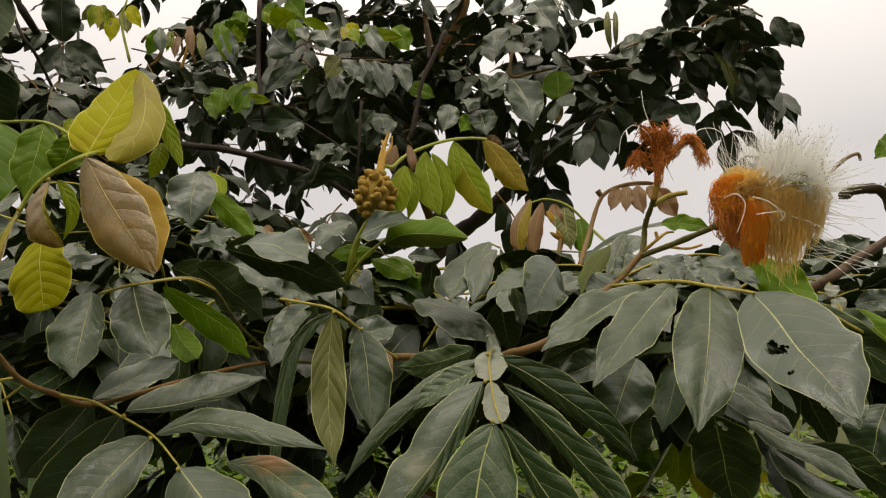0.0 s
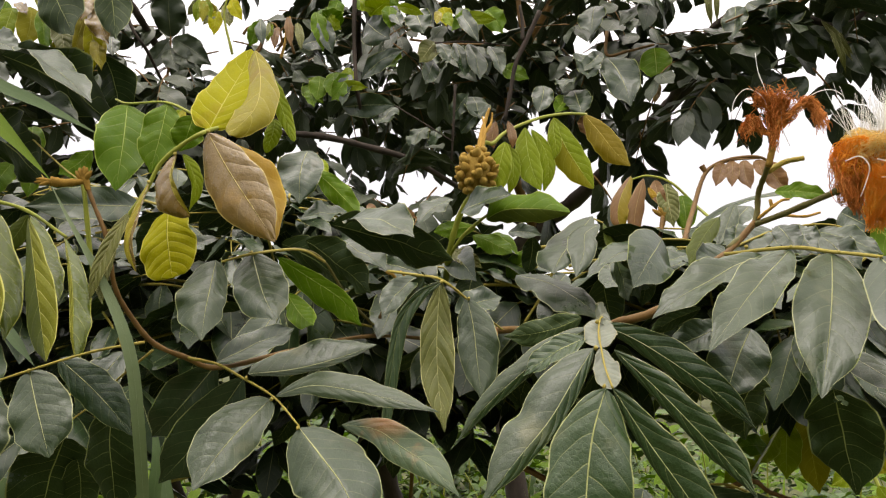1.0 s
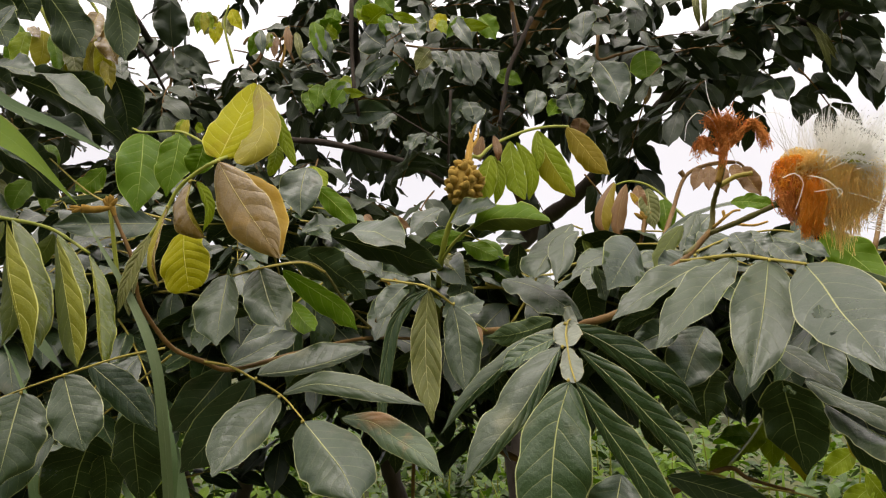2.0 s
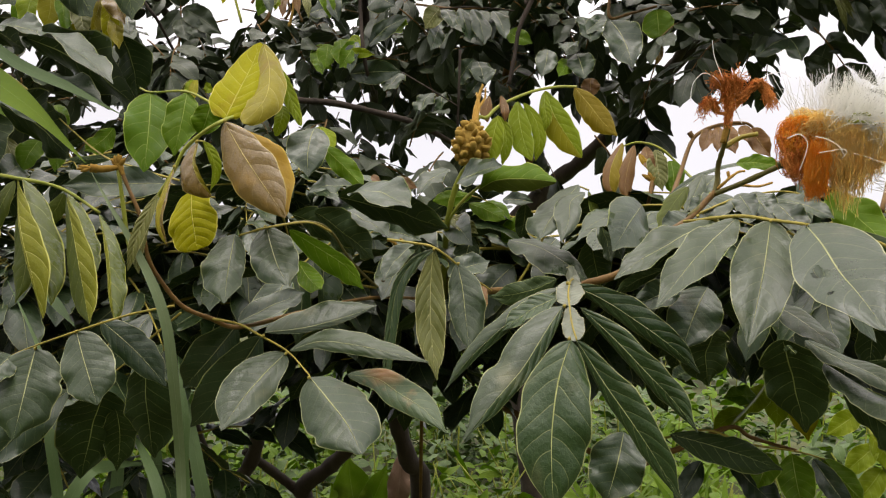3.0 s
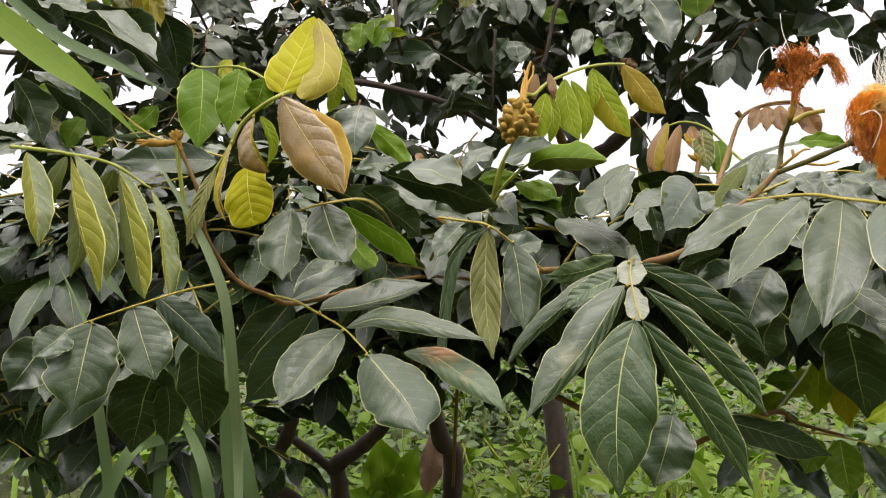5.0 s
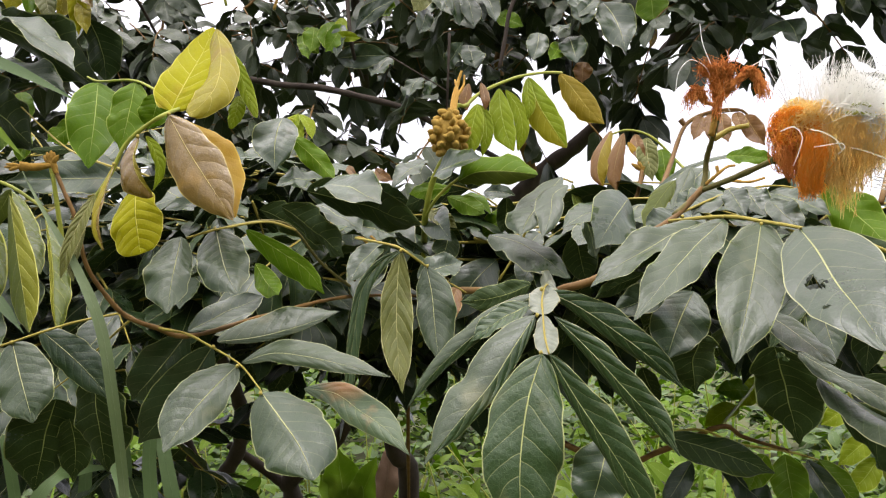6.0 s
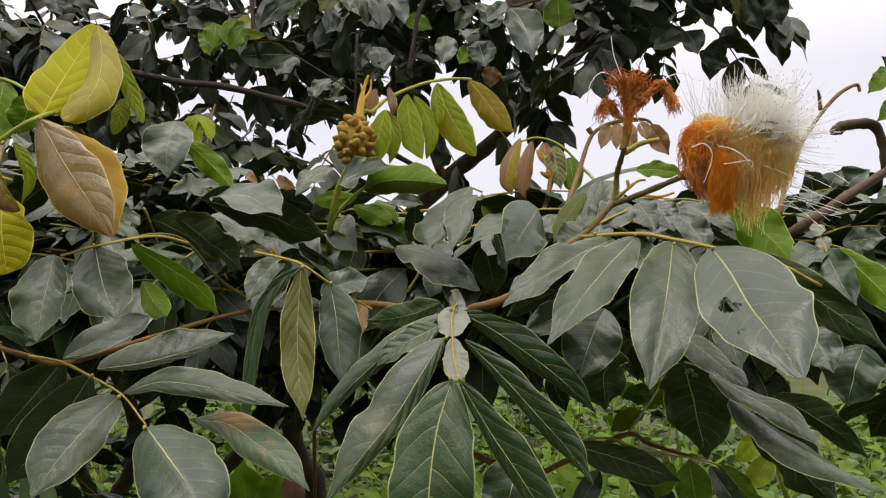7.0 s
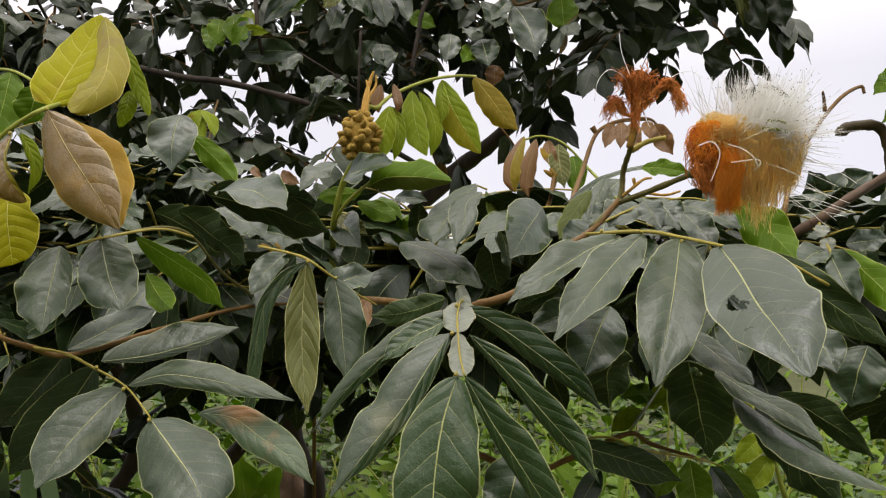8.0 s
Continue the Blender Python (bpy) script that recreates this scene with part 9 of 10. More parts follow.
inner_leaf(near_tree, (-0.905, 1.186, 1.344), 2.65, 0.16)
inner_leaf(near_tree, (-0.613, 1.248, 1.221), 1.19, 0.19)
inner_leaf(near_tree, (-1.279, 1.630, 1.281), 2.03, 0.16)
inner_leaf(near_tree, (-0.617, 1.050, 1.316), 0.25, 0.15)
inner_leaf(near_tree, (-0.954, 1.645, 1.268), 3.97, 0.18)
inner_leaf(near_tree, (-1.530, 1.623, 1.174), 1.00, 0.14)
inner_leaf(near_tree, (-0.562, 1.197, 1.179), 6.22, 0.14)
inner_leaf(near_tree, (-1.600, 1.640, 1.250), 5.62, 0.17)
inner_leaf(near_tree, (-0.810, 1.548, 1.353), 5.86, 0.13)
inner_leaf(near_tree, (-0.814, 1.037, 1.283), 4.05, 0.17)
inner_leaf(near_tree, (-0.731, 1.338, 1.221), 4.07, 0.14)
inner_leaf(near_tree, (-0.980, 1.621, 1.349), 0.40, 0.13)
inner_leaf(near_tree, (-1.034, 1.640, 1.317), 4.66, 0.15)
inner_leaf(near_tree, (-0.810, 1.138, 1.325), 2.01, 0.14)
inner_leaf(near_tree, (-1.407, 1.564, 1.354), 3.82, 0.14)
inner_leaf(near_tree, (-1.442, 1.632, 1.238), 2.47, 0.16)
inner_leaf(near_tree, (-1.541, 1.662, 1.259), 5.66, 0.14)
inner_leaf(near_tree, (-1.049, 1.140, 1.185), 2.19, 0.15)
inner_leaf(near_tree, (-0.770, 1.594, 1.342), 4.62, 0.16)
inner_leaf(near_tree, (-1.410, 1.586, 1.177), 1.26, 0.15)
inner_leaf(near_tree, (-1.567, 1.691, 1.263), 3.33, 0.15)
inner_leaf(near_tree, (-0.844, 1.565, 1.391), 4.74, 0.14)
inner_leaf(near_tree, (-1.027, 1.110, 1.383), 4.73, 0.19)
inner_leaf(near_tree, (-0.839, 1.511, 1.220), 4.71, 0.18)
inner_leaf(near_tree, (-1.116, 1.321, 1.278), 0.35, 0.14)
inner_leaf(near_tree, (-0.870, 1.115, 1.298), 3.95, 0.16)
inner_leaf(near_tree, (-0.791, 1.162, 1.227), 5.63, 0.19)
inner_leaf(near_tree, (-0.878, 1.199, 1.278), 5.27, 0.15)
inner_leaf(near_tree, (-1.115, 1.392, 1.355), 4.76, 0.13)
inner_leaf(near_tree, (-1.184, 1.504, 1.304), 2.56, 0.19)
inner_leaf(near_tree, (-0.684, 1.107, 1.367), 4.67, 0.15)
inner_leaf(near_tree, (-1.482, 1.632, 1.172), 2.59, 0.19)
inner_leaf(near_tree, (-0.849, 1.376, 1.137), 1.49, 0.15)
inner_leaf(near_tree, (-1.226, 1.663, 1.247), 0.38, 0.18)

# ---- a broad-leaved plant and a dry leaf by the trunks ----
near_plant = thing("broad_leaf_plant", -0.530, 2.6, 0.0, "young plant with broad bright green leaves by the trunks", "plant")
stem("stalk", near_plant, [(-0.525, 2.600, 0.521), (-0.528, 2.600, 0.707), (-0.548, 2.600, 0.894)], 0.0189, 0.0076, STALK, "")
leaflet(near_plant, (-0.528, 2.600, 0.707), (-0.547, 2.500, 0.946), 0.131, (0.28, -0.89, -0.35), WEED_LEAF, name="leaf")
leaflet(near_plant, (-0.519, 2.600, 0.726), (-0.420, 2.500, 0.917), 0.093, (-0.14, -0.91, -0.40), WEED_LEAF, name="leaf")
leaflet(near_plant, (-0.536, 2.600, 0.707), (-0.605, 2.500, 0.857), 0.094, (0.52, -0.80, -0.29), WEED_LEAF, name="leaf")
leaflet(near_plant, (-0.527, 2.600, 0.651), (-0.659, 2.500, 0.764), 0.112, (0.60, -0.80, -0.02), WEED_LEAF, name="leaf")
leaflet(near_plant, (-0.518, 2.600, 0.652), (-0.362, 2.500, 0.775), 0.093, (-0.44, -0.88, -0.17), WEED_LEAF, name="leaf")
dry_leaf = thing("dry_leaf", -0.350, 2.3, 0.891, "dry pinkish tan leaf caught at the trunk", "leaf")
leaflet(dry_leaf, (-0.318, 2.100, 1.026), (-0.339, 2.100, 0.858), 0.062, (0.12, -0.99, -0.01), DRY, fold=0.5, name="blade")

# ---- the crown behind ----
far_tree = thing("inga_tree", 0.1, 3.4, 0.0, "dark leafy tree crown against a white sky", "tree")
stem("trunk", far_tree, [(0.1, 3.4, 0.0), (0.05, 3.45, 0.8), (-0.072, 3.600, 1.645), (0.133, 3.600, 1.958), (0.307, 3.500, 2.087), (0.509, 3.300, 2.262), (0.642, 3.100, 2.392), (0.802, 2.900, 2.503), (0.955, 2.700, 2.519)], 0.05, 0.018, BARK, "dark brown bark", 12)
stem("limb", far_tree, [(0.133, 3.600, 1.958), (-0.221, 2.700, 2.013), (-0.328, 2.600, 2.058), (-0.480, 2.600, 2.104), (-0.631, 2.600, 2.141), (-0.781, 2.600, 2.158), (-1.082, 2.800, 2.259), (-1.456, 3.000, 2.328), (-2.028, 3.200, 2.440), (-2.750, 3.400, 2.568)], 0.0104, 0.0122, BARK, "")
stem("limb", far_tree, [(-0.725, 4.000, 2.465), (-0.685, 3.600, 2.619), (-0.674, 3.400, 2.815), (-0.655, 3.300, 3.008), (-0.658, 3.300, 3.219)], 0.0233, 0.0150, BARK, "")
stem("limb", far_tree, [(-0.252, 3.900, 2.256), (-0.227, 3.400, 2.535), (-0.210, 3.200, 2.768), (-0.221, 3.100, 3.072)], 0.0170, 0.0071, BARK, "")
stem("limb", far_tree, [(0.133, 3.600, 1.958), (-0.022, 3.200, 2.322), (0.013, 3.100, 2.465), (0.078, 3.000, 2.620), (0.188, 2.900, 2.789), (0.211, 2.900, 2.977)], 0.0234, 0.0133, TWIG, "")
stem("limb", far_tree, [(0.078, 3.000, 2.620), (0.048, 3.000, 2.761), (0.036, 3.000, 2.929)], 0.0135, 0.0091, TWIG, "")
stem("limb", far_tree, [(0.642, 3.100, 2.392), (0.728, 2.700, 2.557), (0.867, 2.500, 2.518), (1.037, 2.450, 2.442), (1.132, 2.400, 2.501)], 0.0185, 0.0074, BARK, "")
stem("limb", far_tree, [(-1.536, 4.000, 2.632), (-1.342, 3.000, 2.523), (-1.291, 2.600, 2.555), (-1.304, 2.500, 2.608), (-1.347, 2.500, 2.705)], 0.0203, 0.0074, BARK, "")
stem("limb", far_tree, [(0.509, 3.300, 2.262), (0.427, 2.900, 2.429), (0.337, 2.700, 2.614), (0.386, 2.600, 2.781)], 0.0171, 0.0080, BARK, "")
leaf = compound_leaf(far_tree, [(0.313, 2.450, 2.437), (0.308, 2.420, 2.348), (0.372, 2.420, 2.359), (0.455, 2.420, 2.380)], 0.006, 0.004, TWIG, "crown leaf catching sky light")
leaflet(leaf, (0.305, 2.400, 2.331), (0.358, 2.300, 2.142), 0.113, (-0.16, -0.89, 0.42), DARK, label="leaflet shining grey with sky light", name="leaflet")
leaflet(leaf, (0.451, 2.400, 2.362), (0.454, 2.380, 2.243), 0.099, (-0.22, -0.96, 0.16), FRESH)
leaflet(leaf, (0.458, 2.400, 2.259), (0.447, 2.400, 2.181), 0.025, (-0.15, -0.99, 0.02), BRONZE)
leaflet(leaf, (0.221, 2.400, 2.558), (0.294, 2.300, 2.587), 0.093, (-0.76, -0.62, -0.22), DARK)
leaflet(leaf, (0.372, 2.400, 2.590), (0.433, 2.300, 2.452), 0.107, (-0.43, -0.81, 0.39), DARK)
leaflet(leaf, (0.298, 2.400, 2.579), (0.320, 2.300, 2.495), 0.076, (-0.46, -0.63, 0.63), DARK)
leaflet(leaf, (0.270, 2.400, 2.501), (0.254, 2.350, 2.386), 0.088, (-0.37, -0.84, 0.41), DARK)
leaflet(leaf, (0.287, 2.400, 2.350), (0.204, 2.300, 2.248), 0.049, (0.29, -0.79, 0.54), DARK)
leaf = compound_leaf(far_tree, [(-0.363, 2.800, 2.565), (-0.234, 2.750, 2.526), (-0.110, 2.700, 2.502), (-0.029, 2.700, 2.495)], 0.005, 0.003, TWIG)
leaflet(leaf, (-0.227, 2.720, 2.503), (-0.186, 2.660, 2.398), 0.072, (0.06, -0.86, 0.51), DARK)
leaflet(leaf, (-0.181, 2.720, 2.504), (-0.123, 2.660, 2.368), 0.077, (0.06, -0.90, 0.42), DARK)
leaflet(leaf, (-0.126, 2.720, 2.501), (-0.071, 2.660, 2.369), 0.068, (0.04, -0.90, 0.43), DARK)
leaflet(leaf, (-0.059, 2.720, 2.496), (0.002, 2.660, 2.381), 0.047, (-0.08, -0.90, 0.43), DARK)
leaflet(leaf, (-0.292, 2.720, 2.502), (-0.265, 2.660, 2.396), 0.085, (0.21, -0.82, 0.52), DARK)
leaf = compound_leaf(far_tree, [(-1.199, 2.600, 2.318), (-1.189, 2.600, 2.437), (-1.192, 2.600, 2.537)], 0.005, 0.003, TWIG)
leaflet(leaf, (-1.190, 2.600, 2.507), (-1.184, 2.550, 2.665), 0.118, (0.39, -0.87, -0.29), FAR_LEAF)
leaflet(leaf, (-1.197, 2.600, 2.497), (-1.258, 2.550, 2.373), 0.064, (0.62, -0.78, 0.01), FAR_LEAF)
leaflet(leaf, (-1.184, 2.600, 2.501), (-1.018, 2.550, 2.382), 0.083, (-0.24, -0.97, 0.07), FAR_LEAF)
leaflet(leaf, (-1.191, 2.600, 2.467), (-1.135, 2.550, 2.360), 0.068, (0.09, -0.88, 0.46), FAR_LEAF)
leaflet(leaf, (-1.163, 2.600, 2.467), (-1.072, 2.550, 2.371), 0.064, (-0.20, -0.93, 0.30), FAR_LEAF)
leaf = compound_leaf(far_tree, [(0.688, 2.500, 2.356), (0.780, 2.420, 2.425), (0.888, 2.400, 2.496), (1.043, 2.400, 2.596), (1.135, 2.400, 2.559)], 0.005, 0.003, TWIG)
leaflet(leaf, (0.897, 2.400, 2.496), (0.789, 2.340, 2.383), 0.104, (0.02, -0.89, 0.46), DARK)
leaflet(leaf, (0.739, 2.400, 2.502), (0.799, 2.340, 2.402), 0.077, (-0.41, -0.87, 0.27), DARK)
leaflet(leaf, (0.702, 2.400, 2.492), (0.672, 2.340, 2.362), 0.077, (-0.48, -0.74, 0.46), DARK)
leaflet(leaf, (0.850, 2.400, 2.257), (0.728, 2.340, 2.180), 0.076, (0.20, -0.90, 0.38), DARK)
leaflet(leaf, (0.850, 2.400, 2.257), (0.866, 2.340, 2.164), 0.076, (-0.28, -0.83, 0.49), DARK)
leaflet(leaf, (1.061, 2.400, 2.587), (1.049, 2.340, 2.492), 0.078, (-0.18, -0.82, 0.54), DARK)
leaflet(leaf, (1.173, 2.400, 2.560), (1.213, 2.380, 2.446), 0.063, (-0.57, -0.82, -0.05), FAR_LEAF)
leaflet(leaf, (1.219, 2.400, 2.542), (1.250, 2.380, 2.447), 0.055, (-0.59, -0.81, -0.02), FAR_LEAF)
leaflet(leaf, (1.129, 2.400, 2.453), (1.186, 2.380, 2.369), 0.059, (-0.55, -0.82, -0.17), FAR_LEAF)
leaflet(leaf, (1.116, 2.400, 2.385), (1.146, 2.380, 2.268), 0.080, (-0.53, -0.85, 0.01), FAR_LEAF)
leaflet(leaf, (1.049, 2.400, 2.365), (1.081, 2.380, 2.254), 0.065, (-0.52, -0.86, 0.01), FAR_LEAF)
leaflet(leaf, (0.970, 2.400, 2.268), (1.014, 2.380, 2.197), 0.065, (-0.52, -0.85, -0.08), FAR_LEAF)
leaflet(leaf, (0.893, 2.400, 2.192), (0.984, 2.380, 2.141), 0.054, (-0.35, -0.89, -0.28), FAR_LEAF)
leaflet(leaf, (0.621, 2.400, 2.567), (0.624, 2.380, 2.415), 0.022, (-0.29, -0.95, 0.12), OLIVE, bend=0.2)
leaflet(leaf, (0.645, 2.400, 2.568), (0.639, 2.380, 2.425), 0.018, (-0.26, -0.95, 0.14), OLIVE, bend=0.2)
leaflet(leaf, (0.960, 2.400, 2.439), (1.038, 2.380, 2.300), 0.022, (-0.49, -0.86, -0.15), OLIVE, bend=0.2)
leaflet(leaf, (0.978, 2.400, 2.430), (1.017, 2.380, 2.262), 0.022, (-0.47, -0.88, -0.00), OLIVE, bend=0.2)
leaflet(leaf, (0.996, 2.400, 2.421), (1.042, 2.380, 2.319), 0.018, (-0.52, -0.85, -0.07), OLIVE, bend=0.2)
leaf = compound_leaf(far_tree, [(-0.965, 2.600, 2.441), (-1.001, 2.600, 2.582), (-0.987, 2.600, 2.663)], 0.005, 0.003, STALK)
leaflet(leaf, (-1.071, 2.700, 2.667), (-1.095, 2.650, 2.571), 0.044, (0.63, -0.74, 0.23), OLIVE)
leaflet(leaf, (-1.059, 2.700, 2.646), (-1.054, 2.650, 2.531), 0.051, (0.42, -0.82, 0.38), YELLOW)
leaflet(leaf, (-1.013, 2.700, 2.690), (-0.951, 2.650, 2.585), 0.048, (-0.09, -0.92, 0.38), YELLOW)
leaflet(leaf, (-1.031, 2.700, 2.668), (-0.998, 2.650, 2.563), 0.048, (0.17, -0.87, 0.47), OLIVE)
leaflet(leaf, (-0.673, 2.700, 2.634), (-0.600, 2.650, 2.530), 0.072, (-0.28, -0.93, 0.25), FRESH)
leaflet(leaf, (-0.615, 2.700, 2.678), (-0.621, 2.650, 2.571), 0.060, (0.34, -0.86, 0.38), FRESH)
leaflet(leaf, (-0.625, 2.700, 2.404), (-0.591, 2.650, 2.296), 0.079, (0.01, -0.91, 0.42), FRESH)
leaflet(leaf, (-0.722, 2.700, 2.382), (-0.648, 2.650, 2.275), 0.079, (-0.19, -0.93, 0.30), FRESH)
leaflet(leaf, (-0.233, 2.700, 2.644), (-0.218, 2.650, 2.549), 0.052, (-0.06, -0.89, 0.46), YELLOW)
leaflet(leaf, (-0.456, 2.700, 2.724), (-0.387, 2.650, 2.628), 0.080, (-0.38, -0.90, 0.19), FRESH)
leaflet(leaf, (-0.536, 2.700, 2.701), (-0.466, 2.650, 2.616), 0.080, (-0.42, -0.89, 0.18), FRESH)
leaflet(leaf, (-0.221, 2.360, 2.373), (-0.181, 2.300, 2.284), 0.052, (0.14, -0.79, 0.60), DARK, fold=0.2)
leaflet(leaf, (-0.168, 2.360, 2.372), (-0.133, 2.300, 2.237), 0.059, (0.42, -0.78, 0.46), DARK, fold=0.2)
leaflet(leaf, (-0.126, 2.360, 2.368), (-0.089, 2.300, 2.230), 0.068, (0.40, -0.80, 0.45), DARK, fold=0.2)
leaflet(leaf, (-0.062, 2.360, 2.360), (-0.024, 2.300, 2.246), 0.055, (0.28, -0.80, 0.52), DARK, fold=0.2)
leaflet(leaf, (-0.232, 2.360, 2.375), (-0.275, 2.300, 2.286), 0.063, (0.52, -0.80, 0.29), OLIVE, fold=0.2)
leaflet(leaf, (-0.235, 2.360, 2.315), (-0.256, 2.300, 2.218), 0.059, (0.63, -0.71, 0.30), DARK, fold=0.2)
leaflet(leaf, (-0.520, 2.360, 2.169), (-0.345, 2.300, 2.155), 0.077, (-0.33, -0.92, -0.22), DARK, fold=0.2)
leaflet(leaf, (-0.353, 2.360, 2.167), (-0.402, 2.300, 2.092), 0.074, (-0.05, -0.76, 0.65), DARK, fold=0.2)
leaflet(leaf, (-0.461, 2.360, 2.259), (-0.322, 2.300, 2.329), 0.068, (-0.44, -0.89, 0.11), DARK, fold=0.2)
leaflet(leaf, (-0.260, 2.360, 2.101), (-0.295, 2.300, 2.021), 0.073, (-0.25, -0.72, 0.65), DARK, fold=0.2)
leaflet(leaf, (-0.220, 2.360, 2.101), (-0.226, 2.300, 2.021), 0.054, (-0.54, -0.65, 0.53), DARK, fold=0.2)
leaflet(leaf, (-0.111, 2.360, 2.197), (-0.085, 2.300, 2.107), 0.084, (0.19, -0.79, 0.58), DARK, fold=0.2)
leaflet(leaf, (-0.177, 2.360, 2.129), (-0.122, 2.300, 2.189), 0.068, (-0.67, -0.73, -0.12), DARK, fold=0.2)
leaflet(leaf, (-0.150, 2.360, 2.084), (-0.092, 2.300, 2.135), 0.048, (-0.61, -0.77, -0.20), DARK, fold=0.2)
leaflet(leaf, (-0.654, 2.360, 2.373), (-0.507, 2.300, 2.383), 0.078, (-0.38, -0.90, 0.21), DARK, fold=0.2)
leaflet(leaf, (-0.538, 2.360, 2.427), (-0.580, 2.300, 2.461), 0.089, (0.44, -0.66, -0.61), FRESH, fold=0.2)
leaflet(leaf, (-0.612, 2.360, 2.481), (-0.551, 2.300, 2.402), 0.071, (-0.41, -0.85, 0.33), FRESH, fold=0.2)
leaflet(leaf, (-0.439, 2.360, 2.463), (-0.369, 2.300, 2.490), 0.106, (-0.31, -0.67, -0.67), LIME, fold=0.2)
leaflet(leaf, (-0.449, 2.360, 2.510), (-0.456, 2.300, 2.455), 0.053, (0.61, -0.57, 0.55), LIME, fold=0.2)
leaflet(leaf, (-0.593, 2.360, 2.270), (-0.589, 2.300, 2.172), 0.063, (0.29, -0.81, 0.51), FRESH, fold=0.2)
leaflet(leaf, (-0.552, 2.360, 2.279), (-0.519, 2.300, 2.168), 0.066, (0.01, -0.88, 0.48), FRESH, fold=0.2)
leaflet(leaf, (-0.502, 2.360, 2.297), (-0.499, 2.300, 2.203), 0.042, (0.26, -0.81, 0.53), LIME, fold=0.2)
leaflet(leaf, (-0.631, 2.360, 2.225), (-0.595, 2.300, 2.151), 0.042, (-0.13, -0.80, 0.58), FRESH, fold=0.2)
leaflet(leaf, (-0.374, 2.360, 2.322), (-0.347, 2.300, 2.276), 0.071, (-0.37, -0.66, 0.65), FRESH, fold=0.2)
leaflet(leaf, (-0.197, 2.360, 2.473), (-0.176, 2.300, 2.399), 0.035, (-0.28, -0.78, 0.55), LIME, fold=0.2)
leaflet(leaf, (-0.219, 2.360, 2.477), (-0.224, 2.300, 2.407), 0.025, (0.27, -0.74, 0.61), YELLOW_BRONZE, fold=0.2)
leaflet(leaf, (-0.020, 2.360, 2.290), (0.058, 2.300, 2.231), 0.055, (-0.44, -0.85, 0.29), FRESH, fold=0.2)
leaflet(leaf, (0.188, 2.360, 2.250), (0.158, 2.300, 2.203), 0.064, (-0.18, -0.55, 0.82), DARK, fold=0.2)
leaflet(leaf, (0.105, 2.360, 2.230), (0.084, 2.300, 2.126), 0.069, (0.11, -0.87, 0.48), DARK, fold=0.2)
leaflet(leaf, (0.170, 2.360, 2.197), (0.134, 2.300, 2.125), 0.051, (0.37, -0.79, 0.48), FRESH, fold=0.2)
leaflet(leaf, (0.196, 2.360, 2.214), (0.214, 2.300, 2.116), 0.087, (-0.14, -0.86, 0.50), DARK, fold=0.2)
leaflet(leaf, (0.215, 2.360, 2.331), (0.232, 2.300, 2.229), 0.090, (0.36, -0.78, 0.52), DARK, fold=0.2)
leaflet(leaf, (-0.073, 2.360, 2.478), (-0.021, 2.300, 2.375), 0.070, (-0.43, -0.86, 0.28), FRESH, fold=0.2)
leaflet(leaf, (-0.118, 2.360, 2.475), (-0.098, 2.300, 2.376), 0.070, (-0.18, -0.86, 0.48), DARK, fold=0.2)
leaflet(leaf, (-0.296, 2.360, 2.479), (-0.262, 2.300, 2.379), 0.088, (-0.21, -0.87, 0.45), DARK, fold=0.2)
leaflet(leaf, (-0.448, 2.360, 2.444), (-0.366, 2.300, 2.363), 0.106, (-0.50, -0.86, 0.13), DARK, fold=0.2)
leaflet(leaf, (-0.976, 2.300, 2.503), (-0.995, 2.268, 2.438), 0.029, (0.81, -0.58, -0.06), OLIVE, fold=0.3)
leaflet(leaf, (-0.969, 2.300, 2.503), (-0.970, 2.275, 2.418), 0.031, (0.57, -0.80, 0.18), LIME, fold=0.3)
leaflet(leaf, (-0.960, 2.300, 2.502), (-0.942, 2.260, 2.410), 0.029, (0.19, -0.95, 0.24), OLIVE_LIGHT, fold=0.3)
leaflet(leaf, (-0.952, 2.300, 2.502), (-0.917, 2.272, 2.428), 0.033, (-0.24, -0.96, 0.14), LIME, fold=0.3)
leaflet(leaf, (-0.948, 2.300, 2.502), (-0.903, 2.277, 2.453), 0.027, (-0.53, -0.83, -0.16), YELLOW_BRONZE, fold=0.3)
leaflet(leaf, (-1.018, 2.300, 2.147), (-1.036, 2.260, 2.086), 0.029, (0.80, -0.61, -0.04), OLIVE, fold=0.3)
leaflet(leaf, (-1.010, 2.300, 2.146), (-1.011, 2.234, 2.067), 0.031, (0.56, -0.80, 0.20), LIME, fold=0.3)
leaflet(leaf, (-1.002, 2.300, 2.146), (-0.984, 2.240, 2.059), 0.029, (0.21, -0.94, 0.26), OLIVE_LIGHT, fold=0.3)
leaflet(leaf, (-0.974, 2.300, 2.129), (-0.934, 2.275, 2.103), 0.034, (-0.47, -0.88, -0.09), LIME, fold=0.3)
leaflet(leaf, (-0.600, 2.300, 2.456), (-0.566, 2.270, 2.316), 0.055, (0.45, -0.87, 0.18), FRESH, fold=0.3)
leaflet(leaf, (-0.586, 2.300, 2.437), (-0.539, 2.276, 2.308), 0.053, (0.06, -0.97, 0.22), DARK, fold=0.3)
leaflet(leaf, (-0.557, 2.300, 2.439), (-0.511, 2.276, 2.387), 0.040, (-0.60, -0.78, -0.18), LIME, fold=0.3)
leaflet(leaf, (-0.491, 2.300, 2.254), (-0.531, 2.251, 2.155), 0.057, (0.42, -0.89, 0.19), FRESH, fold=0.3)
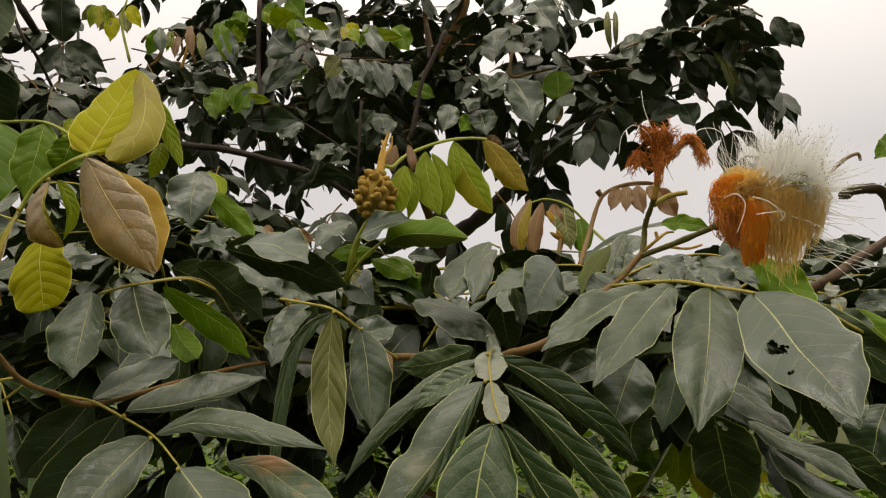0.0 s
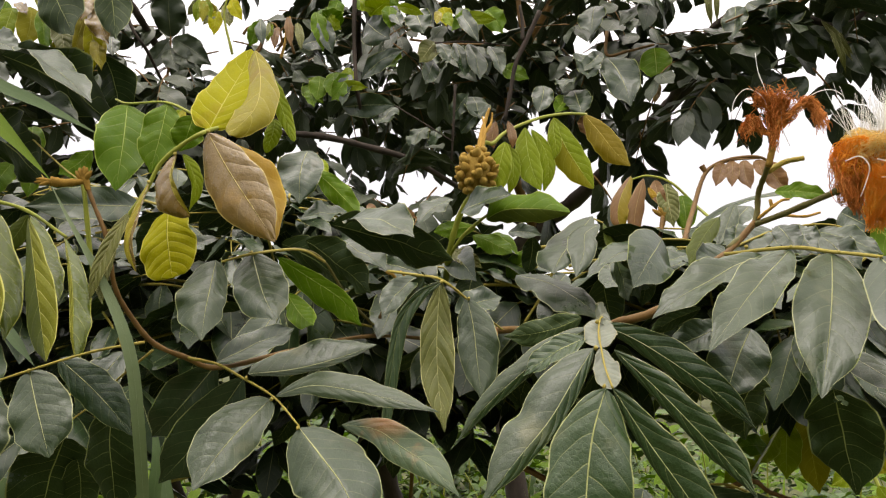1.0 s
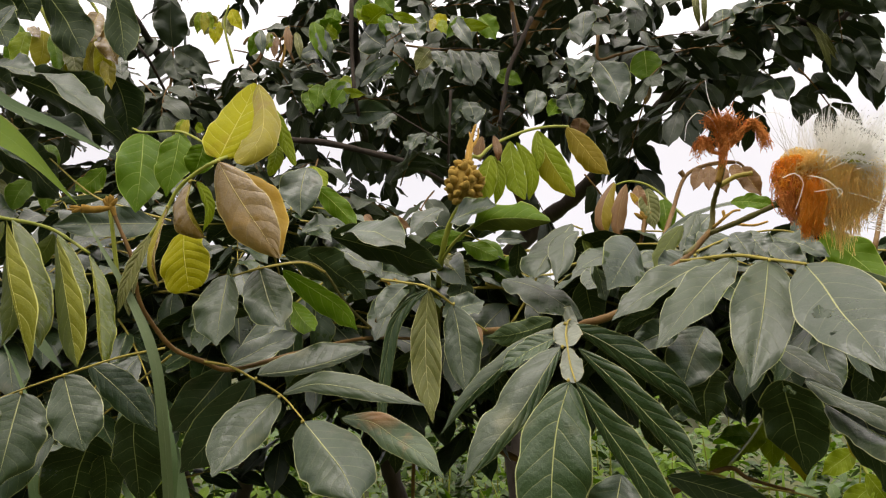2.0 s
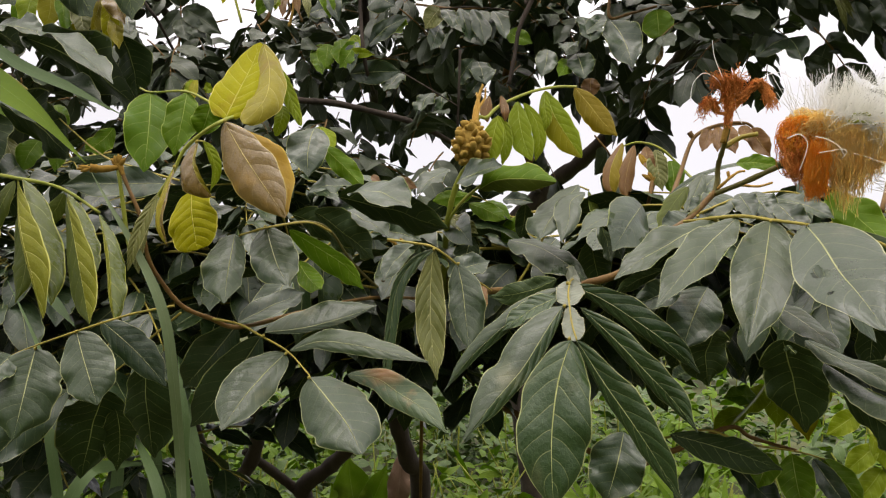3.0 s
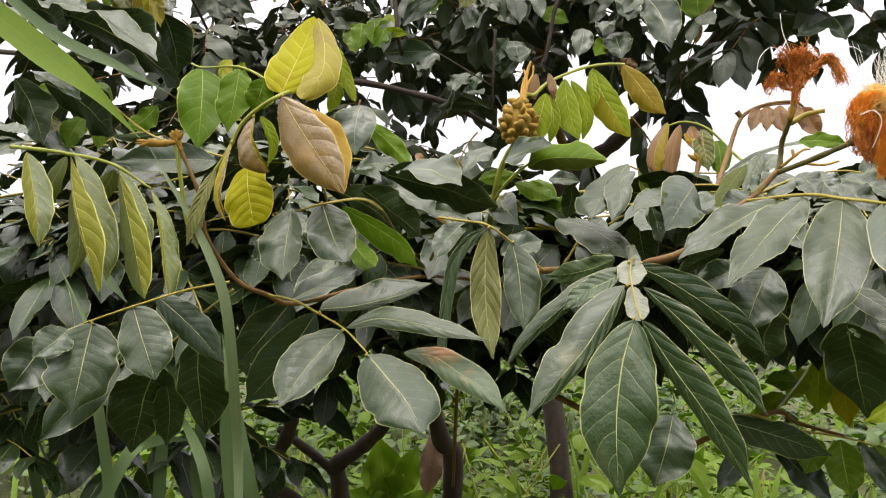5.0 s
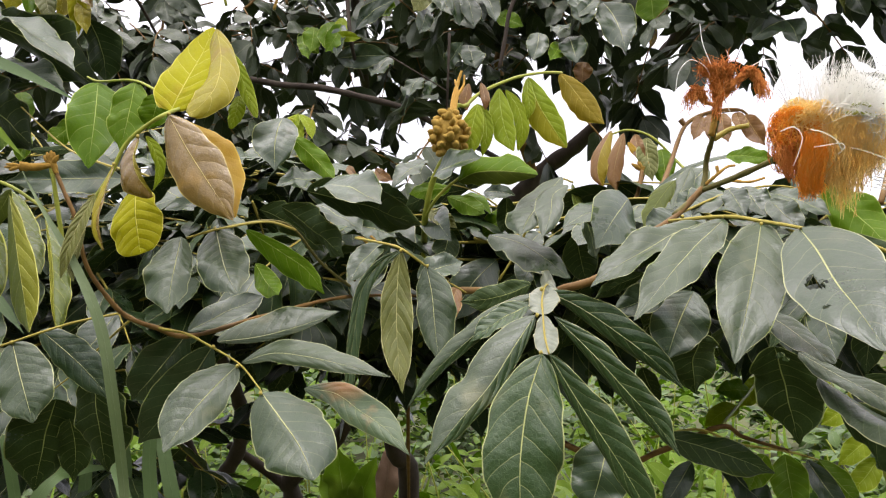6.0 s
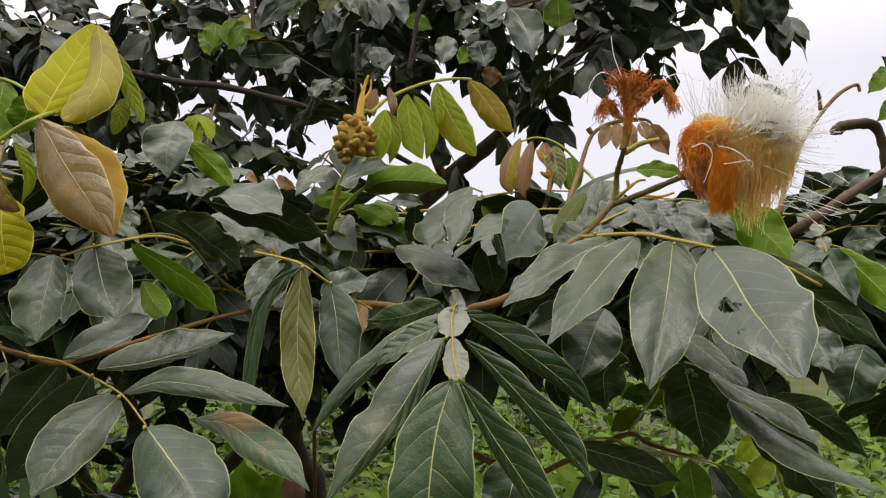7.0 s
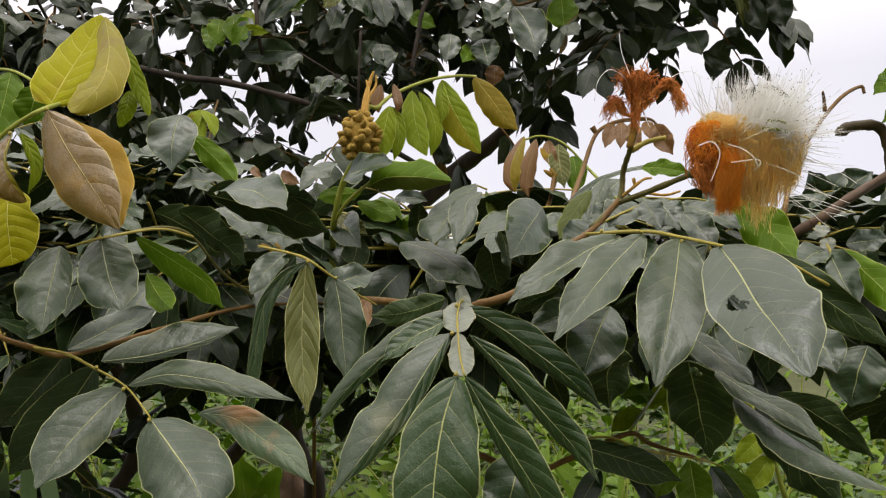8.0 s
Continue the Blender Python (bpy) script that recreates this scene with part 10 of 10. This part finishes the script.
leaflet(leaf, (-0.486, 2.300, 2.253), (-0.500, 2.258, 2.140), 0.047, (0.04, -0.97, 0.23), DARK, fold=0.3)
leaflet(leaf, (-0.517, 2.300, 2.219), (-0.421, 2.249, 2.193), 0.032, (-0.59, -0.79, -0.16), LIME, fold=0.3)
leaflet(leaf, (-0.369, 2.300, 2.469), (-0.364, 2.270, 2.385), 0.059, (0.38, -0.91, 0.18), FRESH, fold=0.3)
leaflet(leaf, (-0.352, 2.300, 2.449), (-0.324, 2.243, 2.379), 0.042, (-0.03, -0.98, 0.21), DARK, fold=0.3)
leaflet(leaf, (-0.346, 2.300, 2.470), (-0.259, 2.269, 2.426), 0.032, (-0.65, -0.73, -0.21), LIME, fold=0.3)
leaflet(leaf, (-0.124, 2.300, 2.456), (-0.175, 2.257, 2.367), 0.040, (0.31, -0.93, 0.19), FRESH, fold=0.3)
leaflet(leaf, (-0.159, 2.300, 2.460), (-0.091, 2.232, 2.321), 0.048, (-0.11, -0.97, 0.21), DARK, fold=0.3)
leaflet(leaf, (-0.149, 2.300, 2.435), (-0.038, 2.233, 2.392), 0.039, (-0.69, -0.69, -0.22), LIME, fold=0.3)
leaflet(leaf, (-0.769, 2.300, 2.428), (-0.796, 2.273, 2.336), 0.047, (0.51, -0.84, 0.18), FRESH, fold=0.3)
leaflet(leaf, (-0.775, 2.300, 2.437), (-0.755, 2.272, 2.341), 0.036, (0.12, -0.96, 0.23), DARK, fold=0.3)
leaflet(leaf, (-0.738, 2.300, 2.400), (-0.718, 2.259, 2.366), 0.051, (-0.56, -0.81, -0.16), LIME, fold=0.3)
stem("limb", far_tree, [(-0.479, 2.300, 2.529), (-0.476, 2.300, 2.346), (-0.460, 2.300, 2.181), (-0.455, 2.450, 2.121)], 0.0071, 0.0057, BARK, "thin dark brown crown shoot")
stem("limb", far_tree, [(-0.164, 2.300, 2.216), (-0.169, 2.300, 2.076), (-0.178, 2.350, 1.966)], 0.0046, 0.0036, BARK, "thin dark brown crown shoot")
stem("limb", far_tree, [(0.091, 2.300, 2.444), (0.051, 2.300, 2.355), (0.017, 2.300, 2.276), (0.003, 2.300, 2.197), (-0.015, 2.300, 2.106)], 0.0077, 0.0059, BARK, "thin dark brown crown shoot")
stem("limb", far_tree, [(0.039, 2.300, 2.352), (0.038, 2.300, 2.409), (0.031, 2.300, 2.463)], 0.0062, 0.0048, BARK, "thin dark brown crown shoot")
stem("limb", far_tree, [(-0.229, 2.320, 2.357), (-0.124, 2.320, 2.359), (0.005, 2.320, 2.343)], 0.0025, 0.0019, BARK, "thin dark brown crown shoot")
stem("limb", far_tree, [(-0.348, 2.320, 2.158), (-0.267, 2.300, 2.103), (-0.172, 2.300, 2.041)], 0.0025, 0.0019, BARK, "thin dark brown crown shoot")
stem("limb", far_tree, [(-1.224, 2.300, 2.508), (-1.179, 2.300, 2.405), (-1.155, 2.350, 2.359), (-1.161, 2.500, 2.298)], 0.0056, 0.0047, BARK, "thin dark brown crown shoot")
leaflet(leaf, (0.242, 2.400, 2.147), (0.236, 2.380, 2.075), 0.059, (-0.06, -0.96, 0.27), RUST)
# curled young shoots
stem("young_shoot", far_tree, [(-0.867, 2.420, 2.437), (-0.850, 2.420, 2.460), (-0.821, 2.420, 2.451), (-0.806, 2.420, 2.411), (-0.821, 2.420, 2.380)], 0.0048, 0.0030, TWIG, "curled brown young shoot")
stem("young_shoot", far_tree, [(-0.836, 2.420, 2.361), (-0.808, 2.420, 2.387), (-0.797, 2.420, 2.438), (-0.813, 2.420, 2.463)], 0.0048, 0.0030, TWIG, "curled brown young shoot")
stem("young_shoot", far_tree, [(-0.786, 2.420, 2.446), (-0.772, 2.420, 2.473), (-0.755, 2.420, 2.456), (-0.766, 2.420, 2.421)], 0.0048, 0.0030, TWIG, "curled brown young shoot")
stem("young_shoot", far_tree, [(-0.739, 2.420, 2.354), (-0.727, 2.420, 2.408), (-0.724, 2.420, 2.471), (-0.713, 2.420, 2.494)], 0.0048, 0.0030, OCHRE, "curled brown young shoot")
stem("young_shoot", far_tree, [(-0.695, 2.420, 2.368), (-0.708, 2.420, 2.415), (-0.701, 2.420, 2.462)], 0.0048, 0.0030, TWIG, "curled brown young shoot")
stem("young_shoot", far_tree, [(-0.753, 2.420, 2.378), (-0.738, 2.420, 2.408), (-0.743, 2.420, 2.444), (-0.728, 2.420, 2.463)], 0.0048, 0.0030, TWIG, "curled brown young shoot")
leaflet(leaf, (-0.720, 2.420, 2.495), (-0.696, 2.380, 2.376), 0.028, (0.2, -0.9, 0.3), RUST, fold=0.4)
leaflet(leaf, (-0.751, 2.420, 2.460), (-0.749, 2.380, 2.370), 0.028, (0.2, -0.9, 0.3), RUST, fold=0.4)
leaflet(leaf, (-0.689, 2.420, 2.474), (-0.662, 2.380, 2.363), 0.028, (0.2, -0.9, 0.3), OLIVE, fold=0.4)
leaflet(leaf, (-0.778, 2.420, 2.477), (-0.776, 2.380, 2.391), 0.028, (0.2, -0.9, 0.3), OLIVE, fold=0.4)
crown_clump(far_tree, (-1.375, 2.600, 2.433), 0.11, 0.08, 2)
crown_clump(far_tree, (-1.270, 2.600, 2.277), 0.11, 0.08, 4)
crown_clump(far_tree, (-1.193, 3.000, 2.548), 0.11, 0.07, 2)
crown_clump(far_tree, (-1.063, 3.000, 2.551), 0.15, 0.11, 5)
crown_clump(far_tree, (-0.934, 3.200, 2.853), 0.12, 0.12, 4)
crown_clump(far_tree, (-0.945, 3.200, 2.580), 0.16, 0.14, 6)
crown_clump(far_tree, (-0.679, 3.000, 2.768), 0.16, 0.13, 6)
crown_clump(far_tree, (-0.736, 3.300, 2.671), 0.17, 0.17, 7)
crown_clump(far_tree, (-0.539, 3.400, 2.924), 0.18, 0.15, 6)
crown_clump(far_tree, (-0.428, 3.000, 2.517), 0.18, 0.16, 7)
crown_clump(far_tree, (-0.599, 3.000, 2.365), 0.18, 0.11, 5)
crown_clump(far_tree, (-0.319, 3.200, 2.841), 0.17, 0.14, 7)
crown_clump(far_tree, (-0.265, 2.900, 2.461), 0.17, 0.13, 7)
crown_clump(far_tree, (-0.079, 3.200, 2.846), 0.19, 0.17, 7)
crown_clump(far_tree, (-0.093, 2.900, 2.442), 0.13, 0.11, 5)
crown_clump(far_tree, (0.137, 3.200, 2.851), 0.17, 0.14, 7)
crown_clump(far_tree, (0.139, 2.800, 2.455), 0.15, 0.13, 7)
crown_clump(far_tree, (0.265, 2.800, 2.545), 0.15, 0.13, 7)
crown_clump(far_tree, (0.338, 2.700, 2.678), 0.14, 0.10, 6)
crown_clump(far_tree, (0.375, 2.700, 2.339), 0.12, 0.10, 5)
crown_clump(far_tree, (0.545, 2.700, 2.705), 0.08, 0.06, 2)
crown_clump(far_tree, (0.558, 2.700, 2.321), 0.08, 0.08, 3)
crown_clump(far_tree, (0.637, 2.600, 2.371), 0.10, 0.09, 4)
crown_clump(far_tree, (0.738, 2.600, 2.455), 0.10, 0.09, 5)
crown_clump(far_tree, (0.835, 2.500, 2.438), 0.09, 0.09, 6)
crown_clump(far_tree, (0.952, 2.500, 2.460), 0.08, 0.08, 5)
crown_clump(far_tree, (1.053, 2.500, 2.553), 0.08, 0.06, 3)
crown_clump(far_tree, (0.857, 2.500, 2.281), 0.07, 0.04, 2)
crown_clump(far_tree, (0.647, 2.700, 2.218), 0.06, 0.06, 2)
crown_clump(far_tree, (-0.402, 3.200, 2.346), 0.14, 0.08, 3)
crown_clump(far_tree, (-0.545, 2.400, 1.971), 0.17, 0.07, 4)
crown_clump(far_tree, (-0.291, 2.300, 1.901), 0.15, 0.07, 4)
crown_clump(far_tree, (-0.814, 2.600, 2.071), 0.11, 0.08, 2)
crown_clump(far_tree, (-1.330, 3.200, 2.476), 0.14, 0.09, 4)
crown_clump(far_tree, (-1.269, 2.400, 2.121), 0.14, 0.10, 5)
crown_clump(far_tree, (-1.497, 2.400, 2.407), 0.19, 0.14, 8)
crown_clump(far_tree, (-1.399, 2.200, 2.093), 0.16, 0.11, 7)
crown_clump(far_tree, (-1.704, 2.400, 2.275), 0.17, 0.21, 8)
crown_clump(far_tree, (-0.079, 3.000, 3.047), 0.69, 0.09, 14)
crown_clump(far_tree, (0.832, 2.600, 2.835), 0.30, 0.08, 7)
crown_clump(far_tree, (-1.091, 3.000, 3.044), 0.45, 0.09, 5)
crown_clump(far_tree, (-1.089, 2.400, 1.965), 0.21, 0.10, 6)
crown_clump(far_tree, (0.059, 2.900, 2.092), 0.13, 0.08, 2)
crown_clump(far_tree, (0.241, 2.600, 1.929), 0.08, 0.04, 1)
crown_clump(far_tree, (-1.640, 3.400, 2.359), 0.20, 0.10, 5)
crown_clump(far_tree, (-1.458, 3.600, 2.444), 0.21, 0.10, 5)
crown_clump(far_tree, (-1.224, 3.600, 2.394), 0.16, 0.08, 4)
crown_clump(far_tree, (-0.821, 3.800, 3.006), 0.20, 0.17, 5)
crown_clump(far_tree, (-0.595, 3.800, 2.921), 0.17, 0.17, 5)
crown_clump(far_tree, (-0.370, 3.800, 2.926), 0.17, 0.17, 5)
crown_clump(far_tree, (-0.116, 3.800, 2.931), 0.20, 0.17, 5)
crown_clump(far_tree, (0.079, 3.700, 2.896), 0.17, 0.17, 5)
crown_clump(far_tree, (-0.610, 3.600, 2.593), 0.16, 0.08, 4)
crown_clump(far_tree, (-0.241, 3.600, 2.599), 0.16, 0.08, 4)
crown_clump(far_tree, (-1.550, 3.400, 2.436), 0.20, 0.12, 5)
crown_clump(far_tree, (-1.367, 3.600, 2.635), 0.18, 0.16, 6)
crown_clump(far_tree, (-1.190, 3.800, 2.591), 0.19, 0.14, 6)
crown_clump(far_tree, (-0.923, 3.600, 2.561), 0.18, 0.13, 5)
crown_clump(far_tree, (-1.428, 2.800, 2.112), 0.16, 0.08, 4)
crown_clump(far_tree, (-1.268, 3.200, 2.214), 0.18, 0.09, 5)
crown_clump(far_tree, (-0.982, 3.400, 2.217), 0.17, 0.07, 4)
crown_clump(far_tree, (-0.641, 3.400, 2.196), 0.17, 0.07, 4)
crown_clump(far_tree, (-1.207, 3.800, 2.939), 0.17, 0.11, 4)
crown_clump(far_tree, (-1.014, 4.400, 3.321), 0.36, 0.23, 8)
crown_clump(far_tree, (-0.581, 4.600, 3.309), 0.38, 0.31, 9)
crown_clump(far_tree, (-0.101, 4.500, 3.278), 0.37, 0.30, 8)
crown_clump(far_tree, (0.314, 4.200, 3.163), 0.32, 0.25, 6)
crown_clump(far_tree, (-0.904, 4.400, 2.948), 0.32, 0.19, 7)
crown_clump(far_tree, (-0.356, 4.400, 2.958), 0.33, 0.20, 8)
crown_clump(far_tree, (1.012, 3.200, 2.692), 0.22, 0.15, 3)
crown_clump(far_tree, (0.537, 3.600, 2.837), 0.16, 0.24, 3)
crown_clump(far_tree, (-1.263, 4.000, 2.895), 0.23, 0.15, 5)
crown_clump(far_tree, (-1.287, 2.700, 2.447), 0.11, 0.06, 4)
crown_clump(far_tree, (-1.323, 2.600, 2.349), 0.08, 0.06, 3)
crown_clump(far_tree, (-1.216, 2.700, 2.275), 0.13, 0.06, 5)
crown_clump(far_tree, (-1.298, 2.600, 2.246), 0.08, 0.06, 4)
crown_clump(far_tree, (-0.796, 2.900, 2.151), 0.11, 0.07, 3)
crown_clump(far_tree, (-0.954, 2.800, 2.498), 0.09, 0.06, 3)
leaf = compound_leaf(near_tree, [(0.614, 1.300, 1.490), (0.725, 1.400, 1.584), (0.846, 1.500, 1.648), (0.998, 1.600, 1.696)], 0.0021, 0.0014, RACHIS, "compound leaf with broad dark leaflets")
leaflet(leaf, (0.726, 1.400, 1.604), (0.698, 1.370, 1.662), 0.052, (0.18, -0.91, -0.39), DARK)
leaflet(leaf, (0.736, 1.400, 1.594), (0.764, 1.370, 1.661), 0.062, (-0.86, -0.49, 0.14), DARK)
leaflet(leaf, (0.822, 1.500, 1.626), (0.874, 1.470, 1.676), 0.060, (-0.66, -0.71, 0.25), DARK)
leaflet(leaf, (0.856, 1.500, 1.631), (0.901, 1.470, 1.665), 0.051, (0.29, 0.87, 0.39), DARK)
leaflet(leaf, (0.757, 1.400, 1.584), (0.708, 1.370, 1.521), 0.065, (-0.40, -0.67, 0.63), DARK)
leaflet(leaf, (0.844, 1.500, 1.615), (0.846, 1.470, 1.525), 0.072, (-0.11, -0.94, 0.31), DARK)
leaflet(leaf, (0.889, 1.500, 1.625), (0.890, 1.470, 1.535), 0.065, (0.54, 0.80, -0.26), DARK)
leaflet(leaf, (0.683, 1.400, 1.564), (0.691, 1.370, 1.621), 0.054, (-0.76, -0.62, -0.21), DARK)
leaflet(leaf, (0.973, 1.600, 1.660), (1.011, 1.570, 1.598), 0.074, (-0.34, -0.91, 0.23), DARK)

# ---- ground, undergrowth, grass and distance ----
def sheet(name, x0, x1, y0, y1, nx, ny, height, mat):
    verts = [(x0 + (x1 - x0) * i / nx, y0 + (y1 - y0) * j / ny, height(x0 + (x1 - x0) * i / nx, y0 + (y1 - y0) * j / ny)) for j in range(ny + 1) for i in range(nx + 1)]
    faces = [(j * (nx + 1) + i, j * (nx + 1) + i + 1, (j + 1) * (nx + 1) + i + 1, (j + 1) * (nx + 1) + i) for j in range(ny) for i in range(nx)]
    return new(name, to_mesh(name, verts, faces, (mat,)))


tagged(sheet("ground", -400, 400, -400, 400, 160, 160, lambda x, y: -0.02, SOIL), "dark earth grown over with green weeds", "ground", kind="structure")


def grass_blade(parent, points, width, mat=GRASS, nv=2, steps=10, seed=0):
    """One long blade: a keeled ribbon of some thickness along a smooth line."""
    line = smooth_line(points, steps)
    n = len(line) - 1
    verts, faces, uvs, slots = [], [], [], []
    for k, p in enumerate(line):
        u = k / n
        d = (line[min(k + 1, n)] - line[max(k - 1, 0)]).normalized()
        side = d.cross(Vector((0.15, -1, 0.25))).normalized()
        up = side.cross(d)
        w = width / 2 * (0.55 + 0.45 * math.sin(math.pi * min(1, 0.15 + u))) * (1 if u < 0.55 else max(0.04, 1 - ((u - 0.55) / 0.45) ** 1.6))
        for a, b in ((-1, 0.1), (0, -0.06), (1, 0.1), (-1, 0.1), (0, -0.12), (1, 0.1)):
            verts.append(p + side * (a * w) + up * (b * w))
            uvs.append((u, 0.5 + a / 2))
    for k in range(n):
        a, b = k * 6, k * 6 + 6
        faces += [(a, a + 1, b + 1, b), (a + 1, a + 2, b + 2, b + 1), (a + 4, a + 3, b + 3, b + 4), (a + 5, a + 4, b + 4, b + 5)]
    return part("blade", to_mesh("blade", verts, faces, (mat,), None, uvs), parent)


def grass_blades_near():
    tuft = thing("grass_tuft", -0.3, 0.7, 0.0, "tall grass with long arching green blades", "grass")
    grass_blade(tuft, [(-0.255, 0.500, 1.235), (-0.258, 0.500, 1.300), (-0.252, 0.470, 1.370), (-0.256, 0.460, 1.417), (-0.274, 0.460, 1.457), (-0.299, 0.460, 1.497), (-0.321, 0.470, 1.526)], 0.0078, GRASS_PALE)
    grass_blade(tuft, [(-0.641, 0.600, 1.712), (-0.559, 0.600, 1.683), (-0.476, 0.580, 1.628), (-0.419, 0.560, 1.590), (-0.368, 0.550, 1.544)], 0.0263, GRASS_BRIGHT)
    grass_blade(tuft, [(-0.754, 0.900, 1.816), (-0.671, 0.900, 1.752), (-0.578, 0.880, 1.707), (-0.494, 0.860, 1.663)], 0.0160, GRASS)
    grass_blade(tuft, [(-0.513, 0.700, 1.462), (-0.456, 0.660, 1.427), (-0.423, 0.640, 1.403)], 0.0099, GRASS)
    grass_blade(tuft, [(-0.410, 0.900, 1.081), (-0.426, 0.900, 1.220), (-0.425, 0.900, 1.290), (-0.444, 0.920, 1.360)], 0.0170, GRASS)
    grass_blade(tuft, [(-0.389, 0.950, 1.066), (-0.415, 0.950, 1.166), (-0.446, 0.970, 1.266), (-0.469, 1.000, 1.324)], 0.0190, GRASS)
    grass_blade(tuft, [(-0.564, 1.000, 1.042), (-0.563, 1.000, 1.150), (-0.559, 1.000, 1.243), (-0.559, 1.000, 1.314)], 0.0180, GRASS)
    grass_blade(tuft, [(-0.436, 0.900, 1.080), (-0.454, 0.900, 1.184), (-0.501, 0.950, 1.230), (-0.549, 1.000, 1.259)], 0.0150, GRASS)
    grass_blade(tuft, [(-0.520, 0.800, 1.109), (-0.529, 0.800, 1.203), (-0.544, 0.800, 1.286), (-0.585, 0.850, 1.360), (-0.672, 0.900, 1.467)], 0.0130, GRASS)
    grass_blade(tuft, [(-0.622, 0.900, 1.072), (-0.560, 0.900, 1.201), (-0.541, 0.950, 1.214), (-0.501, 1.000, 1.206)], 0.0181, GRASS)
    grass_blade(tuft, [(-0.487, 1.000, 1.045), (-0.507, 1.000, 1.152), (-0.506, 1.000, 1.221), (-0.512, 1.000, 1.284)], 0.0205, GRASS)
    grass_blade(tuft, [(-0.783, 1.100, 0.999), (-0.817, 1.100, 1.118), (-0.843, 1.100, 1.256)], 0.0190, GRASS)
    return tuft


grass_blades_near()


def undergrowth(name, label, count, x0, x1, y0, y1, h0, h1, size0, size1, mat, seed, clumps=40, slim=1.0, rise=0.0):
    """Weeds with small leaves on upright shoots, too many to count."""
    rnd = random.Random(seed)
    chunks = []
    shoots = []
    for k in range(clumps):
        x, y = rnd.uniform(x0, x1), rnd.uniform(y0, y1)
        shoots.append((x, y, rnd.uniform(h0, h1), rnd.uniform(0.15, 0.45)))
    for k in range(count):
        x, y, h, r = rnd.choice(shoots)
        t = rnd.random() ** 0.6
        w = rnd.uniform(0, 6.28)
        rr = r * rnd.random() ** 0.5
        p = Vector((x + math.cos(w) * rr, y + math.sin(w) * rr, h * t * (1 - 0.5 * (rr / r) ** 2)))
        way = Vector((math.cos(w) + rnd.gauss(0, 0.5), math.sin(w) + rnd.gauss(0, 0.5), rnd.uniform(-0.7, 0.6) + rise)).normalized()
        size = rnd.uniform(size0, size1)
        chunks.append(blade(p, p + way * size, size * slim * rnd.uniform(0.35, 0.6), (rnd.gauss(0, 0.4), rnd.gauss(0, 0.4), 1), 0.08, 0.2, 0.05, 0.1, 0, 5, 1, k))
    for x, y, h, r in shoots:
        v, f = tube([(x, y, -0.05), (x + rnd.gauss(0, 0.05), y, h * 0.5), (x + rnd.gauss(0, 0.1), y, h * 0.95)], 0.008, 0.003, 5, 3)
        chunks.append((v, f, [2] * len(f), [(0.5, 0.5)] * len(v)))
    V, F, S, U = merged(chunks)
    return tagged(new(name, to_mesh(name, V, F, (mat, mat, STALK), S, U)), label, "undergrowth", kind="stuff")


undergrowth("undergrowth", "bright green weeds with small leaves", 6500, -2.2, 2.8, 2.7, 4.4, 0.3, 0.85, 0.05, 0.10, BUSH_LEAF, 3, 90)
undergrowth("undergrowth", "tall weeds with broad fresh leaves", 2300, -1.6, 3.0, 2.6, 4.2, 0.4, 0.9, 0.09, 0.17, WEED_LEAF, 13, 46, 0.8)
undergrowth("undergrowth", "long grass among the weeds", 420, -2.4, 2.8, 2.4, 4.6, 0.3, 0.6, 0.3, 0.55, WEED_LEAF, 33, 50, 0.12, 1.6)
undergrowth("undergrowth", "dark green weeds with shade put into their leaf colour", 5000, -2.4, 2.8, 2.5, 4.6, 0.3, 0.85, 0.05, 0.11, SHADE_LEAF, 23, 70)
undergrowth("undergrowth", "green bushes further back", 6000, -4.5, 6.5, 4.6, 8.5, 0.5, 1.3, 0.08, 0.16, WEED_LEAF, 4, 70)
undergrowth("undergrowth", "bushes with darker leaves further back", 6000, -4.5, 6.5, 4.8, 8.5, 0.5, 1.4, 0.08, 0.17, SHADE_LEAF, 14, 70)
undergrowth("bushes", "dark green trees in the distance", 6000, -14, 22, 12, 24, 1.5, 3.2, 0.25, 0.5, FAR_LEAF, 5, 110)
# Unseen trees behind the camera, added to cut light from the low sky.
undergrowth("hedge", "unseen dark trees added behind the camera to block low sky light", 6000, -14, 14, -9, -4, 3.6, 6.4, 0.35, 0.7, FAR_LEAF, 6, 120)
